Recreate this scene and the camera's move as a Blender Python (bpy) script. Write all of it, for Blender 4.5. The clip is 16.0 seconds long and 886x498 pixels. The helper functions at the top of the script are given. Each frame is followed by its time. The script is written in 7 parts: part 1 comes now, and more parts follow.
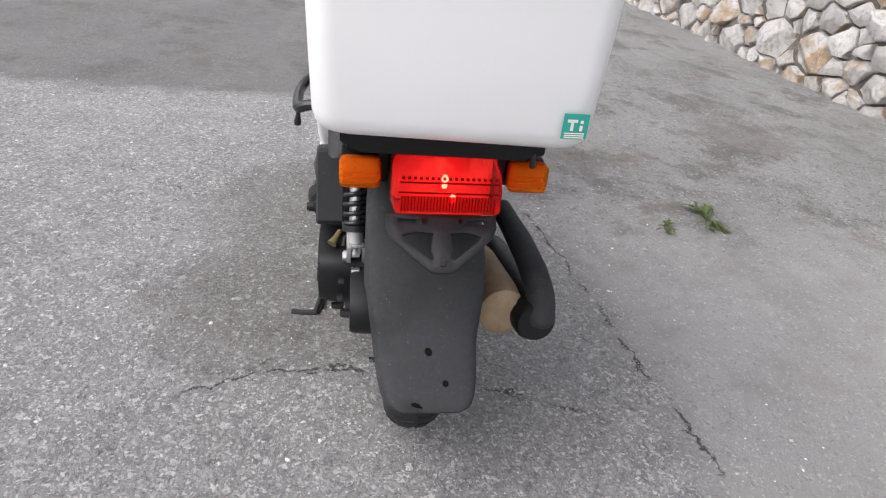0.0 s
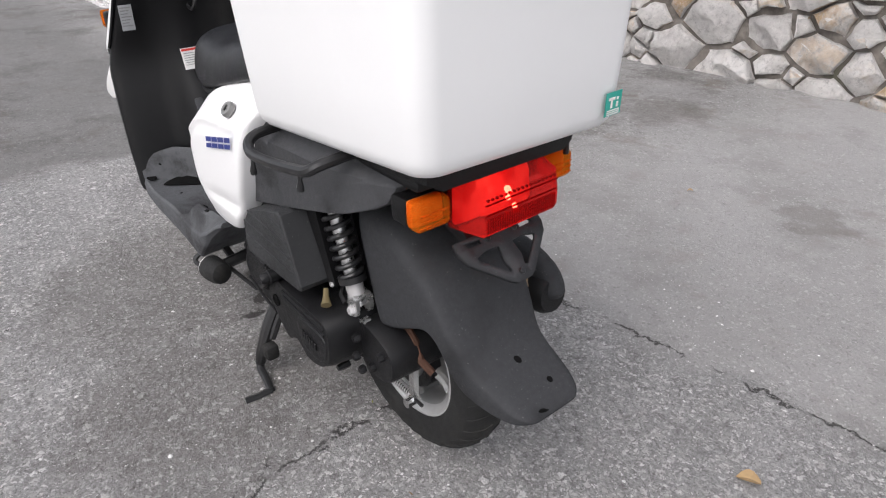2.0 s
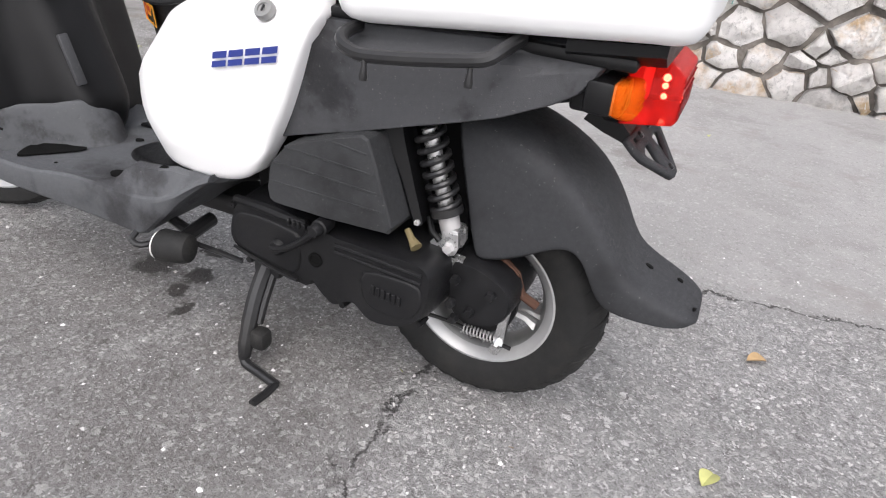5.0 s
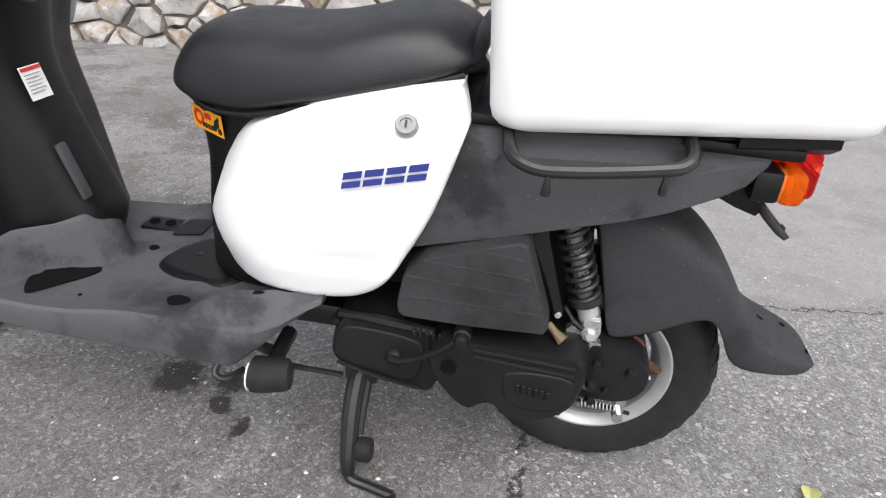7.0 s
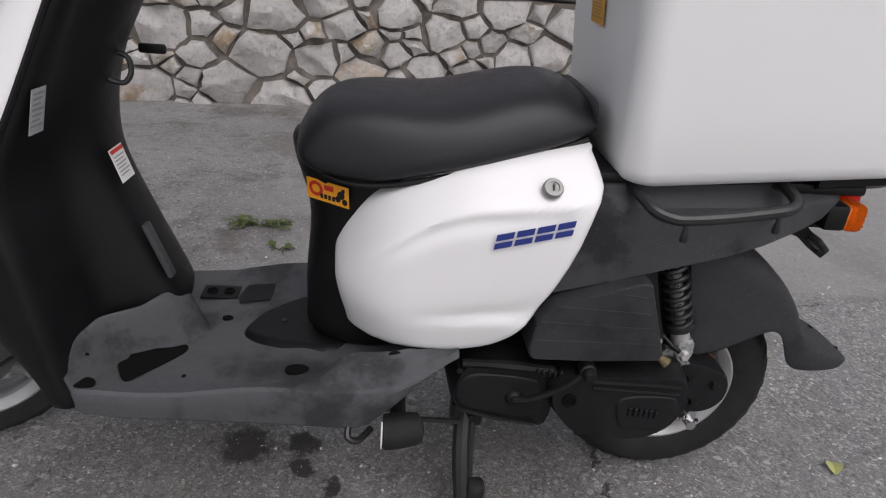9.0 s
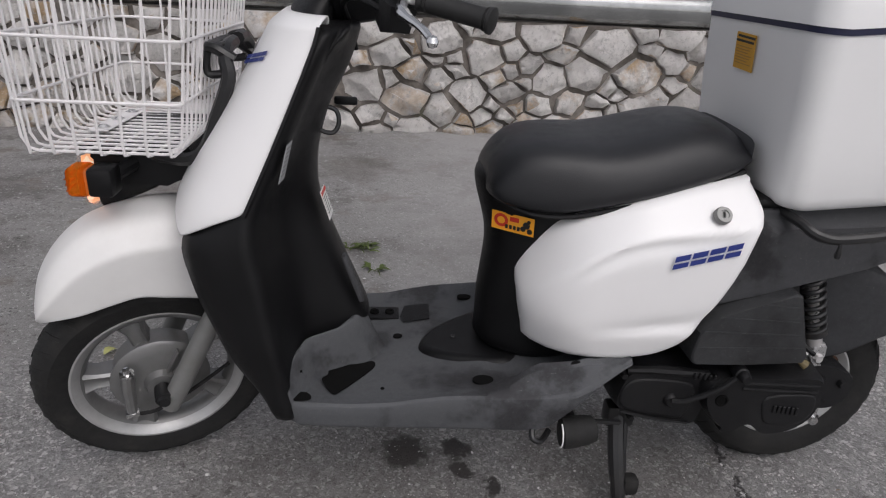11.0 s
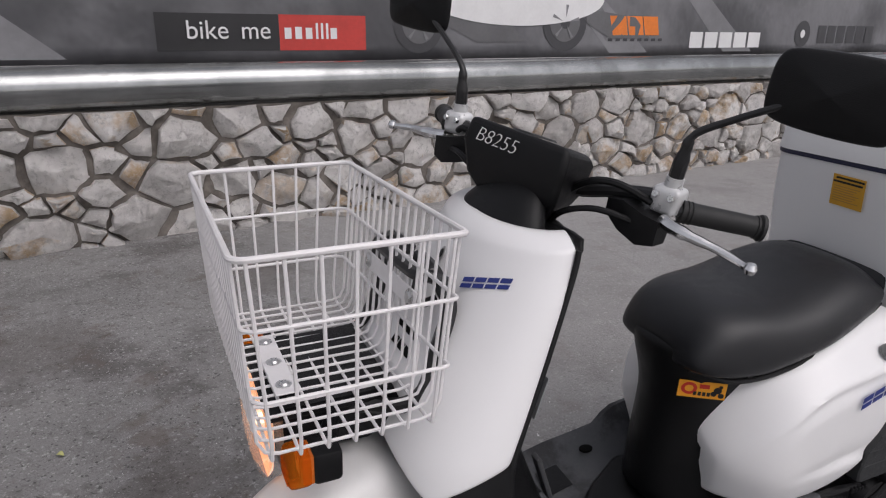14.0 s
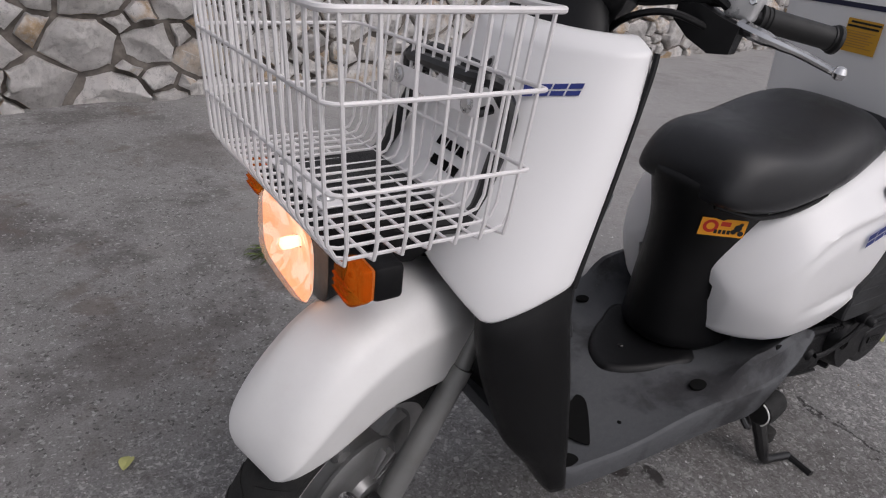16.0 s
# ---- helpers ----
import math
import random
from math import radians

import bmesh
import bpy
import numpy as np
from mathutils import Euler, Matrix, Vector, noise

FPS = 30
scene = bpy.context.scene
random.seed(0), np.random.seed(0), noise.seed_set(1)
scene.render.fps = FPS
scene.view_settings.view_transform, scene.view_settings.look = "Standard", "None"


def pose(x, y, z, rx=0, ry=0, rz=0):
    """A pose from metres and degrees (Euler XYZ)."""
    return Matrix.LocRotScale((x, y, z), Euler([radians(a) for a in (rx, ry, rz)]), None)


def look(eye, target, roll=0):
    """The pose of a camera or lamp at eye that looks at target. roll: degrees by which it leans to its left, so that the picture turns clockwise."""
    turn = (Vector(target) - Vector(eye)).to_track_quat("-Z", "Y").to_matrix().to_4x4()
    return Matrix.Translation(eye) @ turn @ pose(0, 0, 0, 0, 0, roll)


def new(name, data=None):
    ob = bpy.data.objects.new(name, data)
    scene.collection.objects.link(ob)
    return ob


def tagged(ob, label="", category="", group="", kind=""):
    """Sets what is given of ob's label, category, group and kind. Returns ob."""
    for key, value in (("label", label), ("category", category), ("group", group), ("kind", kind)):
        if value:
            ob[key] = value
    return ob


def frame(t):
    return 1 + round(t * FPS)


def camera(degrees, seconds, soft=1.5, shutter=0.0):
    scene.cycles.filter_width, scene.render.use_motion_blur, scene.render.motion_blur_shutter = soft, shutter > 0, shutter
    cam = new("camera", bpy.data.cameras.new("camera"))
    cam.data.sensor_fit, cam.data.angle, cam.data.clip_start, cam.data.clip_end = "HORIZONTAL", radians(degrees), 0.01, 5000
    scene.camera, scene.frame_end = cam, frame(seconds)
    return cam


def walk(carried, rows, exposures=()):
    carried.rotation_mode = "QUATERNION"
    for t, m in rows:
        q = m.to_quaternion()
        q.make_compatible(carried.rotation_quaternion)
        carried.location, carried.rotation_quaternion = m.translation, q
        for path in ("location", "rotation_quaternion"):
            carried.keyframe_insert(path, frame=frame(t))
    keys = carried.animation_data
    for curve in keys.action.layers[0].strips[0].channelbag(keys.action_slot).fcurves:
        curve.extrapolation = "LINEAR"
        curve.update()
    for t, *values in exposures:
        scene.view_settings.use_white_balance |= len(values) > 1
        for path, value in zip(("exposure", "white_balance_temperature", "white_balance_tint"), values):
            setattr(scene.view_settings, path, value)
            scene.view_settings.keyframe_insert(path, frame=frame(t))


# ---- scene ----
cam = camera(66.9, 16.0, soft=1.15)
PATH = [
    (0, (-1.115, 0.121, 1.051), (0.599, -0.155, 0.058), 8.3),
    (0.5, (-1.076, 0.264, 1.056), (0.608, -0.177, 0.07), 4.5),
    (1, (-0.966, 0.359, 1.038), (0.613, -0.306, 0.007), 1.3),
    (1.5, (-0.914, 0.466, 1.039), (0.606, -0.372, 0.045), 2.0),
    (2, (-0.875, 0.624, 1.052), (0.502, -0.455, 0.085), 0.6),
    (2.5, (-0.788, 0.717, 1.02), (0.465, -0.488, 0.032), 0.9),
    (3, (-0.644, 0.796, 0.96), (0.451, -0.536, -0.054), 2.2),
    (5.5, (-0.227, 0.994, 0.831), (0.396, -0.69, -0.048), 5.0),
    (6, (-0.092, 0.988, 0.85), (0.456, -0.731, -0.013), 2.4),
    (6.5, (0.026, 0.988, 0.897), (0.439, -0.756, 0.01), 4.1),
    (7, (0.14, 1.033, 0.926), (0.391, -0.739, 0.034), 5.0),
    (7.5, (0.255, 1.097, 0.974), (0.365, -0.676, 0.054), 1.1),
    (8, (0.351, 1.076, 0.962), (0.357, -0.722, 0.086), 3.1),
    (10.5, (0.807, 1.216, 1.014), (0.571, -0.614, 0.243), 3.7),
    (11, (0.87, 1.231, 1.029), (0.728, -0.612, 0.264), 3.4),
    (11.5, (0.916, 1.235, 1.045), (0.848, -0.611, 0.279), 3.3),
    (12, (0.979, 1.203, 1.108), (0.931, -0.662, 0.386), 0.8),
    (12.5, (1.108, 1.083, 1.177), (0.918, -0.775, 0.461), -1.5),
    (13, (1.229, 0.979, 1.201), (0.925, -0.871, 0.507), 0.5),
    (13.5, (1.385, 0.928, 1.226), (0.796, -0.877, 0.597), 1.4),
    (14, (1.518, 0.892, 1.24), (0.771, -0.848, 0.595), 0.9),
    (14.5, (1.577, 0.811, 1.224), (0.723, -0.869, 0.554), 0.2),
    (15, (1.616, 0.745, 1.184), (0.66, -0.84, 0.426), 2.1),
    (15.5, (1.649, 0.74, 1.148), (0.672, -0.803, 0.331), 4.1),
    (16, (1.684, 0.768, 1.078), (0.72, -0.739, 0.184), 5.2),
]
EXPOSURES = [(t, stops, 6500, tint) for t, stops, tint in (
    (0, 1.0, 13), (1.0, 0.95, 13), (2.0, 0.85, 13), (3.0, 0.85, 13), (5.5, 1.28, 13), (6.5, 1.26, 12), (7.0, 1.12, 12), (7.5, 0.78, 14), (8.0, 0.48, 15), (10.5, 0.0, 14),
    (11.5, 0.28, 14), (12.0, 0.38, 15), (12.5, 0.3, 16), (13.5, 0.03, 16), (16, 0.02, 16))]
walk(cam, [(t, look(eye, target, roll)) for t, eye, target, roll in PATH], EXPOSURES)
SKY, SUN = 0.138, 0.6

# ---------------------------------------------------------------- light
world = bpy.data.worlds.new("sky")
scene.world = world
world.use_nodes = True
wn, wl = world.node_tree.nodes, world.node_tree.links
wn.clear()
sky = wn.new("ShaderNodeTexSky")
sky.sky_type, sky.sun_disc = "NISHITA", False
sky.sun_elevation, sky.sun_rotation = radians(52), radians(-20)
sky.air_density, sky.dust_density = 1.0, 3.0
soft_sky = wn.new("ShaderNodeHueSaturation")
soft_sky.inputs["Saturation"].default_value = 0.22
back = wn.new("ShaderNodeBackground")
back.inputs["Strength"].default_value = SKY
wo = wn.new("ShaderNodeOutputWorld")
wl.new(sky.outputs[0], soft_sky.inputs["Color"])
wl.new(soft_sky.outputs[0], back.inputs["Color"])
wl.new(back.outputs[0], wo.inputs["Surface"])
sun_data = bpy.data.lights.new("sun", "SUN")
sun_data.energy, sun_data.angle, sun_data.color = SUN, radians(50), (1.0, 0.98, 0.95)
sun = new("sun", sun_data)
sun.matrix_world = look((-2.0, 6.0, 8.2), (0, 0, 0))


# ---------------------------------------------------------------- materials
class Mat:
    """A node material with a principled shader, built step by step."""

    def __init__(self, name, colour, rough=0.5, metal=0.0, spec=0.5):
        self.m = bpy.data.materials.new(name)
        self.m.use_nodes = True
        self.n, self.l = self.m.node_tree.nodes, self.m.node_tree.links
        self.p = self.n["Principled BSDF"]
        self.p.inputs["Base Color"].default_value = (*colour, 1)
        self.p.inputs["Roughness"].default_value = rough
        self.p.inputs["Metallic"].default_value = metal
        self.p.inputs["Specular IOR Level"].default_value = spec
        self.co = self.n.new("ShaderNodeTexCoord").outputs["Object"]
        self.colour = None
        self.height = None

    def node(self, kind, **values):
        nd = self.n.new(kind)
        for key, value in values.items():
            nd.inputs[key.replace("_", " ")].default_value = value
        return nd

    def noise(self, scale, detail=4, rough=0.55, co=None):
        nd = self.node("ShaderNodeTexNoise", Scale=scale, Detail=detail, Roughness=rough)
        self.l.new(co or self.co, nd.inputs["Vector"])
        return nd.outputs["Fac"]

    def voronoi(self, scale, out="Distance", feature="F1", co=None, rand=1.0):
        nd = self.node("ShaderNodeTexVoronoi", Scale=scale, Randomness=rand)
        nd.feature = feature
        self.l.new(co or self.co, nd.inputs["Vector"])
        return nd.outputs[out]

    def bent(self, amount, scale):
        """Coordinates pushed about by a noise."""
        nd = self.node("ShaderNodeTexNoise", Scale=scale, Detail=3.0)
        self.l.new(self.co, nd.inputs["Vector"])
        by = self.n.new("ShaderNodeVectorMath")
        by.operation = "SCALE"
        by.inputs["Scale"].default_value = amount
        self.l.new(nd.outputs["Color"], by.inputs[0])
        total = self.n.new("ShaderNodeVectorMath")
        total.operation = "ADD"
        self.l.new(self.co, total.inputs[0])
        self.l.new(by.outputs[0], total.inputs[1])
        return total.outputs[0]

    def math(self, op, a, b=None, c=None, clamp=False):
        nd = self.n.new("ShaderNodeMath")
        nd.operation, nd.use_clamp = op, clamp
        for i, v in enumerate((a, b, c)):
            if v is None:
                continue
            if isinstance(v, (int, float)):
                nd.inputs[i].default_value = v
            else:
                self.l.new(v, nd.inputs[i])
        return nd.outputs[0]

    def ramp(self, fac, lo, hi, a=0.0, b=1.0):
        nd = self.n.new("ShaderNodeMapRange")
        nd.interpolation_type = "SMOOTHSTEP"
        for i, v in enumerate((fac, lo, hi, a, b)):
            if isinstance(v, (int, float)):
                nd.inputs[i].default_value = v
            else:
                self.l.new(v, nd.inputs[i])
        return nd.outputs[0]

    def mix(self, fac, a, b, mode="MIX"):
        nd = self.n.new("ShaderNodeMix")
        nd.data_type, nd.blend_type = "RGBA", mode
        for i, v in ((0, fac), (6, a), (7, b)):
            if isinstance(v, (int, float)):
                nd.inputs[i].default_value = v
            elif isinstance(v, tuple):
                nd.inputs[i].default_value = (*v, 1)
            else:
                self.l.new(v, nd.inputs[i])
        return nd.outputs[2]

    def set(self, colour=None, rough=None):
        if colour is not None:
            self.l.new(colour, self.p.inputs["Base Color"])
        if rough is not None:
            self.l.new(rough, self.p.inputs["Roughness"])
        return self

    def bump(self, height, distance, strength=1.0):
        nd = self.node("ShaderNodeBump", Strength=strength, Distance=distance)
        self.l.new(height, nd.inputs["Height"])
        if self.height:
            self.l.new(self.height, nd.inputs["Normal"])
        self.height = nd.outputs[0]
        self.l.new(self.height, self.p.inputs["Normal"])
        return self


def plain(name, colour, rough=0.5, metal=0.0, vary=0.12, scale=40, grain=0.0, dust=0.0, dust_colour=(0.33, 0.31, 0.28), spec=0.5, uneven=0.08):
    """A surface with blotches at two scales, fine grain and some dust."""
    m = Mat(name, colour, rough, metal, spec)
    big, small = m.noise(scale * 0.12, 3), m.noise(scale, 5, 0.65)
    both = m.math("ADD", m.math("MULTIPLY", big, 0.6), m.math("MULTIPLY", small, 0.4))
    c = m.mix(m.ramp(both, 0.3, 0.7), tuple(v * (1 - vary) for v in colour), tuple(min(1, v * (1 + vary)) for v in colour))
    if dust:
        c = m.mix(m.math("MULTIPLY", m.ramp(m.noise(scale * 0.3, 6, 0.7), 0.45, 0.75), dust), c, dust_colour)
    m.set(c, m.ramp(small, 0.2, 0.8, max(0.02, rough - uneven), min(1, rough + uneven)))
    if grain:
        m.bump(m.noise(900, 2), grain)
    return m.m


def weathered(name, colour, faded, rough=0.62):
    """Black plastic that sun and rain have bleached grey in runs and blotches."""
    m = Mat(name, colour, rough, 0.0, 0.35)
    blotch = m.noise(7, 5, 0.6)
    fine = m.noise(120, 4, 0.7)
    mask = m.ramp(m.math("ADD", m.math("MULTIPLY", blotch, 0.85), m.math("MULTIPLY", fine, 0.15)), 0.37, 0.50)
    c = m.mix(mask, colour, faded)
    specks = m.ramp(m.noise(260, 3, 0.6), 0.66, 0.74)
    c = m.mix(m.math("MULTIPLY", specks, 0.35), c, (0.3, 0.29, 0.27))
    m.set(c, m.ramp(fine, 0.3, 0.7, rough - 0.06, rough + 0.12))
    m.bump(m.voronoi(1100), 0.0004)
    return m.m


def lens(name, colour, rough=0.12):
    m = Mat(name, colour, rough)
    m.p.inputs["Transmission Weight"].default_value = 0.75
    m.p.inputs["IOR"].default_value = 1.06
    m.p.inputs["Specular IOR Level"].default_value = 0.25
    return m.m


def glow(name, colour, strength, facet=None):
    """A lit surface; with a second colour, one of many small mirrored facets."""
    m = Mat(name, colour, 0.3)
    m.p.inputs["Emission Color"].default_value = (*colour, 1)
    m.p.inputs["Emission Strength"].default_value = strength
    if facet:
        cells = m.n.new("ShaderNodeSeparateColor")
        m.l.new(m.voronoi(55, "Color"), cells.inputs[0])
        m.l.new(m.mix(m.ramp(cells.outputs[0], 0.25, 0.85), colour, facet), m.p.inputs["Emission Color"])
    return m.m


white_paint = plain("white paint", (0.79, 0.785, 0.785), 0.30, vary=0.006, scale=14, uneven=0.012)
fender_paint = plain("scuffed white paint", (0.74, 0.735, 0.725), 0.36, vary=0.03, scale=24, dust=0.14, dust_colour=(0.48, 0.45, 0.42))
box_plastic = plain("white moulded plastic", (0.78, 0.78, 0.78), 0.42, vary=0.012, scale=10, grain=0.0002, dust=0.05, dust_colour=(0.6, 0.6, 0.58))
wire_white = plain("white plastic-coated wire", (0.76, 0.74, 0.74), 0.4, vary=0.06, scale=60, dust=0.15, dust_colour=(0.42, 0.38, 0.35))
black_plastic = plain("black moulded plastic", (0.0052, 0.0052, 0.0058), 0.42, vary=0.25, scale=30, grain=0.0004, dust=0.03, dust_colour=(0.06, 0.06, 0.06), spec=0.27)
grey_plastic = weathered("weathered black plastic", (0.034, 0.034, 0.037), (0.082, 0.085, 0.091))
tail_plastic = weathered("faded tail plastic", (0.016, 0.016, 0.018), (0.052, 0.053, 0.057))
airbox_plastic = weathered("dull filter box plastic", (0.014, 0.0143, 0.0155), (0.030, 0.031, 0.033), 0.6)
fender_plastic = weathered("matt mudguard plastic", (0.018, 0.0185, 0.0205), (0.031, 0.032, 0.035), 0.68)
engine_paint = plain("dull black engine casing", (0.0075, 0.0075, 0.0085), 0.46, vary=0.3, scale=60, grain=0.0005, dust=0.3, dust_colour=(0.026, 0.025, 0.024), spec=0.3)
vinyl = plain("black seat vinyl", (0.010, 0.0105, 0.0125), 0.36, vary=0.15, scale=40, grain=0.0005, dust=0.03, dust_colour=(0.08, 0.08, 0.08))
rubber = plain("tyre rubber", (0.0054, 0.0054, 0.0054), 0.75, vary=0.3, scale=60, grain=0.0006, dust=0.3, dust_colour=(0.05, 0.046, 0.04))
grip_rubber = plain("grip rubber", (0.012, 0.012, 0.012), 0.6, vary=0.2, scale=60)
silver = plain("silver wheel paint", (0.22, 0.22, 0.22), 0.38, 0.6, vary=0.12, scale=50, dust=0.35, dust_colour=(0.13, 0.12, 0.11))
bright_lip = plain("scuffed silver rim lip", (0.42, 0.42, 0.42), 0.36, 0.5, vary=0.12, scale=50, dust=0.25, dust_colour=(0.2, 0.19, 0.17))
fork_paint = plain("grey fork paint", (0.24, 0.24, 0.235), 0.42, 0.4, vary=0.1, scale=50, dust=0.3, dust_colour=(0.2, 0.19, 0.17))
rim_white = plain("pale rim paint", (0.38, 0.38, 0.38), 0.35, 0.3, vary=0.08, scale=50, dust=0.3, dust_colour=(0.2, 0.17, 0.14))
cast_alloy = plain("pale cast alloy", (0.68, 0.68, 0.68), 0.32, 0.35, vary=0.1, scale=70, dust=0.1)
alloy = plain("bare alloy", (0.6, 0.6, 0.6), 0.3, 0.85, vary=0.15, scale=80, dust=0.15)
chrome = plain("bright steel", (0.7, 0.7, 0.7), 0.18, 1.0, vary=0.06, scale=80)
black_steel = plain("black painted steel", (0.014, 0.014, 0.015), 0.35, 0.1, vary=0.2, scale=60, dust=0.1, dust_colour=(0.1, 0.09, 0.08))
rust = plain("rusty steel", (0.075, 0.034, 0.021), 0.85, 0.1, vary=0.4, scale=90, grain=0.001)
tan_steel = plain("heat-stained exhaust guard", (0.33, 0.24, 0.15), 0.6, 0.3, vary=0.35, scale=50, dust=0.3, dust_colour=(0.2, 0.11, 0.06))
pale_steel = plain("grey plated steel plate", (0.5, 0.49, 0.49), 0.4, 0.4, vary=0.1, scale=50, dust=0.2)
# near-black fill; on holes and vents the colour stands in for inner shade
dark_fill = plain("near-black fill", (0.005, 0.005, 0.005), 0.8, vary=0.2, spec=0.08)
red_lens = lens("red lens", (0.85, 0.045, 0.04), 0.16)
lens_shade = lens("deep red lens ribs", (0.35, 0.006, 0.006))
amber_lens = lens("amber lens", (0.95, 0.27, 0.02))
amber_core = plain("amber reflector", (0.55, 0.13, 0.012), 0.3, vary=0.2, scale=80)
red_core = glow("lit red reflector", (0.55, 0.016, 0.012), 0.30, (1.0, 0.14, 0.10))
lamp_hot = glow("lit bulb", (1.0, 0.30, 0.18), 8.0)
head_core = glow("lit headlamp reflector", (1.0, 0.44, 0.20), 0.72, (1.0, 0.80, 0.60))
clear_lens = lens("clear lens", (0.98, 0.97, 0.96), 0.05)
clear_lens.node_tree.nodes["Principled BSDF"].inputs["Alpha"].default_value = 0.3
mirror_glass = Mat("mirror", (0.8, 0.8, 0.8), 0.02, 1.0).m
blue_ink = plain("blue lettering", (0.02, 0.035, 0.2), 0.4, vary=0.1)
navy_line = plain("navy seal", (0.012, 0.014, 0.045), 0.4, vary=0.1)
sticker_yellow = plain("yellow sticker", (0.85, 0.36, 0.02), 0.4, vary=0.05)
sticker_ochre = plain("ochre label", (0.62, 0.33, 0.03), 0.5, vary=0.05)
sticker_red = plain("red print", (0.55, 0.03, 0.015), 0.4, vary=0.1)
ink = plain("black print", (0.01, 0.01, 0.01), 0.5, vary=0.1)
paper = plain("white paper label", (0.75, 0.74, 0.72), 0.5, vary=0.05)
teal = plain("teal sticker", (0.02, 0.32, 0.26), 0.4, vary=0.08)
chalk = plain("white marker", (0.7, 0.7, 0.68), 0.7, vary=0.1)


# ---------------------------------------------------------------- mesh tools
def ring_points(points, per=6, closed=True):
    """A smooth curve through points (Catmull-Rom)."""
    n, out = len(points), []
    pts = [Vector(p) for p in points]
    for i in range(n if closed else n - 1):
        a, b, c, d = (pts[(i + k) % n] if closed else pts[min(max(i + k, 0), n - 1)] for k in (-1, 0, 1, 2))
        for j in range(per):
            t = j / per
            out.append(0.5 * ((2 * b) + (c - a) * t + (2 * a - 5 * b + 4 * c - d) * t**2 + (3 * b - a - 3 * c + d) * t**3))
    if not closed:
        out.append(pts[-1])
    return out


def loft(rings, caps=True, closed=True, bm=None):
    bm = bm or bmesh.new()
    rows = [[bm.verts.new(p) for p in ring] for ring in rings]
    n = len(rows[0])
    for a, b in zip(rows, rows[1:]):
        for i in range(n if closed else n - 1):
            j = (i + 1) % n
            bm.faces.new((a[i], a[j], b[j], b[i]))
    if caps and closed:
        for row in (rows[0], rows[-1]):
            mid = bm.verts.new(sum((v.co for v in row), Vector()) / n)
            for i in range(n):
                bm.faces.new((row[i], row[(i + 1) % n], mid))
    return bm


def tube(points, r, n=8, bm=None, closed=False, smooth=0):
    pts = [Vector(p) for p in points]
    if smooth:
        pts = ring_points(pts, smooth, closed)
    rings, count = [], len(pts)
    side = None
    for i, p in enumerate(pts):
        a = pts[(i - 1) % count] if closed or i else p
        b = pts[(i + 1) % count] if closed or i < count - 1 else p
        d = (b - a).normalized()
        if side is None:
            side = d.orthogonal().normalized()
        side = (side - d * side.dot(d)).normalized()
        up = d.cross(side)
        rr = r[i * len(r) // count] if isinstance(r, (list, tuple)) else r
        rings.append([p + rr * (math.cos(k) * side + math.sin(k) * up) for k in np.linspace(0, 2 * math.pi, n, endpoint=False)])
    if closed:
        bm = bm or bmesh.new()
        loft(rings, caps=False, bm=bm)
        first = list(bm.verts)[-n * count:]
        last, start = first[-n:], first[:n]
        # the frame may have turned on its way round: join by the nearest vertex
        shift = min(range(n), key=lambda s: (last[0].co - start[s].co).length)
        for i in range(n):
            bm.faces.new((last[i], last[(i + 1) % n], start[(i + 1 + shift) % n], start[(i + shift) % n]))
        return bm
    return loft(rings, bm=bm)


def turned(profile, origin, axis, n=32, bm=None, caps=False, closed_profile=False):
    """Revolves (radius, along) pairs round an axis."""
    d = Vector(axis).normalized()
    u = d.orthogonal().normalized()
    if abs(d.y) > 0.7:
        u = (Vector((1, 0, 0)) - d * d.x).normalized()
    w = d.cross(u)
    prof = list(profile) + ([profile[0]] if closed_profile else [])
    rings = []
    for r, h in prof:
        rings.append([Vector(origin) + d * h + r * (math.cos(k) * u + math.sin(k) * w) for k in np.linspace(0, 2 * math.pi, n, endpoint=False)])
    return loft(rings, caps=caps, bm=bm)


def block(cx, cy, cz, sx, sy, sz, bevel=0.004, segments=2, bm=None, turn=None):
    part_bm = bmesh.new()
    bmesh.ops.create_cube(part_bm, size=1.0)
    bmesh.ops.scale(part_bm, vec=(sx, sy, sz), verts=part_bm.verts)
    if bevel:
        bmesh.ops.bevel(part_bm, geom=list(part_bm.edges), offset=bevel, segments=segments, profile=0.5, affect="EDGES")
    m = Matrix.Translation((cx, cy, cz)) @ (turn or Matrix.Identity(4))
    bmesh.ops.transform(part_bm, matrix=m, verts=part_bm.verts)
    if bm is None:
        return part_bm
    join(bm, part_bm)
    return bm


def join(bm, other):
    index = {v: bm.verts.new(v.co) for v in other.verts}
    for f in other.faces:
        bm.faces.new([index[v] for v in f.verts])
    other.free()
    return bm


def rod(a, b, r, n=10, bm=None):
    return tube([a, b], r, n, bm)


def bolt(at, axis, r=0.008, h=0.006, bm=None):
    return turned([(0.001, h), (r * 0.75, h), (r, h * 0.6), (r, 0), (0.001, 0)], at, axis, 6, bm)


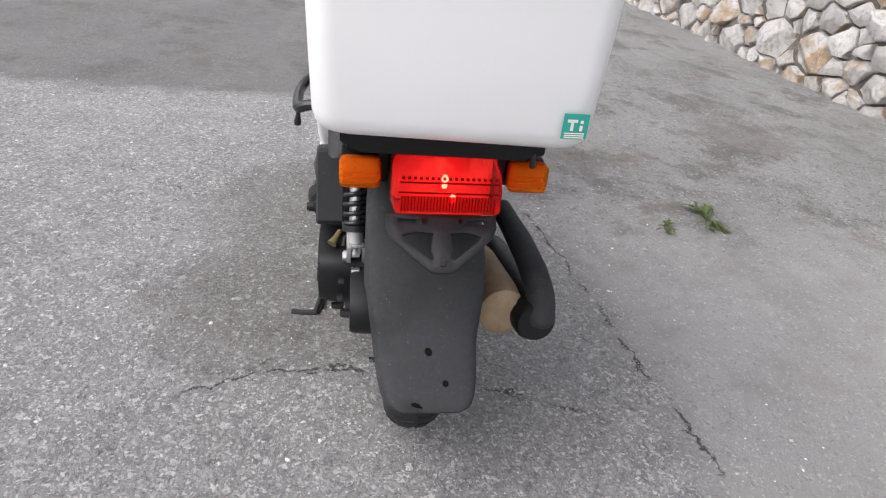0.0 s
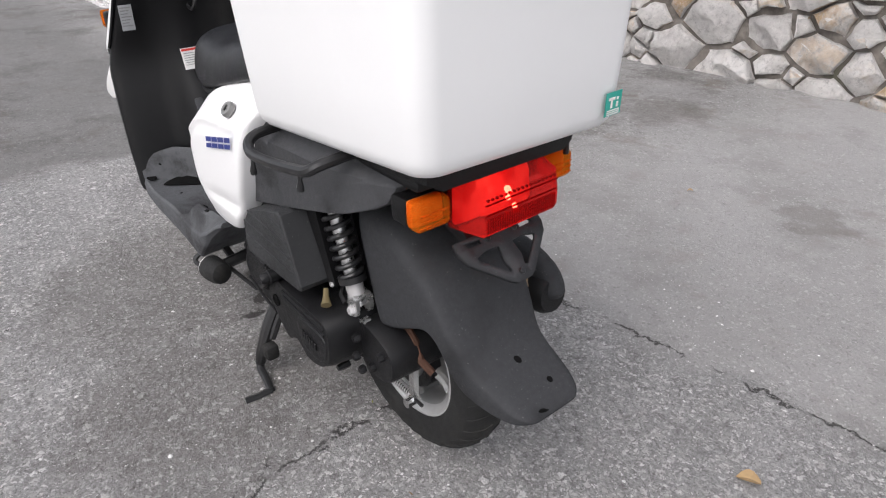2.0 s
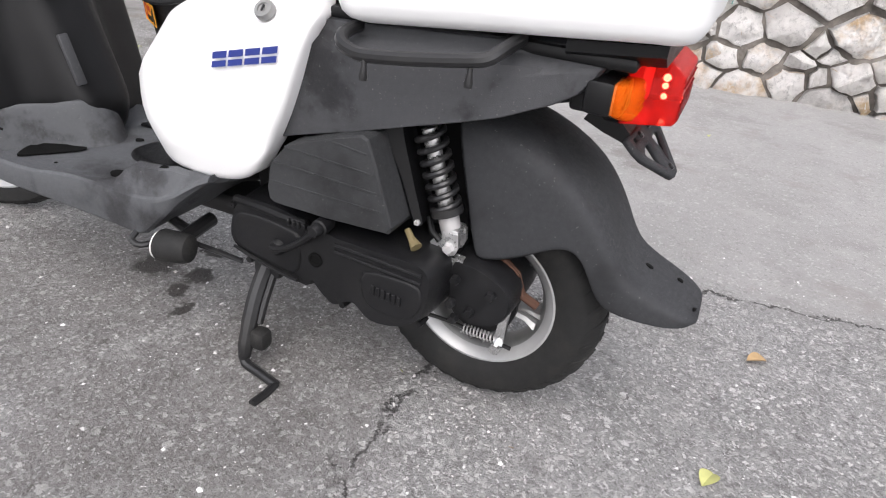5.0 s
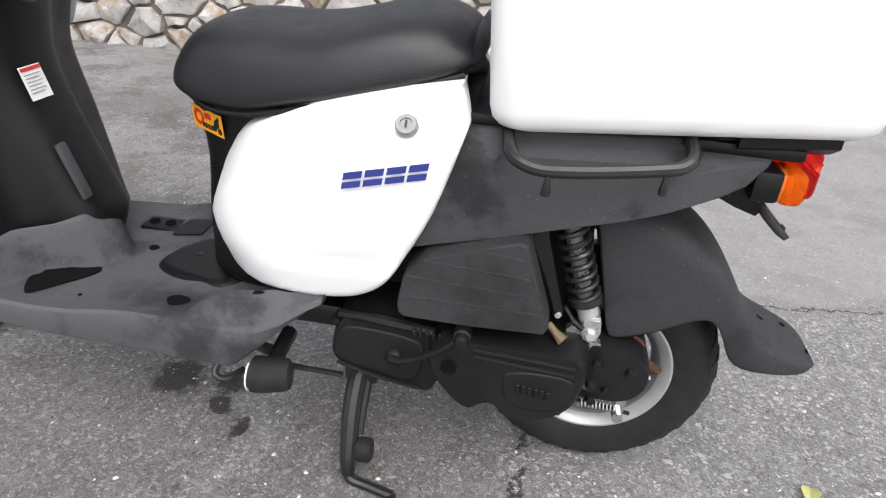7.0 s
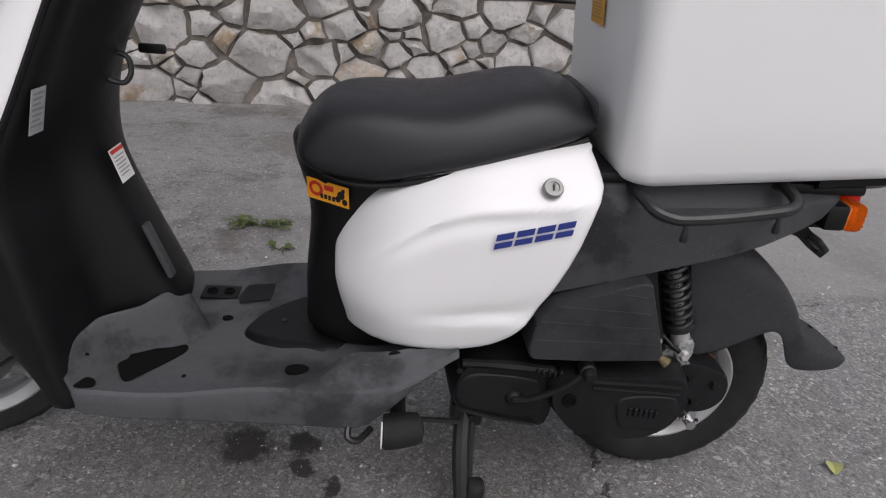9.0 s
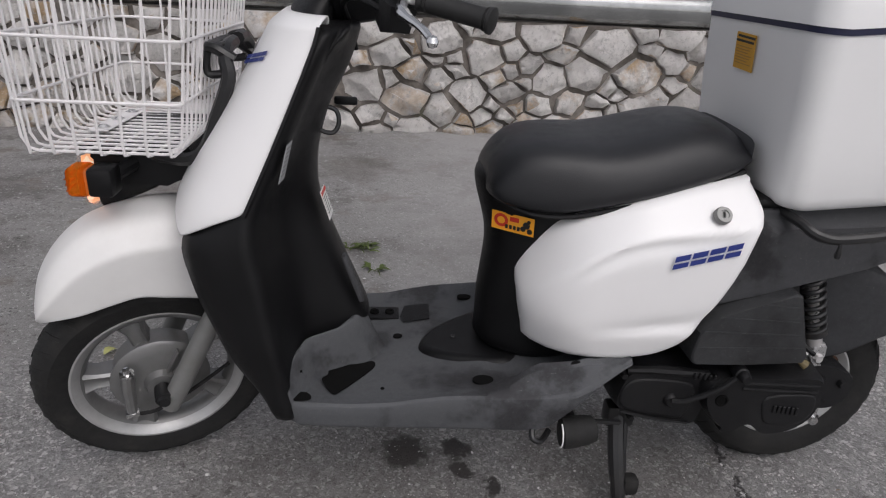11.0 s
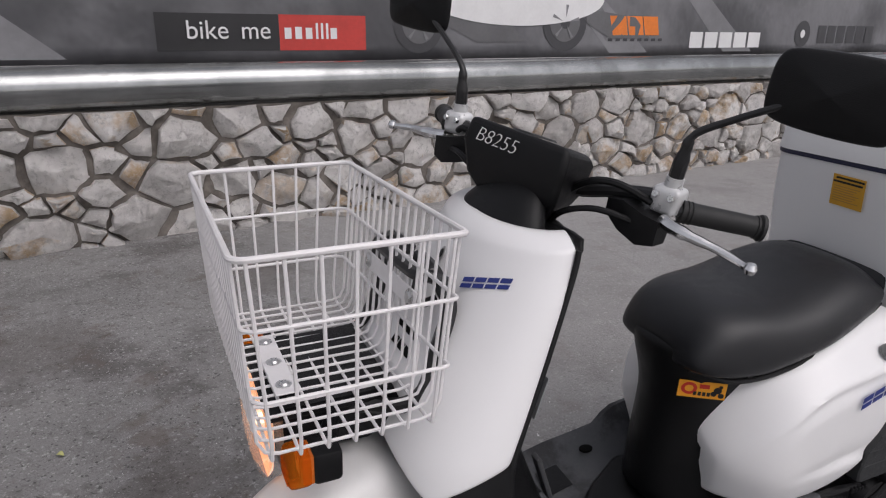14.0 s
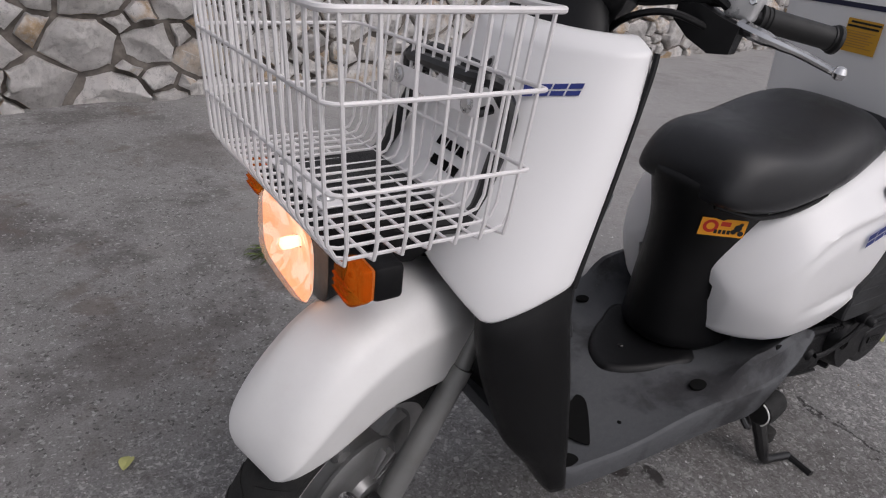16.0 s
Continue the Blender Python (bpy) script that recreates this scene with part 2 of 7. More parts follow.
def pillow(outline, place, rings=6, edge=0.02, back=0.03, bm=None):
    """A bulged shell over an outline of (u, v) pairs; place(u, v, k) gives the point, k being 0 at the rim and 1 in the middle."""
    bm = bm or bmesh.new()
    c = sum((Vector(p) for p in outline), Vector((0, 0))) / len(outline)
    rows = []
    steps = [(1.0, -back)] + [(1.0 - q, q) for q in (0.0, 0.02, 0.05, 0.1, 0.2, 0.35, 0.5, 0.65, 0.8, 0.92)]
    for scale_, k in steps:
        row = []
        for p in outline:
            u, v = c + (Vector(p) - c) * scale_
            row.append(bm.verts.new(place(u, v, k)))
        rows.append(row)
    n = len(outline)
    for a, b in zip(rows, rows[1:]):
        for i in range(n):
            bm.faces.new((a[i], a[(i + 1) % n], b[(i + 1) % n], b[i]))
    for row, k in ((rows[0], -back), (rows[-1], 1.0)):
        mid = bm.verts.new(place(c.x, c.y, k))
        for i in range(n):
            bm.faces.new((row[i], row[(i + 1) % n], mid))
    return bm


def finish(bm, name, material, sharp=35, m=None):
    if m is not None:
        bmesh.ops.transform(bm, matrix=m, verts=bm.verts)
    bmesh.ops.recalc_face_normals(bm, faces=bm.faces)
    me = bpy.data.meshes.new(name)
    bm.to_mesh(me)
    bm.free()
    me.materials.append(material)
    me.shade_smooth()
    me.set_sharp_from_angle(angle=radians(sharp))
    return me


def part(name, bm, material, parent, label="", sharp=35, m=None, levels=0, thick=0.0):
    """Links a bmesh as one mesh object under a thing or under a part."""
    ob = new(name, finish(bm, name, material, sharp, m))
    ob.parent = parent
    if thick:
        mod = ob.modifiers.new("thickness", "SOLIDIFY")
        mod.thickness, mod.offset = thick, -1
    if levels:
        mod = ob.modifiers.new("round", "SUBSURF")
        mod.levels = mod.render_levels = levels
    return tagged(ob, label) if label else ob


def thing(name, label, category, m=None, kind="", group=""):
    ob = new(name)
    ob.empty_display_size = 0.1
    if m is not None:
        ob.matrix_world = m
    return tagged(ob, label, category, group, kind)


def solid(name, bm, material, label, category, kind="", group="", sharp=35):
    return tagged(new(name, finish(bm, name, material, sharp)), label, category, group, kind)


def lettering(text, size, m, material, name, parent, shear=0.0, label="", thin=0.0):
    """Flat letters from the built-in font, as a mesh."""
    cu = bpy.data.curves.new(name, "FONT")
    cu.body, cu.size, cu.shear, cu.extrude, cu.align_x, cu.align_y = text, size, shear, 0.0004, "CENTER", "CENTER"
    cu.offset = -thin
    tmp = new(name, cu)
    dep = bpy.context.evaluated_depsgraph_get()
    me = bpy.data.meshes.new_from_object(tmp.evaluated_get(dep))
    bpy.data.objects.remove(tmp)
    bpy.data.curves.remove(cu)
    me.transform(m)
    me.materials.clear()
    me.materials.append(material)
    ob = new(name, me)
    ob.parent = parent
    return tagged(ob, label) if label else ob


def frame_of(origin, right, up):
    """A matrix whose x runs right and whose y runs up, for flat marks."""
    r = Vector(right).normalized()
    u = Vector(up)
    u = (u - r * u.dot(r)).normalized()
    n = r.cross(u)
    return Matrix(((r.x, u.x, n.x, origin[0]), (r.y, u.y, n.y, origin[1]), (r.z, u.z, n.z, origin[2]), (0, 0, 0, 1)))


def slab(outline, thickness=0.0008):
    """A thin flat piece over an outline in its own plane."""
    bm = bmesh.new()
    lo = [bm.verts.new((x, y, 0)) for x, y in outline]
    hi = [bm.verts.new((x, y, thickness)) for x, y in outline]
    bm.faces.new(lo[::-1])
    bm.faces.new(hi)
    n = len(outline)
    for i in range(n):
        bm.faces.new((lo[i], lo[(i + 1) % n], hi[(i + 1) % n], hi[i]))
    return bm


def rect(x0, y0, x1, y1):
    return [(x0, y0), (x1, y0), (x1, y1), (x0, y1)]


def oval(cx, cy, a, b, n=24):
    return [(cx + a * math.cos(k), cy + b * math.sin(k)) for k in np.linspace(0, 2 * math.pi, n, endpoint=False)]


def mirrored(bm):
    bmesh.ops.scale(bm, vec=(1, -1, 1), verts=bm.verts)
    return bm


def lerp_table(table, x):
    keys = [row[0] for row in table]
    return [float(np.interp(x, keys, [row[i] for row in table])) for i in range(1, len(table[0]))]


# ---------------------------------------------------------------- ground
def asphalt():
    m = Mat("worn asphalt", (0.2, 0.2, 0.2), 0.9)
    sep = m.n.new("ShaderNodeSeparateXYZ")
    m.l.new(m.co, sep.inputs[0])
    x, y = sep.outputs[0], sep.outputs[1]
    wob = m.math("MULTIPLY", m.math("SUBTRACT", m.noise(3.0, 6, 0.65), 0.5), 0.5)
    # the coarse patch under the scooter ends at two seams
    right = m.math("ADD", m.math("SUBTRACT", y, m.math("MULTIPLY", x, 0.17)), 0.67)
    far = m.math("SUBTRACT", m.math("SUBTRACT", 2.12, m.math("MULTIPLY", y, 0.14)), x)
    coarse = m.math("MULTIPLY", m.ramp(m.math("ADD", right, wob), -0.10, 0.08), m.ramp(m.math("ADD", far, wob), -0.08, 0.08))
    # stones of the mix, in two sizes
    warp = m.n.new("ShaderNodeVectorMath")
    warp.operation = "ADD"
    bend = m.node("ShaderNodeTexNoise", Scale=60.0, Detail=2.0)
    m.l.new(m.co, bend.inputs["Vector"])
    small_bend = m.n.new("ShaderNodeVectorMath")
    small_bend.operation = "SCALE"
    small_bend.inputs["Scale"].default_value = 0.02
    m.l.new(bend.outputs["Color"], small_bend.inputs[0])
    m.l.new(m.co, warp.inputs[0])
    m.l.new(small_bend.outputs[0], warp.inputs[1])
    co = warp.outputs[0]
    def layer(scale, pick, lo, hi, reach):
        """Scattered chips: some cells of one size, each as an uneven blob."""
        cells = m.n.new("ShaderNodeSeparateColor")
        m.l.new(m.voronoi(scale, "Color", co=co), cells.inputs[0])
        d = m.voronoi(scale, "Distance", "DISTANCE_TO_EDGE", co=co)
        d = m.math("ADD", d, m.math("MULTIPLY", m.math("SUBTRACT", m.noise(scale * 2.2, 3, 0.7), 0.5), 0.35))
        return m.math("MULTIPLY", m.ramp(cells.outputs[pick], lo, hi), m.ramp(d, reach, reach + 0.07)), cells.outputs[2]

    big, big_hue = layer(66, 0, 0.80, 0.9, 0.10)
    mid, mid_hue = layer(112, 1, 0.60, 0.85, 0.06)
    small, small_hue = layer(205, 0, 0.45, 0.85, 0.04)
    dark_pits, pit_hue = layer(130, 0, 0.74, 0.84, 0.02)
    patch = m.noise(1.3, 5, 0.6)
    fine = m.noise(14, 6, 0.7)
    sand = m.noise(230, 6, 0.8)
    worn = m.noise(5.5, 6, 0.7)
    base = m.mix(m.ramp(patch, 0.3, 0.7), (0.31, 0.304, 0.301), (0.40, 0.393, 0.389))
    base = m.mix(m.math("MULTIPLY", m.ramp(worn, 0.42, 0.62), 0.6), base, (0.48, 0.472, 0.468))
    crumb = m.noise(95, 8, 0.85)
    grit = m.noise(420, 4, 0.8)
    rough_c = m.mix(m.ramp(sand, 0.36, 0.50), (0.16, 0.152, 0.147), base)
    rough_c = m.mix(m.ramp(crumb, 0.36, 0.48, 0.75, 0.0), rough_c, (0.13, 0.122, 0.117))
    rough_c = m.mix(m.ramp(crumb, 0.52, 0.62, 0.0, 0.7), rough_c, (0.58, 0.572, 0.566))
    rough_c = m.mix(m.ramp(grit, 0.36, 0.48, 0.65, 0.0), rough_c, (0.14, 0.132, 0.127))
    rough_c = m.mix(m.math("MULTIPLY", small, 0.9), rough_c, m.mix(m.math("POWER", small_hue, 1.5), (0.30, 0.293, 0.288), (0.85, 0.842, 0.835)))
    rough_c = m.mix(m.math("MULTIPLY", mid, 0.9), rough_c, m.mix(mid_hue, (0.36, 0.35, 0.343), (0.78, 0.77, 0.762)))
    rough_c = m.mix(m.math("MULTIPLY", big, 0.9), rough_c, m.mix(m.math("POWER", big_hue, 2.0), (0.40, 0.388, 0.38), (0.85, 0.84, 0.83)))
    rough_c = m.mix(m.math("MULTIPLY", dark_pits, 0.22), rough_c, (0.09, 0.084, 0.080))
    clod = m.noise(24, 9, 0.85)
    rough_c = m.mix(m.math("MULTIPLY", m.ramp(clod, 0.55, 0.62), 0.65), rough_c, (0.11, 0.102, 0.096))
    rough_c = m.mix(m.math("MULTIPLY", m.ramp(fine, 0.55, 0.70), 0.4), rough_c, (0.15, 0.139, 0.132))
    smooth_c = m.mix(m.ramp(patch, 0.3, 0.7), (0.205, 0.199, 0.195), (0.285, 0.279, 0.274))
    smooth_c = m.mix(m.ramp(sand, 0.38, 0.5, 0.5, 0.0), smooth_c, (0.07, 0.066, 0.063))
    smooth_c = m.mix(m.ramp(sand, 0.5, 0.62, 0.0, 0.4), smooth_c, (0.37, 0.36, 0.353))
    smooth_c = m.mix(m.math("MULTIPLY", m.ramp(fine, 0.5, 0.72), 0.55), smooth_c, (0.115, 0.106, 0.10))
    smooth_c = m.mix(m.math("MULTIPLY", m.ramp(m.noise(4.5, 6, 0.7), 0.53, 0.68), 0.6), smooth_c, (0.31, 0.30, 0.292))
    smooth_c = m.mix(m.math("MULTIPLY", m.ramp(m.noise(2.1, 6, 0.7), 0.50, 0.64), 0.75), smooth_c, (0.112, 0.103, 0.098))
    rare = m.math("MULTIPLY", m.math("MAXIMUM", m.math("MULTIPLY", mid, m.ramp(mid_hue, 0.72, 0.85)), m.math("MULTIPLY", small, m.ramp(small_hue, 0.75, 0.9))), 0.5)
    smooth_c = m.mix(rare, smooth_c, (0.6, 0.59, 0.58))
    smooth_c = m.mix(m.math("MULTIPLY", dark_pits, m.ramp(pit_hue, 0.6, 0.8, 0.0, 0.7)), smooth_c, (0.06, 0.056, 0.054))
    smooth_c = m.mix(m.math("MULTIPLY", m.ramp(m.noise(3.4, 6, 0.7), 0.55, 0.66), 0.6), smooth_c, (0.135, 0.108, 0.092))
    c = m.mix(coarse, smooth_c, rough_c)
    # a darker strip beyond the far seam, and a paler stretch beside the scooter
    darker_strip = m.math("MULTIPLY", m.ramp(m.math("ADD", far, wob), 0.05, -0.12), m.ramp(y, -0.7, -0.2))
    c = m.mix(m.math("MULTIPLY", darker_strip, 0.5), c, (0.115, 0.114, 0.110))
    paler = m.math("MULTIPLY", m.math("SUBTRACT", 1.0, coarse), m.ramp(m.math("ADD", x, wob), 1.3, 0.5))
    c = m.mix(m.math("MULTIPLY", paler, 0.42), c, (0.45, 0.441, 0.433))
    # damp oil spots, earthy stains, and the scooter's shade painted into the ground colour
    blot = m.noise(9, 5, 0.65)

    def spot(cx, cy, r, seed=0.35):
        d = m.math("SQRT", m.math("ADD", m.math("POWER", m.math("SUBTRACT", x, cx), 2.0), m.math("POWER", m.math("SUBTRACT", y, cy), 2.0)))
        return m.ramp(m.math("ADD", d, m.math("MULTIPLY", m.math("SUBTRACT", blot, 0.5), seed)), r, r * 0.45)

    oil = spot(0.83, -0.02, 0.07, 0.2)
    for cx, cy, r in ((0.72, -0.05, 0.05), (0.70, 0.05, 0.025), (0.76, -0.14, 0.03), (0.64, 0.10, 0.03)):
        oil = m.math("MAXIMUM", oil, spot(cx, cy, r, 0.2))
    c = m.mix(m.math("MULTIPLY", oil, 0.95), c, (0.014, 0.013, 0.012))
    # the wide blot near the floorboard paints in the scooter's ground shade
    earth_and_shade = m.math("MAXIMUM", m.math("MULTIPLY", spot(0.36, 0.0, 0.32, 0.3), 0.8), m.math("MULTIPLY", spot(0.95, 0.22, 0.5, 0.5), 0.75))
    for cx, cy, r in ((0.38, 0.33, 0.40), (1.57, -0.86, 0.22), (0.0, -1.75, 0.16), (1.1, -2.4, 0.3), (2.1, -1.9, 0.35)):
        earth_and_shade = m.math("MAXIMUM", earth_and_shade, m.math("MULTIPLY", spot(cx, cy, r, 0.5), 0.8))
    c = m.mix(m.math("MULTIPLY", earth_and_shade, 0.5), c, (0.10, 0.085, 0.075))

    # cracks: a seam along the patch, and two that branch from the rear wheel
    ragged = m.math("ADD", m.math("MULTIPLY", m.math("SUBTRACT", m.noise(11, 6, 0.7), 0.5), 0.14), m.math("MULTIPLY", m.math("SUBTRACT", m.noise(55, 4, 0.7), 0.5), 0.03))

    def crack(ax, ay, bx, by, width):
        length = math.hypot(bx - ax, by - ay)
        dx, dy = (bx - ax) / length, (by - ay) / length
        u = m.math("ADD", m.math("MULTIPLY", m.math("SUBTRACT", x, ax), dx), m.math("MULTIPLY", m.math("SUBTRACT", y, ay), dy))
        v = m.math("ADD", m.math("MULTIPLY", m.math("SUBTRACT", y, ay), dx), m.math("MULTIPLY", m.math("SUBTRACT", x, ax), -dy))
        v = m.math("ABSOLUTE", m.math("ADD", v, ragged))
        near = m.ramp(v, width, width * 0.3)
        return m.math("MULTIPLY", near, m.math("MULTIPLY", m.ramp(u, -0.03, 0.03), m.ramp(u, length + 0.03, length - 0.03)))

    lines = crack(1.0, -0.5, -0.9, -0.82, 0.0065)
    for row in ((0.08, 0.42, 0.1, -0.05, 0.009), (0.11, 0.28, 0.0, 0.46, 0.006), (0.1, -0.02, -0.02, -0.5, 0.004), (1.15, 0.95, 0.95, 0.62, 0.004)):
        lines = m.math("MAXIMUM", lines, crack(*row))
    lines = m.math("MULTIPLY", lines, m.ramp(m.noise(8, 3), 0.38, 0.5))
    c = m.mix(m.math("MULTIPLY", lines, 0.85), c, (0.03, 0.028, 0.026))
    m.set(c, m.ramp(oil, 0.0, 1.0, 0.92, 0.6))
    h = m.math("ADD", m.math("MULTIPLY", big, 0.6), m.math("MULTIPLY", mid, 0.45))
    h = m.math("ADD", h, m.math("ADD", m.math("MULTIPLY", small, 0.3), m.math("MULTIPLY", sand, 0.9)))
    h = m.math("SUBTRACT", m.math("ADD", m.math("ADD", h, m.math("MULTIPLY", crumb, 1.6)), m.math("SUBTRACT", m.math("MULTIPLY", fine, 0.5), m.math("MULTIPLY", clod, 1.8))), m.math("MULTIPLY", dark_pits, 0.5))
    h = m.math("SUBTRACT", h, m.math("MULTIPLY", lines, 1.5))
    m.bump(m.math("MULTIPLY", h, m.ramp(coarse, 0.0, 1.0, 0.4, 1.0)), 0.006, 0.9)
    return m.m


asphalt_mat = asphalt()


def ground_height(gx, gy):
    if abs(gx) >= 6 or abs(gy) >= 5:
        return -0.002
    return 0.0185 * math.exp(-(gx * gx + (gy + 0.02) ** 2) / 0.10) + 0.008 * noise.noise((gx * 1.1, gy * 1.1, 3.0)) + 0.003 * noise.noise((gx * 5, gy * 5, 7.0)) - 0.002


def ground():
    """One sheet to the horizon, finer near the scooter, gently uneven."""
    near = [-3 + 0.1 * i for i in range(71)]
    ticks_x = [-600, -120, -40, -14, -7] + near + [7, 14, 40, 120, 600]
    ticks_y = [-600, -120, -40, -14, -8, -6] + [-4.6 + 0.1 * i for i in range(67)] + [4, 8, 20, 60, 200, 600]
    bm = bmesh.new()
    rows = []
    for gy in ticks_y:
        row = []
        for gx in ticks_x:
            row.append(bm.verts.new((gx, gy, ground_height(gx, gy))))
        rows.append(row)
    for a, b in zip(rows, rows[1:]):
        for i in range(len(a) - 1):
            bm.faces.new((a[i], a[i + 1], b[i + 1], b[i]))
    return solid("ground", bm, asphalt_mat, "worn grey asphalt with pale gravel chips and cracks", "asphalt", "structure")


ground()

# ---------------------------------------------------------------- stone wall, pipe and banner
WALL_C, WALL_M = -3.46, 0.12          # foot of the wall: y = WALL_C + WALL_M * x
WALL_ANGLE = math.atan(WALL_M)
wall_frame = Matrix.Translation((0, WALL_C, 0)) @ Matrix.Rotation(WALL_ANGLE, 4, "Z")


def stone_mat():
    m = Mat("rough limestone", (0.4, 0.39, 0.37), 0.85)
    info = m.n.new("ShaderNodeObjectInfo").outputs["Random"]
    geo = m.n.new("ShaderNodeNewGeometry").outputs["Random Per Island"]
    r = m.math("FRACT", m.math("ADD", info, geo))
    grey = m.mix(m.ramp(r, 0.0, 0.7), (0.60, 0.575, 0.556), (0.86, 0.83, 0.805))
    warm_stone = m.ramp(r, 0.70, 0.78)
    patchy = m.ramp(m.noise(5, 4, 0.6), 0.38, 0.60)
    c = m.mix(m.math("MULTIPLY", warm_stone, patchy), grey, (0.54, 0.385, 0.235))
    veins = m.noise(9, 8, 0.8)
    c = m.mix(m.math("MULTIPLY", m.ramp(veins, 0.50, 0.62), 0.7), c, (0.72, 0.69, 0.665))
    c = m.mix(m.math("MULTIPLY", m.ramp(m.noise(18, 8, 0.8), 0.52, 0.64), 0.42), c, (0.25, 0.235, 0.224))
    c = m.mix(m.math("MULTIPLY", m.ramp(m.noise(3.1, 4, 0.7), 0.60, 0.74), 0.35), c, (0.44, 0.33, 0.21))
    scratch = m.noise(34, 10, 0.85, co=m.bent(0.12, 5))
    c = m.mix(m.ramp(scratch, 0.53, 0.60, 0.0, 0.65), c, (0.80, 0.775, 0.752))
    c = m.mix(m.ramp(scratch, 0.40, 0.47, 0.38, 0.0), c, (0.26, 0.246, 0.235))
    m.set(c)
    m.bump(scratch, 0.03, 0.9)
    m.bump(m.voronoi(11, co=m.bent(0.05, 7)), 0.05, 0.9)
    m.bump(m.noise(20, 8, 0.75), 0.03, 0.9)
    m.bump(m.noise(120, 5, 0.75), 0.005, 0.8)
    return m.m


def mortar_mat():
    m = Mat("grey mortar", (0.16, 0.155, 0.15), 0.95)
    c = m.mix(m.ramp(m.noise(6, 6, 0.7), 0.35, 0.7), (0.10, 0.088, 0.077), (0.26, 0.232, 0.207))
    c = m.mix(m.math("MULTIPLY", m.ramp(m.noise(2.2, 4, 0.6), 0.6, 0.75), 0.5), c, (0.09, 0.10, 0.055))
    m.set(c)
    m.bump(m.noise(60, 6, 0.75), 0.01)
    return m.m


stone_material, mortar_material = stone_mat(), mortar_mat()
WALL_L, WALL_R, WALL_H = -10.0, 9.0, 0.745


def clip(poly, px, pz, nx, nz):
    """The part of a polygon on the inner side of a line."""
    out = []
    for i, a in enumerate(poly):
        b = poly[(i + 1) % len(poly)]
        da, db = (a[0] - px) * nx + (a[1] - pz) * nz, (b[0] - px) * nx + (b[1] - pz) * nz
        if da <= 0:
            out.append(a)
        if (da < 0 < db) or (db < 0 < da):
            t = da / (da - db)
            out.append((a[0] + t * (b[0] - a[0]), a[1] + t * (b[1] - a[1])))
    return out


def wall_cells():
    """Irregular stones: cells round scattered seeds of uneven weight."""
    rng = random.Random(11)
    seeds = []
    tries = 0
    while tries < 12000:
        tries += 1
        u, v = rng.uniform(WALL_L, WALL_R), rng.uniform(-0.02, WALL_H)
        r = rng.choice((0.20, 0.18, 0.165)) if tries < 90 else rng.choice((0.155, 0.14, 0.12, 0.10)) if tries < 1800 else rng.choice((0.09, 0.075, 0.06))
        if all((u - a) ** 2 + ((v - b) * 1.25) ** 2 > ((r + q) * 0.78) ** 2 for a, b, q in seeds if abs(u - a) < 0.6):
            seeds.append((u, v, r))
    cells = []
    for u, v, r in seeds:
        v *= 1.3
        poly = [(u - 0.6, v - 0.6), (u + 0.6, v - 0.6), (u + 0.6, v + 0.6), (u - 0.6, v + 0.6)]
        for a, b, q in seeds:
            dx, dz = a - u, b * 1.3 - v
            d = math.hypot(dx, dz)
            if 0 < d < 1.0:
                k = 0.5 + (r * r - q * q) / (2 * d * d)
                poly = clip(poly, u + dx * k, v + dz * k, dx / d, dz / d)
        poly = clip(clip([(a, b / 1.3) for a, b in poly], 0, -0.04, 0, -1), 0, WALL_H, 0, 1)
        if len(poly) > 2:
            cells.append(poly)
    return cells


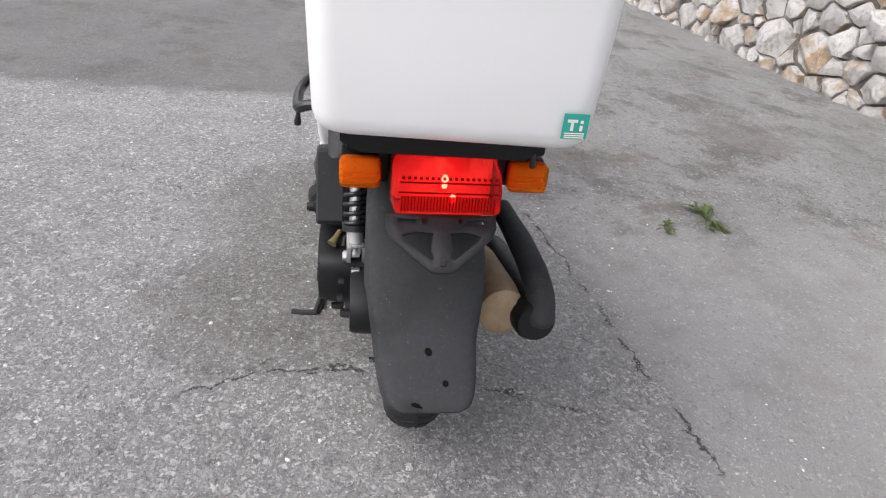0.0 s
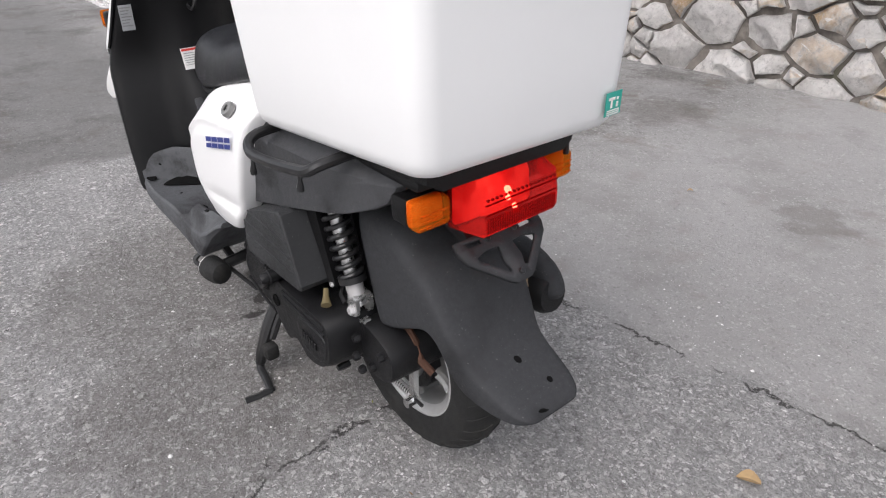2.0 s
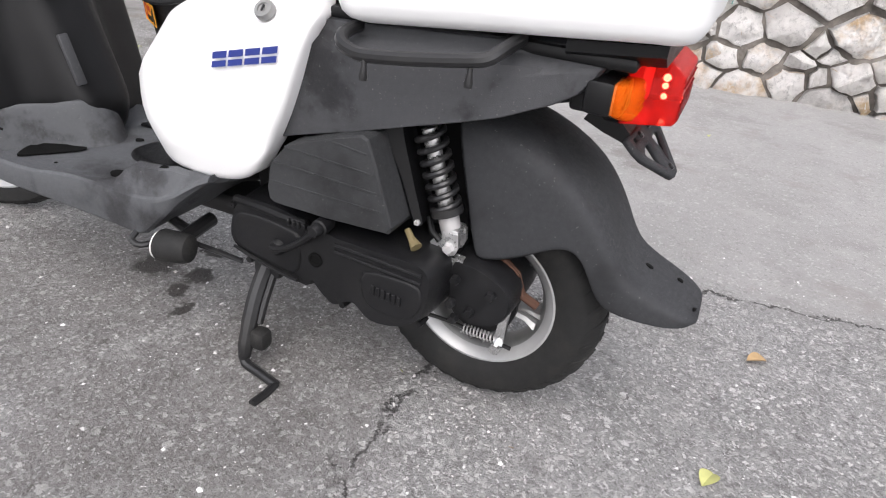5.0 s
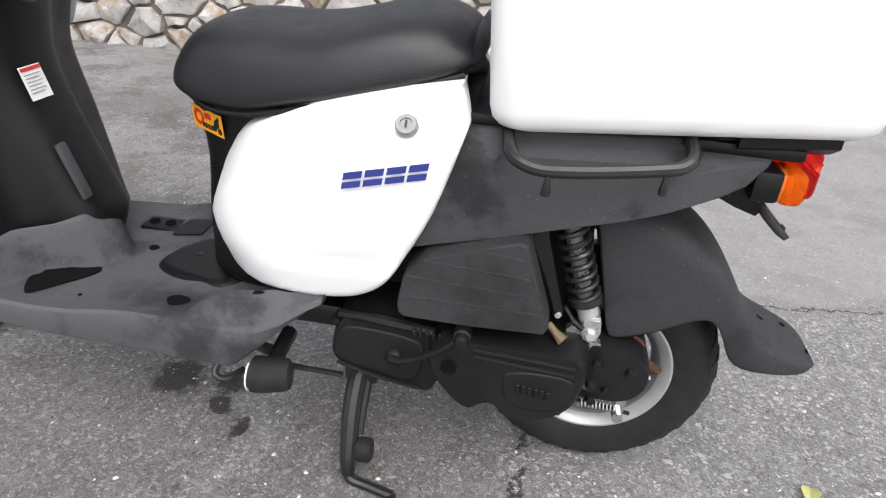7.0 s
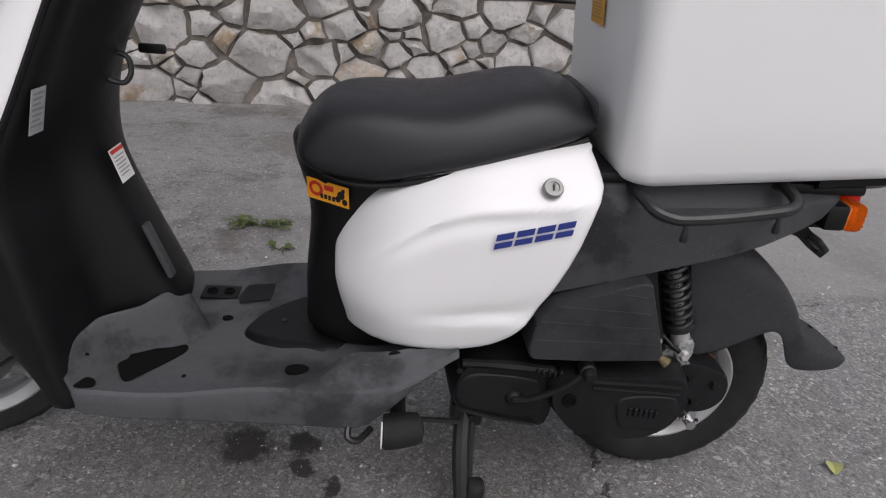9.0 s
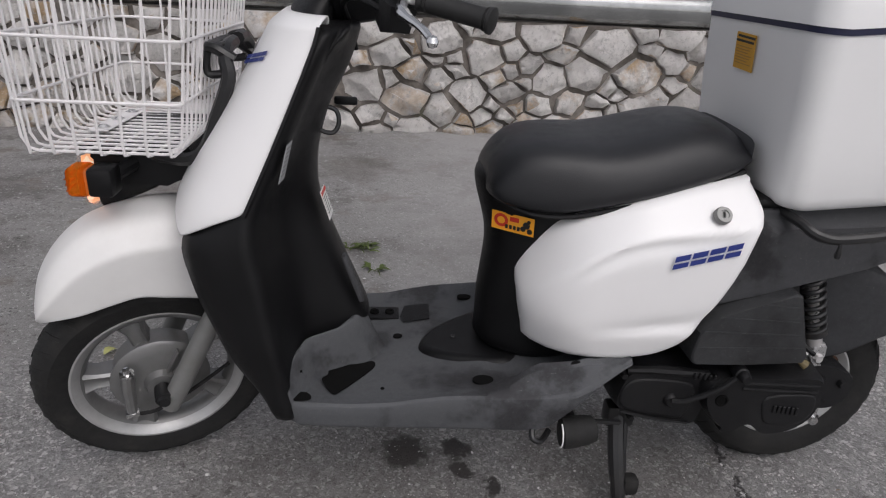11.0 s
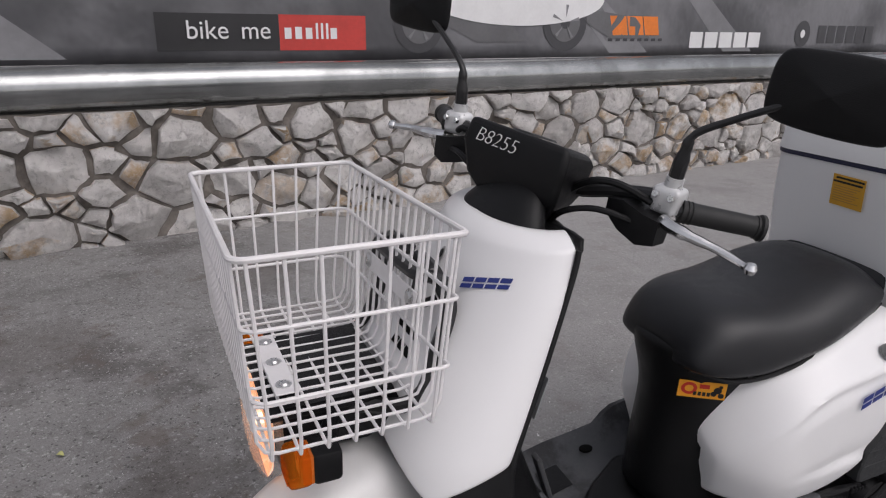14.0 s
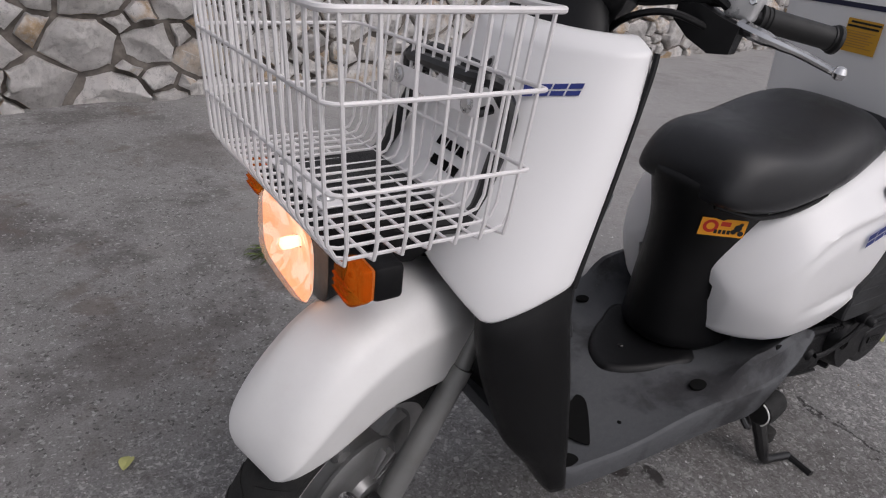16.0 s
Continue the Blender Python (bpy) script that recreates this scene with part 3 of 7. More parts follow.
def stone_bm(poly, rng, bm=None):
    """A rough-hewn stone that stands out of its bed: a broken face with worn edges."""
    c = Vector((sum(p[0] for p in poly) / len(poly), sum(p[1] for p in poly) / len(poly)))
    pts = []
    # some corners are knocked off, which leaves wedges of mortar between the stones
    poly = [tuple(c + (Vector(p) - c) * (rng.uniform(0.78, 0.92) if rng.random() < 0.36 else rng.uniform(0.95, 1.02))) for p in poly]
    for i, p in enumerate(poly):
        a, b = Vector(p), Vector(poly[(i + 1) % len(poly)])
        if (b - a).length < 0.02:
            continue
        gap = rng.choice((0.0, 0.002, 0.005, 0.008, 0.013))
        for t in ((0.03, 0.35, 0.65, 0.97) if (b - a).length > 0.1 else (0.06, 0.94)):
            q = a.lerp(b, t)
            if 0.03 < q.y < WALL_H - 0.02:
                q += 0.014 * Vector((noise.noise((q.x * 4.5, q.y * 4.5, 1.0)), noise.noise((q.x * 4.5, q.y * 4.5, 8.0)))) + 0.008 * Vector((noise.noise((q.x * 17, q.y * 17, 1.0)), noise.noise((q.x * 17, q.y * 17, 8.0))))
            q += (c - q).normalized() * (gap + rng.uniform(0, 0.008))
            pts.append(q)
    if len(pts) < 4:
        return bm
    bm = bm or bmesh.new()
    size = sum((p - c).length for p in pts) / len(pts)
    proud = rng.uniform(0.038, 0.075) + size * 0.08
    facets = [(rng.uniform(-0.6, 0.6), rng.uniform(-0.55, 0.55), rng.uniform(0.0, 0.018)) for _ in range(4)]
    rows = []
    for scale_, h in ((1.02, -0.3), (1.0, 0.55), (0.965, 0.90), (0.72, 1.0), (0.38, 1.0)):
        row = []
        for p in pts:
            q = c + (p - c) * scale_ * (1.0 if scale_ > 0.9 else rng.uniform(0.82, 1.15))
            lift = proud * h
            if h > 0:
                lift += h * min(fu * (q.x - c.x) + fv * (q.y - c.y) + fo for fu, fv, fo in facets)
                lift += h * (0.020 * noise.noise((q.x * 9, q.y * 9, 5.0)) + 0.006 * noise.noise((q.x * 31, q.y * 31, 9.0)))
            row.append(bm.verts.new((q.x, max(lift, 0.008) if h > 0 else lift, q.y)))
        rows.append(row)
    n = len(pts)
    for a, b in zip(rows, rows[1:]):
        for i in range(n):
            bm.faces.new((a[i], a[(i + 1) % n], b[(i + 1) % n], b[i]))
    mid = bm.verts.new((c.x, proud + min(fo for fu, fv, fo in facets), c.y))
    for i in range(n):
        bm.faces.new((rows[-1][i], rows[-1][(i + 1) % n], mid))
    return bm


def stone_wall():
    wall = thing("wall_south", "rubble stone retaining wall with recessed grey mortar", "stone wall", wall_frame, "structure")
    bm = bmesh.new()
    cols = [WALL_L + 0.08 * i for i in range(int((WALL_R - WALL_L) / 0.08) + 1)]
    fronts = []
    for u in cols:
        column = [(u, 0.008 * noise.noise((u * 4, k * 0.8, 2.0)) + 0.004, -0.05 + k * (WALL_H + 0.05) / 10) for k in range(11)]
        fronts.append([(u, -0.45, WALL_H)] + [(p[0], p[1], p[2]) for p in reversed(column)] + [(u, -0.45, -0.05)])
    loft(fronts, bm=bm)
    part("mortar_bed", bm, mortar_material, wall, "rough grey mortar bed")
    rng = random.Random(5)
    cells = sorted(wall_cells(), key=lambda poly: abs(sum(p[0] for p in poly) / len(poly) - 0.6))
    rest = bmesh.new()
    for i, poly in enumerate(cells):
        if i < 290:
            bm = stone_bm(poly, rng)
            if bm:
                part("stone", bm, stone_material, wall, sharp=30)
        else:
            stone_bm(poly, rng, rest)
    far = part("stones", rest, stone_material, wall, "rough grey and ochre stones", sharp=30)
    tagged(far, kind="stuff")
    return wall


def galvanised():
    m = Mat("dull galvanised steel", (0.55, 0.56, 0.56), 0.32, 0.85)
    c = m.mix(m.ramp(m.noise(2.5, 5, 0.6), 0.3, 0.7), (0.24, 0.25, 0.25), (0.38, 0.39, 0.39))
    c = m.mix(m.math("MULTIPLY", m.ramp(m.noise(14, 6, 0.7), 0.55, 0.7), 0.5), c, (0.25, 0.25, 0.24))
    m.set(c, m.ramp(m.noise(8, 4), 0.3, 0.7, 0.14, 0.24))
    return m.m


def big_pipe():
    bm = bmesh.new()
    r = 0.117
    rings = []
    for i in range(96):
        u = WALL_L + 0.2 + i * 0.195
        seam = 0.003 if i % 24 == 0 else 0.0
        rings.append([(u, -0.045 + (r + seam) * math.cos(k), 0.868 + (r + seam) * math.sin(k) + 0.004 * math.sin(u * 1.7)) for k in np.linspace(0, 2 * math.pi, 28, endpoint=False)])
    loft(rings, bm=bm)
    bmesh.ops.transform(bm, matrix=wall_frame, verts=bm.verts)
    return solid("steel_pipe", bm, galvanised(), "long dull galvanised steel pipe lying along the wall top", "pipe")


def banner_cloth():
    m = Mat("printed banner vinyl", (0.2, 0.2, 0.21), 0.38)
    sep = m.n.new("ShaderNodeSeparateXYZ")
    m.l.new(m.co, sep.inputs[0])
    n1 = m.noise(1.1, 5, 0.6)
    c = m.mix(m.ramp(n1, 0.35, 0.65), (0.07, 0.07, 0.076), (0.17, 0.17, 0.18))
    streak = m.noise(0.8, 4, 0.5)
    c = m.mix(m.math("MULTIPLY", m.ramp(streak, 0.5, 0.7), 0.5), c, (0.24, 0.24, 0.25))
    m.set(c)
    m.bump(m.noise(2.5, 3), 0.03)
    return m.m


BAN = -0.335                         # how far the banner hangs behind the wall's face


def wave(u, v):
    return 0.008 * math.sin(u * 3.1 + v * 2) + 0.006 * noise.noise((u * 1.5, v * 2.0, 0.0))


def banner():
    ban = thing("banner", "grey printed vinyl banner with motorcycle motifs above the wall", "banner", wall_frame)
    bm = bmesh.new()
    rings = []
    us = np.linspace(WALL_L + 0.3, WALL_R - 0.3, 150)
    for v in np.linspace(0.97, 2.3, 14):
        rings.append([(u, BAN + wave(u, v), v) for u in us])
    loft(rings, caps=False, closed=False, bm=bm)
    part("cloth", bm, banner_cloth(), ban, thick=0.002)
    for u in np.linspace(WALL_L + 0.5, WALL_R - 0.5, 9):
        part("post", rod((u, BAN - 0.05, 0.5), (u, BAN - 0.05, 2.35), 0.02), plain("post", (0.2, 0.2, 0.2), 0.5, 0.5) if u < WALL_L + 1 else bpy.data.materials["post"], ban)

    def mark(name, outline, material, layer=1, label=""):
        """A printed shape that follows the cloth, cut into strips along its length."""
        bm = bmesh.new()
        us_ = [p[0] for p in outline]
        n = max(1, int((max(us_) - min(us_)) / 0.15))
        edges = np.linspace(min(us_), max(us_), n + 1)
        for a, b in zip(edges, edges[1:]):
            piece = clip(clip(outline, a, 0, -1, 0), b, 0, 1, 0)
            if len(piece) > 2:
                bm.faces.new([bm.verts.new((p[0], BAN + wave(p[0], p[1]) + 0.004 + 0.0025 * layer, p[1])) for p in piece])
        bmesh.ops.remove_doubles(bm, verts=bm.verts, dist=0.0004)
        return part(name, bm, material, ban, label)

    black = plain("banner black", (0.02, 0.02, 0.022), 0.4)
    red = plain("banner red", (0.5, 0.045, 0.035), 0.4)
    pale = plain("banner white", (0.72, 0.72, 0.72), 0.4, vary=0.05)
    orange = plain("banner orange", (0.75, 0.2, 0.03), 0.4)
    dark = plain("banner dark print", (0.05, 0.05, 0.055), 0.4)
    mid = plain("banner grey print", (0.12, 0.12, 0.125), 0.4)
    pale_grey = plain("banner pale print", (0.20, 0.20, 0.21), 0.4, vary=0.2, scale=8)
    s = 1.0 / math.cos(WALL_ANGLE)
    mark("black_panel", rect(0.68 * s, 1.04, 1.42 * s, 1.262), black, 1)
    mark("red_panel", rect(0.08 * s, 1.04, 0.676 * s, 1.262), red, 1)
    lettering("bike", 0.155, frame_of((1.125 * s, BAN + 0.018, 1.16), (-1, 0, 0), (0, 0, 1)), pale, "lettering", ban)
    lettering("me", 0.155, frame_of((0.83 * s, BAN + 0.018, 1.16), (-1, 0, 0), (0, 0, 1)), pale, "lettering", ban)
    for i, (a, tall) in enumerate(((0.62, 0.07), (0.55, 0.075), (0.48, 0.07), (0.425, 0.1), (0.39, 0.1), (0.355, 0.1), (0.31, 0.07))):
        w_ = 0.045 if tall < 0.09 else 0.016
        mark("print_block", rect(a * s - w_ / 2, 1.112, a * s + w_ / 2, 1.112 + tall), pale, 2)
    for cu, cz, r in ((-0.33, 1.215, 0.2), (-1.66, 1.24, 0.22), (2.9, 1.33, 0.2), (4.3, 1.33, 0.2)):
        mark("wheel_print", oval(cu * s, cz, r, r, 32), dark, 1)
        mark("wheel_print", oval(cu * s, cz, r * 0.68, r * 0.68, 32), mid, 2)
        mark("wheel_print", oval(cu * s, cz, r * 0.22, r * 0.22, 20), dark, 3)
    for cu, cz, r in ((-0.33, 1.215, 0.2), (-1.66, 1.24, 0.22)):
        for k in range(5):
            a_ = 2 * math.pi * k / 5 + 0.4
            mark("spoke_print", [((cu + 0.03 * math.cos(a_)) * s, cz + 0.03 * math.sin(a_)), ((cu + r * 0.62 * math.cos(a_ - 0.1)) * s, cz + r * 0.62 * math.sin(a_ - 0.1)), ((cu + r * 0.62 * math.cos(a_ + 0.1)) * s, cz + r * 0.62 * math.sin(a_ + 0.1))], pale_grey, 4)
        mark("bike_print", [((cu - 0.1) * s, cz + 0.12), ((cu - 0.75) * s, cz + 0.05), ((cu - 0.95) * s, cz - 0.12), ((cu - 0.5) * s, cz - 0.13), ((cu - 0.25) * s, cz - 0.02)], mid, 1)
    for u0, w0, lean in ((3.6, 0.5, 1.5), (1.9, 0.35, 1.2), (-2.6, 0.45, 1.3), (-4.0, 0.4, 1.4)):
        mark("swoosh_print", [(u0 * s, 1.0), ((u0 + w0) * s, 1.0), ((u0 + w0 * 0.7 + lean * 0.6) * s, 1.6), ((u0 + lean * 0.75) * s, 1.75)], pale_grey, 0)
    mark("white_oval", oval(-1.2 * s, 1.42, 0.85, 0.21, 40), pale, 3)
    for i in range(3):
        a = -2.17 - i * 0.19
        mark("orange_block", [(a * s, 1.145), ((a - 0.17) * s, 1.145), ((a - 0.13) * s, 1.30), ((a + 0.05) * s, 1.30)], orange, 1)
    for i in range(8):
        mark("print_block", rect((-2.12 - i * 0.085) * s, 1.095, (-2.17 - i * 0.085) * s, 1.118), dark, 1)
    for i in range(5):
        a = -3.13 - i * 0.2
        mark("print_block", rect(a * s, 1.035, (a - 0.17) * s, 1.175), pale, 1)
    mark("emblem", oval(-4.78 * s, 1.165, 0.13, 0.13), dark, 1)
    mark("emblem", oval(-4.78 * s, 1.165, 0.04, 0.04), pale, 2)
    for i in range(6):
        a = -5.05 - i * 0.17
        mark("print_block", rect(a * s, 1.07, (a - 0.14) * s, 1.25), dark, 1)
    mark("emblem", [(-6.5 * s, 1.2), (-6.9 * s, 1.35), (-6.6 * s, 1.36)], red, 1)
    for i, tall in enumerate((0.11, 0.155, 0.11, 0.11, 0.11, 0.11, 0.11)):
        a = 2.40 + i * 0.155
        w_ = 0.035 if i == 0 else 0.125
        mark("print_shadow", rect((a - 0.022) * s, 1.020, (a + w_ - 0.022) * s, 1.020 + tall), black, 1)
        mark("print_block", rect(a * s, 1.035, (a + w_) * s, 1.035 + tall), pale, 2)
    return ban


big_pipe()
banner()


# ---------------------------------------------------------------- scooter
scooter_pose = pose(0, -0.035, 0, 0, 0, 1.5) @ pose(0, 0, 0, -2.2, 0, 0)
scooter = thing("scooter", "white and black delivery scooter with cargo box and basket, parked", "scooter", scooter_pose)
AXIS_TILT = radians(26)
STEER = Matrix.Translation((1.31, -0.028, 0.240)) @ Matrix.Rotation(radians(22), 4, Vector((-math.sin(AXIS_TILT), 0, math.cos(AXIS_TILT)))) @ Matrix.Translation((-1.31, 0.055, -0.235))
bar_y = Vector((-0.34654, 0.93118, -0.11316))
bar_x = Vector((0.93720, 0.34878, 0.0))
bar_z = bar_x.cross(bar_y)
BAR = Matrix(((bar_x.x, bar_y.x, bar_z.x, 0.9265), (bar_x.y, bar_y.y, bar_z.y, -0.0625), (bar_x.z, bar_y.z, bar_z.z, 1.054), (0, 0, 0, 1)))


def tyre_bm(r, w, rim):
    """A scooter tyre: round crown, bulged walls, bead, with tread grooves cut round the crown."""
    prof = []
    for k in np.linspace(-1.25, 1.25, 15):
        prof.append((r - w * 0.5 * 0.9 * (1 - math.cos(k)), w * 0.5 * math.sin(k) / math.sin(1.25)))
    prof += [(rim + 0.012, w * 0.46), (rim, w * 0.40), (rim - 0.004, w * 0.3), (rim - 0.004, -w * 0.3), (rim, -w * 0.40), (rim + 0.012, -w * 0.46)]
    bm = turned(prof, (0, 0, 0), (0, 1, 0), 60, closed_profile=True)
    return bm


def tread_bm(r, w, count):
    """Raised tread bars slanting over the crown."""
    bm = bmesh.new()
    for i in range(count):
        for side in (-1, 1):
            a0 = 2 * math.pi * (i + 0.25 * (side + 1)) / count
            rows = []
            for j, s in enumerate((0.08, 0.45, 0.8, 1.08)):
                a = a0 + 0.10 * s
                rr = r - w * 0.45 * (1 - math.cos(s)) + 0.0022
                y = side * w * 0.5 * math.sin(s) / math.sin(1.25)
                rows.append([(math.cos(a + d) * (rr - e), y, math.sin(a + d) * (rr - e)) for d, e in ((-0.022, 0.006), (-0.018, 0), (0.018, 0), (0.022, 0.006))])
            loft(rows, caps=False, closed=False, bm=bm)
    return bm


def wheel(name, centre, r, w, rim, m=None, lip_material=bright_lip, turn=0.3, wide=1.0):
    rim_material = spoke_material = silver
    place = Matrix.Translation(centre)
    full = (m @ place) if m is not None else place
    root = part(name, turned([(0.022, -0.05), (0.05, -0.045), (0.058, -0.02), (0.058, 0.02), (0.05, 0.045), (0.022, 0.05)], (0, 0, 0), (0, 1, 0), 28, caps=True), spoke_material, scooter, "silver cast hub", m=full)
    part("tyre", tyre_bm(r, w, rim), rubber, root, "black rubber tyre", m=full)
    part("tread", tread_bm(r, w, 34), rubber, root, "slanting tread bars", m=full)
    hw = w * 0.36
    prof = [(rim + 0.004, -hw), (rim + 0.006, -hw + 0.004), (rim - 0.006, -hw + 0.008), (rim - 0.016, -hw + 0.022), (rim - 0.024, -0.008), (rim - 0.024, 0.008), (rim - 0.016, hw - 0.022), (rim - 0.006, hw - 0.008), (rim + 0.006, hw - 0.004), (rim + 0.004, hw), (rim - 0.008, hw), (rim - 0.024, hw - 0.012), (rim - 0.032, hw - 0.03), (rim - 0.032, -hw + 0.03), (rim - 0.024, -hw + 0.012), (rim - 0.008, -hw)]
    part("rim", turned(prof, (0, 0, 0), (0, 1, 0), 60, closed_profile=True), rim_material, root, "pale painted wheel rim", m=full)
    lip = [(rim + 0.008, hw - 0.002), (rim + 0.008, hw + 0.003), (rim - 0.004, hw + 0.004), (rim - 0.020, hw - 0.008), (rim - 0.022, hw - 0.013), (rim - 0.004, hw - 0.002)]
    part("rim_lip", turned(lip, (0, 0, 0), (0, 1, 0), 60, closed_profile=True), lip_material, root, "pale rim lip", m=full)
    for i in range(5):
        bm = bmesh.new()
        secs = []
        for q, wd, th in ((0.05, 0.015, 0.026), (0.07, 0.012, 0.024), (rim - 0.05, 0.013, 0.020), (rim - 0.026, 0.019, 0.024)):
            wd *= wide
            secs.append([(q, a, b) for a, b in ((-th, -wd), (th * 0.75, -wd), (th, -wd * 0.7), (th * 0.72, -wd * 0.25), (th * 0.72, wd * 0.25), (th, wd * 0.7), (th * 0.75, wd), (-th, wd))])
        loft(secs, bm=bm)
        part("spoke", bm, spoke_material, root, m=full @ Matrix.Rotation(2 * math.pi * i / 5 + turn, 4, "Y"))
    return root


rear_wheel = wheel("rear_wheel", (0.0, 0.011, 0.2355), 0.216, 0.108, 0.136, None, rim_white)
front_wheel = wheel("front_wheel", (1.358, -0.055, 0.230), 0.232, 0.094, 0.168, STEER, turn=-0.03, wide=1.4)

# front axle, drum and fork
drum = part("brake_drum", turned([(0.03, -0.02), (0.088, -0.015), (0.090, 0.028), (0.095, 0.030), (0.096, 0.036), (0.090, 0.041), (0.060, 0.046), (0.034, 0.050), (0.028, 0.064), (0.012, 0.066)], (1.358, -0.055, 0.230), (0, 1, 0), 36, caps=True), silver, front_wheel, "dull alloy brake drum cover", m=STEER)
# webs that stiffen the drum cover
for a in (118, 140, 160):
    m_web = STEER @ Matrix.Translation((1.358, -0.055, 0.230)) @ Matrix.Rotation(radians(-a), 4, "Y")
    part("web", block(0.056, 0.050, 0, 0.056, 0.016, 0.005, 0.002), silver, drum, m=m_web)
part("axle_nut", turned([(0.004, 0.112), (0.011, 0.112), (0.013, 0.103), (0.017, 0.102), (0.017, 0.07)], (1.358, -0.055, 0.230), (0, 1, 0), 14, caps=True), black_steel, front_wheel, m=STEER)
arm = part("brake_arm", tube([(1.416, 0.014, 0.282), (1.419, 0.020, 0.258), (1.420, 0.021, 0.188)], [0.013, 0.013, 0.010], 10), silver, front_wheel, "grey brake lever with bright bolts", m=STEER)
part("lever_bolt", turned([(0.0005, 0.018), (0.007, 0.017), (0.008, 0.008), (0.014, 0.007), (0.014, 0.0)], (1.416, 0.014, 0.282), (0, 0, 1), 12), chrome, arm, m=STEER)
part("lever_bolt", block(1.420, 0.022, 0.188, 0.026, 0.020, 0.010, 0.002), chrome, arm, m=STEER)
part("brake_rod", tube([(1.425, 0.021, 0.184), (1.375, 0.021, 0.180), (1.303, 0.01, 0.205), (1.223, -0.01, 0.240)], 0.0045, 6, smooth=4), black_steel, front_wheel, m=STEER)
fork_dir = Vector((-math.sin(AXIS_TILT), 0, math.cos(AXIS_TILT)))
for side in (1, -1):
    low = Vector((1.350, -0.055 + side * 0.088, 0.195))
    bm = tube([low, low + fork_dir * 0.03, low + fork_dir * 0.2, low + fork_dir * 0.30], [0.018, 0.021, 0.020, 0.019], 14)
    tube([low + fork_dir * 0.29, low + fork_dir * 0.46 + Vector((0, -side * 0.02, 0))], 0.015, 12, bm)
    part("fork_leg", bm, fork_paint, scooter, "grey painted fork leg", m=STEER)
part("steering_stem", tube([Vector((1.185, -0.055, 0.5)), Vector((1.185, -0.055, 0.5)) + fork_dir * 0.42], 0.022, 12), black_steel, scooter, m=STEER)


# front mudguard
def front_mudguard():
    c = Vector((1.358, -0.058, 0.228))
    table = [(46.5, 0.268, 0.036, 0.266), (48.5, 0.280, 0.052, 0.268), (52, 0.294, 0.064, 0.264), (57, 0.311, 0.071, 0.254), (64, 0.334, 0.075, 0.240), (77, 0.371, 0.078, 0.238), (88, 0.384, 0.080, 0.242), (99, 0.394, 0.082, 0.234), (114, 0.40, 0.083, 0.238), (130, 0.39, 0.08, 0.25)]
    rings = []
    for a in [46.5, 47.3, 48.5, 50, 52, 54, 56, 61, 66, 71, 77, 83, 88, 94, 99, 106, 114, 122, 130]:
        crown, half, low = lerp_table(table, a)
        ca, sa = math.cos(radians(a)), math.sin(radians(a))
        ring = []
        for s in np.linspace(-1, 1, 33):
            k = abs(s)
            y = half * math.copysign(min(1.0, (k / 0.55)) ** 0.85 if k < 0.55 else 1.0, s) if k else 0.0
            drop = 0.0 if k < 0.12 else (0.27 * ((k - 0.12) / 0.43) ** 2 if k < 0.55 else 0.27 + 0.73 * (k - 0.55) / 0.45)
            rad = crown + (low - crown) * drop
            rad -= 0.0065 * min(1.0, max(0.0, (a - 58) / 16)) * math.exp(-((k - 0.47) / 0.055) ** 2)
            ring.append(c + Vector((rad * ca, y, rad * sa)))
        rings.append(ring)
    return part("front_mudguard", loft(rings, caps=False, closed=False), fender_paint, scooter, "scuffed white front mudguard", m=STEER, levels=1, thick=0.004, sharp=180)


front_mudguard()


# leg shield: black body, white cover
def shield_ring(z):
    """One level of the leg shield: wells beside a middle column behind, wings in front."""
    xr, xw, xe, ye, xf, yf, xc = lerp_table(SHIELD, z)
    half = [(xr, 0.0), (xr + 0.004, 0.035), (xr + 0.02, 0.06), (xw - 0.01, 0.085), (xw, 0.11), (xe - 0.022, ye - 0.03), (xe - 0.012, ye - 0.004), (xe + 0.002, ye + 0.002), (xe + 0.02, ye - 0.004), ((xe + xf) / 2 + 0.008, (ye + yf) / 2 + 0.012), (xf, yf), (xf - 0.012, yf - 0.025), ((xf + xc) / 2, yf * 0.5), (xc, 0.0)]
    left = [Vector((x, SHIELD_Y + y * (ye - SHIELD_Y) / ye, z)) for x, y in half]
    return left + [Vector((v.x, 2 * SHIELD_Y - v.y, z)) for v in reversed(left[1:-1])]


SHIELD_Y = -0.03                     # the shield's middle
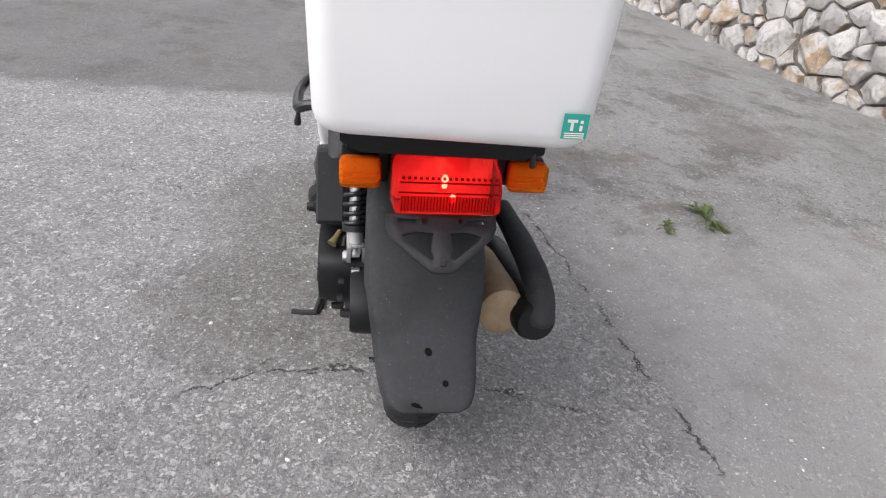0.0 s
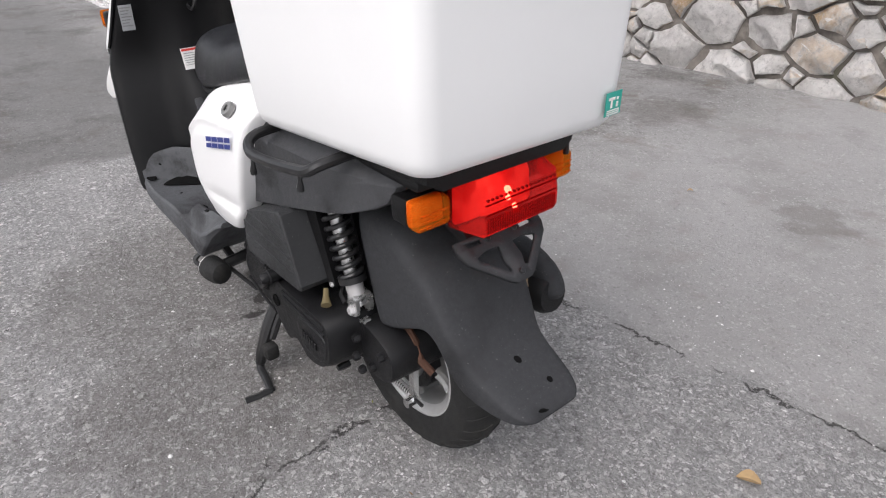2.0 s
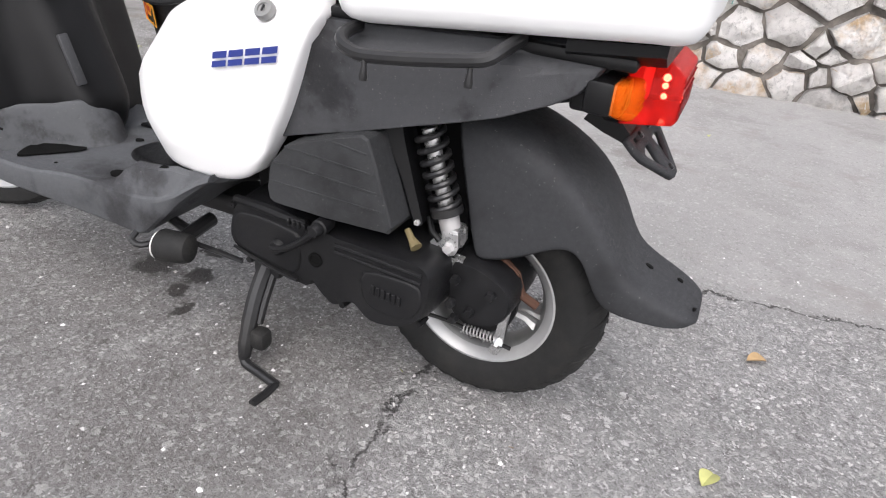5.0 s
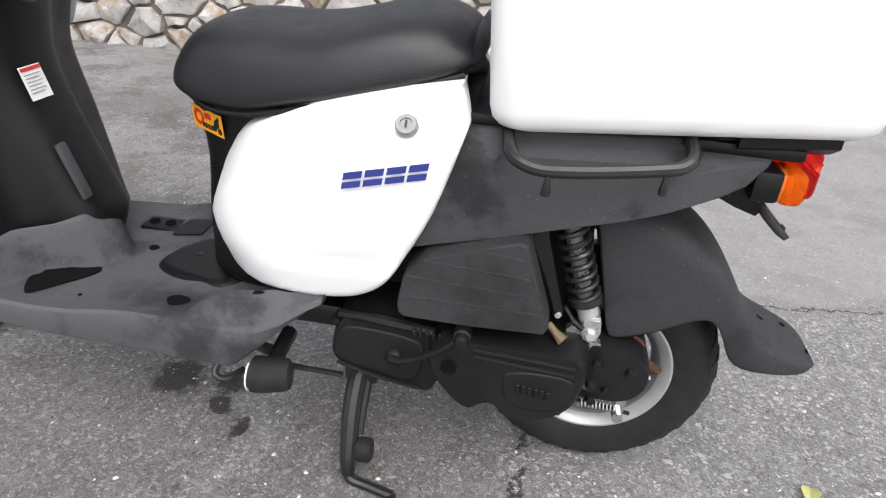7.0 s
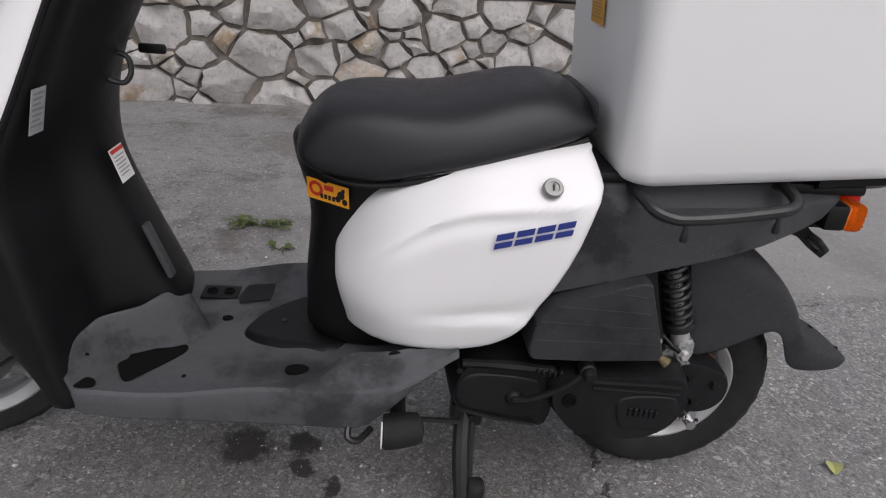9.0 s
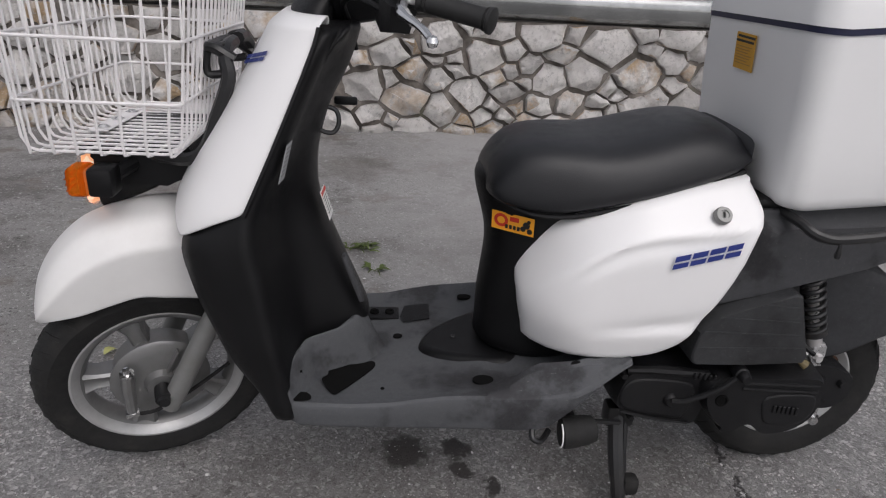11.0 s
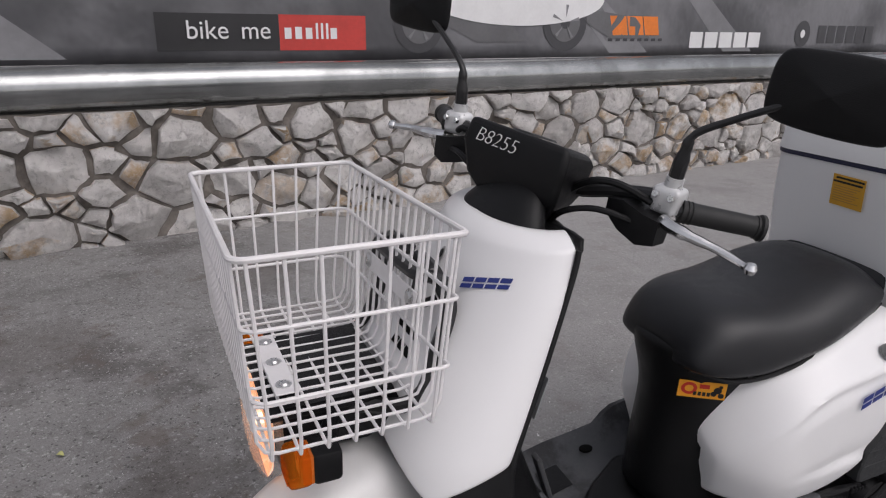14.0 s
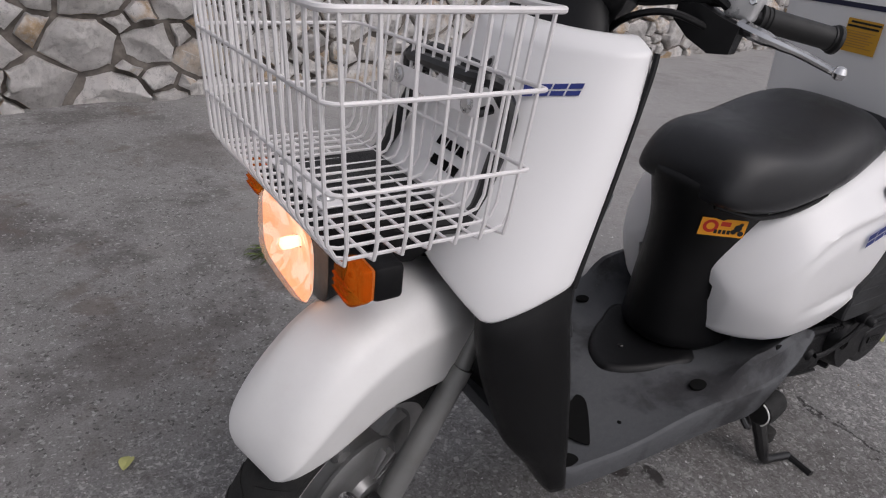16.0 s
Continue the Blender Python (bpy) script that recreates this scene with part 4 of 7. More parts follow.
#          z     xr     xw     xe     ye     xf     yf     xc
SHIELD = [(0.250, 0.985, 1.036, 1.058, 0.212, 1.082, 0.185, 1.050),
          (0.310, 0.935, 1.040, 1.072, 0.210, 1.118, 0.176, 1.045),
          (0.370, 0.916, 1.040, 1.082, 0.210, 1.172, 0.172, 1.040),
          (0.500, 0.972, 1.060, 1.104, 0.204, 1.226, 0.164, 1.030),
          (0.600, 1.012, 1.080, 1.124, 0.196, 1.250, 0.156, 1.090),
          (0.650, 1.022, 1.082, 1.118, 0.184, 1.205, 0.130, 1.120),
          (0.720, 1.018, 1.066, 1.088, 0.168, 1.150, 0.112, 1.110),
          (0.800, 0.996, 1.036, 1.055, 0.152, 1.100, 0.098, 1.090),
          (0.870, 0.958, 1.006, 1.024, 0.138, 1.060, 0.086, 1.070),
          (0.930, 0.940, 0.980, 0.998, 0.122, 1.020, 0.075, 1.030),
          (0.945, 0.935, 0.950, 0.985, 0.105, 1.000, 0.060, 1.010)]
part("leg_shield", loft([shield_ring(z) for z in np.linspace(0.25, 0.945, 24)]), black_plastic, scooter, "black moulded leg shield with knee wells", levels=1, sharp=180)


NOSE_Y = -0.045                      # the nose's middle


def nose_point(z, s):
    """A point of the nose at a height, s running from -1 (right edge) to 1 (left edge)."""
    xe, half, xc, n = lerp_table(NOSE, z)
    ang = abs(s) * math.pi / 2
    y = half * math.sin(ang) ** (2 / n) if s else 0.0
    return Vector((xe + (xc - xe) * max(0.0, math.cos(ang)) ** (2 / n), NOSE_Y + math.copysign(y, s), z))


#        z     xe     half   xc     squareness
NOSE = [(0.60, 1.142, 0.236, 1.280, 2.6), (0.655, 1.121, 0.232, 1.264, 2.5), (0.72, 1.092, 0.220, 1.228, 2.4), (0.80, 1.058, 0.204, 1.176, 2.25), (0.876, 1.026, 0.188, 1.130, 2.1), (0.920, 1.008, 0.174, 1.106, 2.05), (0.945, 1.000, 0.169, 1.092, 2.0)]


def front_cover():
    """The white nose: a bowed shell that ends in a chin above the mudguard."""
    rings, crest = [], []
    steps = np.linspace(-1, 1, 33)
    for q in np.linspace(0, 1, 18):
        ring = []
        for s in steps:
            k = abs(s)
            low = 0.604 + 0.052 * max(0, (k - 0.6) / 0.4) + 0.07 * max(0, (0.58 - k) / 0.58)
            high = 0.926 + 0.016 * k
            ring.append(nose_point(low + (high - low) * q, s))
        rings.append(ring)
    # rounded crest, then the sloping top round the steering head
    for s, p in zip(steps, rings[-1]):
        ang = abs(s) * math.pi / 2
        crest.append(Vector((0.988 + 0.075 * math.cos(ang), NOSE_Y + math.copysign(0.115 * math.sin(ang), s), 0.962)))
    rings.append([a.lerp(b, 0.06) + Vector((0, 0, 0.004)) for a, b in zip(rings[-1], crest)])
    rings.append([a.lerp(b, 0.5) + Vector((0, 0, 0.004)) for a, b in zip(rings[-2], crest)])
    rings.append(crest)
    rings.append([p + Vector((-0.008 if abs(s) < 0.8 else 0, -0.006 * s, -0.02)) for s, p in zip(steps, crest)])
    return part("front_cover", loft(rings, caps=False, closed=False), white_paint, scooter, "glossy white front cover", levels=1, thick=0.005, sharp=180)


front_cover_part = front_cover()
part("cover_seam", tube([(1.000, 0.128, 0.945), (1.010, 0.135, 0.91), (1.055, 0.157, 0.80), (1.09, 0.172, 0.72), (1.119, 0.186, 0.655)], 0.0045, 6, smooth=3), black_plastic, front_cover_part)


def decal(name, outline, material, m, parent, label="", lift=0.0012):
    return part(name, slab(outline), material, parent, label, m=m @ Matrix.Translation((0, 0, lift)))


def block_word(parent, m, width, height, material, slant=0.4):
    """A model mark drawn as four pairs of plain slanted bars."""
    w_ = width / 4.6
    for i in range(4):
        left = -width / 2 + i * (width / 4)
        for lo, hi in ((0.0, 0.40), (0.56, 1.0)):
            part("mark_bar", slab([(left + x * w_ + slant * height * (y - 0.5), height * (y - 0.5)) for x, y in rect(0, lo, 1, hi)], 0.0004), material, parent, m=m @ Matrix.Translation((0, 0, 0.0014)))


# floor
def floorboard():
    """The tray: a hollow middle, a stepped sill with a sloping skirt, and a rear that climbs to the side panels."""
    #          x      middle  sill y  sill z  skirt y skirt z
    table = [(0.440, 0.372, 0.216, 0.404, 0.212, 0.392), (0.460, 0.360, 0.222, 0.394, 0.218, 0.380), (0.500, 0.345, 0.231, 0.366, 0.227, 0.346), (0.540, 0.337, 0.236, 0.346, 0.232, 0.304), (0.580, 0.333, 0.236, 0.338, 0.231, 0.264), (0.605, 0.331, 0.234, 0.335, 0.228, 0.253), (0.630, 0.329, 0.232, 0.333, 0.225, 0.251), (0.700, 0.320, 0.226, 0.329, 0.220, 0.250), (0.740, 0.310, 0.223, 0.327, 0.218, 0.250), (0.780, 0.305, 0.221, 0.324, 0.217, 0.250), (0.840, 0.299, 0.218, 0.314, 0.215, 0.250), (0.880, 0.295, 0.216, 0.306, 0.214, 0.250), (0.950, 0.290, 0.214, 0.302, 0.212, 0.250), (1.040, 0.288, 0.206, 0.300, 0.205, 0.250), (1.075, 0.288, 0.190, 0.296, 0.190, 0.258)]
    rings = []
    for x in [0.44, 0.46, 0.48, 0.5, 0.52, 0.54, 0.56, 0.58, 0.605, 0.63, 0.66, 0.7, 0.74, 0.78, 0.81, 0.84, 0.86, 0.88, 0.915, 0.95, 1.0, 1.04, 1.06, 1.075]:
        mid, ys, zs, yb, zb = lerp_table(table, x)
        k = min(1.0, max(0.0, (0.70 - x) / 0.10))
        climb = 0.058 * k * k * (3 - 2 * k) * min(1.0, max(0.0, (x - 0.42) / 0.10) * 0.6 + 0.4)
        flat = mid + (0.004 if x > 0.66 else 0.0)
        side = [(0.06, mid), (0.125, flat), (0.165, max(flat, mid + 0.3 * climb)), (ys - 0.034, max(flat + 0.45 * (zs - flat), mid + climb)), (ys - 0.020, max(zs - 0.003, mid + 0.92 * climb)), (ys - 0.006, zs + 0.001), (ys - 0.001, zs - 0.003), (ys + 0.001, zs - 0.008), ((ys + yb) / 2 + 0.001, (zs + zb) / 2), (yb, zb + 0.006), (yb - 0.005, zb), (yb - 0.03, zb + 0.002)]
        rings.append([Vector((x, y, z)) for y, z in side] + [Vector((x, -y, z)) for y, z in reversed(side)])
    return part("floorboard", loft(rings), grey_plastic, scooter, "weathered grey-black plastic floorboard", sharp=28)


floor_part = floorboard()
# ramp that rises from the floor to the foot of the shield
def column_foot():
    rows = []
    for v in np.linspace(-0.2, 0.2, 49):
        w_ = abs(v)
        start = 0.890 + 0.130 * min(1.0, w_ / 0.105) ** 1.7 + 0.45 * max(0.0, w_ - 0.105)
        stop = max(start + 0.016, 0.955 + 0.7 * max(0.0, w_ - 0.04) - 1.6 * max(0.0, w_ - 0.04) ** 2)
        high = 0.388 - 0.9 * w_ ** 2
        row = []
        for q in np.linspace(0, 1, 16):
            x = start - 0.016 + q * (stop - start + 0.016)
            rise = min(1.0, q / 0.9)
            row.append(Vector((x, v, 0.2865 + (high - 0.2865) * rise * rise * (3 - 2 * rise))))
        rows.append(row)
    return part("column_foot", loft(rows, caps=False, closed=False), grey_plastic, floor_part, thick=0.01, sharp=180)


column_foot()
# flat dark discs on the floor, with the shade of holes as their colour
for x, y, z, a, b, lean in ((0.702, 0.166, 0.3262, 0.020, 0.013, -3), (0.704, -0.158, 0.3262, 0.016, 0.012, 3), (0.859, -0.030, 0.2985, 0.010, 0.008, 0), (0.891, 0.155, 0.2975, 0.004, 0.004, 0), (1.046, 0.150, 0.334, 0.006, 0.006, 40), (0.541, 0.2115, 0.3865, 0.013, 0.012, -50)):
    part("floor_hole", turned([(0.001, 0.0012), (0.7, 0.0012), (1.0, 0.0006), (1.0, -0.004)], (0, 0, 0), (0, 0, 1), 20), dark_fill, floor_part, m=pose(x, y, z + 0.001, lean) @ Matrix.Diagonal((a, b, 1, 1)))
# thin dark slabs laid on the floor
PATCH_LINE = ring_points([Vector((u, v, 0)) for u, v in ((0.911, 0.064), (0.935, 0.073), (0.962, 0.076), (0.998, 0.065), (0.996, 0.108), (1.007, 0.127), (0.984, 0.170), (0.965, 0.158), (0.910, 0.089))], 4)
part("foot_recess", slab([(p.x, p.y) for p in PATCH_LINE], 0.0015), dark_fill, floor_part, "dark patch on the floorboard", m=pose(0, 0, 0.2972))
part("foot_recess", slab([(p.x, p.y) for p in ring_points([Vector((u, v, 0)) for u, v in ((1.058, 0.178), (1.036, 0.171), (1.022, 0.182), (1.025, 0.194), (1.050, 0.196))], 3)], 0.0015), dark_fill, floor_part, m=pose(0, 0, 0.3015))
part("foot_recess", slab([(0.786, -0.152), (0.788, -0.085), (0.846, -0.078), (0.853, -0.10), (0.842, -0.148)], 0.0015), black_plastic, floor_part, m=pose(0.82, 0, 0.3065, 0, 5, 0) @ Matrix.Translation((-0.82, 0, 0)))
part("bolt_plate", block(0.892, -0.125, 0.2990, 0.075, 0.05, 0.006, 0.002), black_plastic, floor_part)
for dx in (-0.016, 0.018):
    part("floor_bolt", turned([(0.0005, 0.001), (0.005, 0.001), (0.006, 0.004), (0.010, 0.004), (0.011, 0.0)], (0.892 + dx, -0.125, 0.3020), (0, 0, 1), 14), dark_fill, floor_part)
# pointed battery lid before the seat post
lid_line = ring_points([Vector((0.818, 0.02, 0)), Vector((0.79, 0.058, 0)), Vector((0.72, 0.092, 0)), Vector((0.64, 0.108, 0)), Vector((0.6, 0.0, 0)), Vector((0.64, -0.108, 0)), Vector((0.72, -0.085, 0)), Vector((0.79, -0.04, 0))], 5)
lid_o = [(p.x, p.y) for p in lid_line]
part("battery_lid", pillow(lid_o, lambda u, v, k: Vector((u, v, 0.3165 + (0.70 - u) * 0.14 + 0.010 * min(1, max(0, k) / 0.10) ** 0.6)), back=0.003), black_plastic, floor_part, "smooth black battery lid", sharp=40)
part("lid_screw", bolt((0.745, 0.005, 0.3200), (0, 0, 1), 0.006, 0.003), black_steel, floor_part)


# seat post, seat and side panels
def seat_post():
    rings = []
    for z, xf, xb, half in ((0.325, 0.712, 0.44, 0.112), (0.36, 0.702, 0.44, 0.108), (0.42, 0.706, 0.44, 0.104), (0.48, 0.702, 0.44, 0.103), (0.55, 0.694, 0.44, 0.104), (0.60, 0.704, 0.44, 0.106), (0.65, 0.722, 0.44, 0.112), (0.685, 0.728, 0.44, 0.118), (0.70, 0.724, 0.44, 0.118)):
        ring = []
        for a in np.linspace(0, 2 * math.pi, 28, endpoint=False):
            ca, sa = math.cos(a), math.sin(a)
            e = 0.95
            ring.append(Vector(((xf + xb) / 2 + (xf - xb) / 2 * math.copysign(abs(ca) ** e, ca), half * math.copysign(abs(sa) ** e, sa), z)))
        rings.append(ring)
    return part("seat_post", loft(rings), black_plastic, scooter, "black plastic panel under the seat", levels=1, sharp=180)


post = seat_post()
decal("sticker", rect(-0.042, -0.018, 0.042, 0.018), sticker_yellow, frame_of((0.654, 0.076, 0.616), (-0.83, 0.55, 0.0), (0.0, 0.10, 1)), post, "yellow dealer sticker with red and black print", 0.012)
sticker_m = frame_of((0.654, 0.076, 0.616), (-0.83, 0.55, 0.0), (0.0, 0.10, 1)) @ Matrix.Translation((0, 0, 0.0125)) @ Matrix.Scale(0.88, 4)
ring_o = oval(-0.026, 0.002, 0.016, 0.015)
bm = bmesh.new()
loft([[(x, y, 0.001) for x, y in ring_o], [(-0.026 + (x + 0.026) * 0.55, 0.002 + (y - 0.002) * 0.55, 0.001) for x, y in ring_o]], caps=False, bm=bm)
part("print", bm, sticker_red, post, m=sticker_m)
decal("print", rect(-0.006, 0.004, 0.014, 0.014), sticker_red, sticker_m, post, lift=0.0006)
for i in range(4):
    decal("print", rect(-0.016 + i * 0.009, -0.014, -0.010 + i * 0.009, -0.005), ink, sticker_m, post, lift=0.0006)
for cx, cy, r in ((0.024, -0.007, 0.006), (0.039, -0.010, 0.006), (0.031, 0.002, 0.008), (0.036, 0.011, 0.004)):
    decal("print", oval(cx, cy, r, r, 14), ink, sticker_m, post, lift=0.0006)


def seat():
    #         x      top    low    half  crown
    table = [(0.244, 0.770, 0.750, 0.104, 0.9), (0.258, 0.790, 0.744, 0.122, 0.8), (0.290, 0.808, 0.728, 0.134, 0.7), (0.320, 0.812, 0.720, 0.141, 0.7), (0.36, 0.809, 0.709, 0.148, 0.6), (0.40, 0.800, 0.698, 0.154, 0.6), (0.44, 0.789, 0.688, 0.158, 0.55), (0.48, 0.779, 0.678, 0.157, 0.55), (0.52, 0.774, 0.668, 0.154, 0.55), (0.58, 0.774, 0.653, 0.146, 0.6), (0.62, 0.773, 0.652, 0.137, 0.65), (0.66, 0.764, 0.654, 0.127, 0.75), (0.69, 0.741, 0.660, 0.114, 0.85), (0.712, 0.708, 0.668, 0.090, 0.9)]
    rings = []
    for x in [0.244, 0.258, 0.29, 0.32, 0.36, 0.4, 0.44, 0.48, 0.52, 0.55, 0.58, 0.62, 0.66, 0.69, 0.712]:
        top, low, half, _ = lerp_table(table, x)
        side = [(0.0, top), (half * 0.35, top - 0.001), (half * 0.62, top - 0.006), (half * 0.82, top - 0.018), (half * 0.94, top - 0.036 if top - low > 0.07 else top - 0.4 * (top - low)), (half, low + 0.35 * (top - low)), (half + 0.002, low + 0.012), (half - 0.006, low), (half * 0.5, low - 0.004), (0.0, low - 0.004)]
        rings.append([Vector((x, y, z)) for y, z in side] + [Vector((x, -y, z)) for y, z in reversed(side[1:-1])])
    return part("seat", loft(rings), vinyl, scooter, "black vinyl scooter seat", levels=2, sharp=180)


seat_part = seat()
part("seat_rear_pad", pillow([(p.x, p.y) for p in ring_points([Vector((-0.09, 0.742, 0)), Vector((0.09, 0.742, 0)), Vector((0.115, 0.775, 0)), Vector((0.085, 0.794, 0)), Vector((-0.085, 0.794, 0)), Vector((-0.115, 0.775, 0))], 4)], lambda u, v, k: Vector((0.256 - 0.012 * max(0, k) ** 0.5, u, v)), back=0.01), vinyl, seat_part, sharp=180)
part("seat_base", tube([(0.265, 0.120, 0.738), (0.36, 0.142, 0.708), (0.44, 0.152, 0.687), (0.52, 0.146, 0.664), (0.58, 0.136, 0.650), (0.64, 0.120, 0.648), (0.695, 0.08, 0.660)], 0.005, 8, smooth=3), black_plastic, seat_part)

PANEL = [(0.266, 0.733), (0.262, 0.726), (0.248, 0.692), (0.251, 0.668), (0.283, 0.565), (0.319, 0.487), (0.346, 0.440), (0.370, 0.417), (0.402, 0.401), (0.455, 0.391), (0.520, 0.390), (0.614, 0.389), (0.628, 0.416), (0.644, 0.490), (0.647, 0.545), (0.635, 0.586), (0.608, 0.614), (0.576, 0.636), (0.535, 0.655), (0.488, 0.677), (0.437, 0.695), (0.384, 0.710), (0.320, 0.724)]


def panel_place(u, v, k):
    """The bowed face of the side panel with its shoulder crease and lower flute."""
    crease = 0.650 + (0.36 - u) * 0.10 - max(0, u - 0.42) ** 2 * 2.6
    y = 0.215
    fade = 1 - 0.75 * min(1, max(0, (u - 0.50) / 0.12))
    if v > crease:
        y -= (0.9 + 1.0 * max(0.0, u - 0.42)) * (v - crease)
    below = max(0.0, crease - v)
    y -= 0.0075 * fade * math.exp(-((below - 0.012) / 0.016) ** 2)
    if v < 0.46:
        y -= 0.28 * (0.46 - v)
    flute = 0.468 + (0.42 - u) * 0.10
    y -= 0.010 / (1 + ((v - flute) / (0.016 if v > flute else 0.007)) ** 2) * min(1.0, max(0.0, (0.58 - u) / 0.16))
    roll_in = u + 0.27 * max(0.0, 0.49 - v)
    y -= 7.4 * max(0, roll_in - 0.52) ** 2.27 + 0.05 * max(0, u - 0.45)
    if k < 0:
        return Vector((u, y - 0.045, v))
    return Vector((u, y - 0.012 * (1 - min(1, k / 0.05) ** 0.5), v))


def side_panel(mirror=False):
    outline = [(p.x, p.y) for p in ring_points([Vector((u, v, 0)) for u, v in PANEL], 3)]
    # fill with a fine grid inside the rim, so that crease and flute have edges of their own
    bm = bmesh.new()
    c = Vector((0.43, 0.575))
    rows = []
    for scale_, k in [(1.0, -1)] + [(1 - q, q) for q in (0, 0.012, 0.03, 0.06, 0.1, 0.15, 0.2, 0.25, 0.3, 0.35, 0.4, 0.45, 0.5, 0.55, 0.6, 0.66, 0.72, 0.78, 0.85, 0.92)]:
        rows.append([bm.verts.new(panel_place(*(c + (Vector(p) - c) * scale_), k)) for p in outline])
    n = len(outline)
    for a, b in zip(rows, rows[1:]):
        for i in range(n):
            bm.faces.new((a[i], a[(i + 1) % n], b[(i + 1) % n], b[i]))
    for row, k in ((rows[0], -1), (rows[-1], 1)):
        mid = bm.verts.new(panel_place(c.x, c.y, k))
        for i in range(n):
            bm.faces.new((row[i], row[(i + 1) % n], mid))
    if mirror:
        mirrored(bm)
    return part("side_panel", bm, white_paint, scooter, "glossy white side panel with a moulded crease", sharp=60)


left_panel = side_panel()
side_panel(True)
part("panel_core", loft([[Vector((x, 0.13 * s_, z)) for x, z in ((0.27, 0.68), (0.30, 0.56), (0.36, 0.44), (0.55, 0.43), (0.56, 0.56), (0.52, 0.62), (0.45, 0.66))] for s_ in (-1, 1)]), black_plastic, scooter, sharp=30)
block_word(left_panel, frame_of((0.347, 0.2175, 0.618), (-1, -0.03, 0.24), (0.05, -0.05, 1)), 0.122, 0.022, blue_ink)
bm = turned([(0.001, 0.004), (0.008, 0.004), (0.0085, 0.006), (0.0135, 0.006), (0.0155, 0.002), (0.0155, -0.004)], (0.327, 0.1950, 0.683), (0.0, 0.76, 0.66), 24)
lock = part("seat_lock", bm, fork_paint, left_panel, "round steel key lock")
part("key_slot", block(0, 0, 0, 0.0025, 0.002, 0.010, 0), ink, lock, m=pose(0.327, 0.1998, 0.6872, 41, 0, 0))


# tail
def tail_side(mirror):
    outline = [(0.360, 0.478), (0.293, 0.499), (0.203, 0.524), (0.075, 0.564), (-0.035, 0.597), (-0.096, 0.624), (-0.128, 0.644), (-0.148, 0.672), (-0.160, 0.704), (0.0, 0.694), (0.27, 0.678), (0.30, 0.60)]
    pts = []
    for i, a in enumerate(outline):
        b = outline[(i + 1) % len(outline)]
        for t in np.linspace(0, 1, 6, endpoint=False):
            pts.append((a[0] + (b[0] - a[0]) * t, a[1] + (b[1] - a[1]) * t))

    def place(u, v, k):
        ledge = v - (0.655 + (0.2 - u) * 0.06)
        y = 0.182 - 0.16 * max(0, 0.02 - u) - 0.06 * max(0, 0.56 - v) - 0.024 * min(1.0, max(0.0, ledge / 0.012))
        if k < 0:
            return Vector((u, y - 0.06, v))
        return Vector((u, y - 0.008 * (1 - min(1, k / 0.03) ** 0.5), v))

    bm = pillow(pts, place, back=0.5)
    if mirror:
        mirrored(bm)
    return part("tail_cover", bm, tail_plastic, scooter, "sun-bleached black plastic tail cover", sharp=40)


tail_side(False)
tail_side(True)
part("rear_carrier", block(0.03, 0, 0.688, 0.44, 0.30, 0.018, 0.006), black_plastic, scooter, "black carrier plate under the box")
part("tail_core", loft([[Vector((x, s_ * 0.12, z)) for x, z in ((0.30, 0.50), (0.06, 0.57), (-0.12, 0.625), (-0.16, 0.682), (0.27, 0.682))] for s_ in (-1, 1)]), black_plastic, scooter, sharp=30)
# grab bars beside the carrier
for side in (1, -1):
    bm = tube([(0.196, side * 0.150, 0.678), (0.190, side * 0.205, 0.676), (0.180, side * 0.226, 0.668), (0.160, side * 0.234, 0.662), (0.135, side * 0.237, 0.661), (0.07, side * 0.236, 0.668), (0.0, side * 0.231, 0.678), (-0.024, side * 0.226, 0.683), (-0.036, side * 0.210, 0.692), (-0.040, side * 0.150, 0.698)], 0.0092, 10, smooth=4)
    bar = part("grab_bar", bm, black_steel, scooter, "black steel grab bar")
    for x, y, z in ((0.137, 0.240, 0.660), (-0.005, 0.229, 0.676)):
        part("hook_stud", tube([(x, side * y, z), (x, side * (y + 0.002), z - 0.012), (x, side * (y + 0.003), z - 0.024), (x, side * (y + 0.003), z - 0.030)], [0.0042, 0.0036, 0.0062, 0.0055], 8), black_steel, bar)

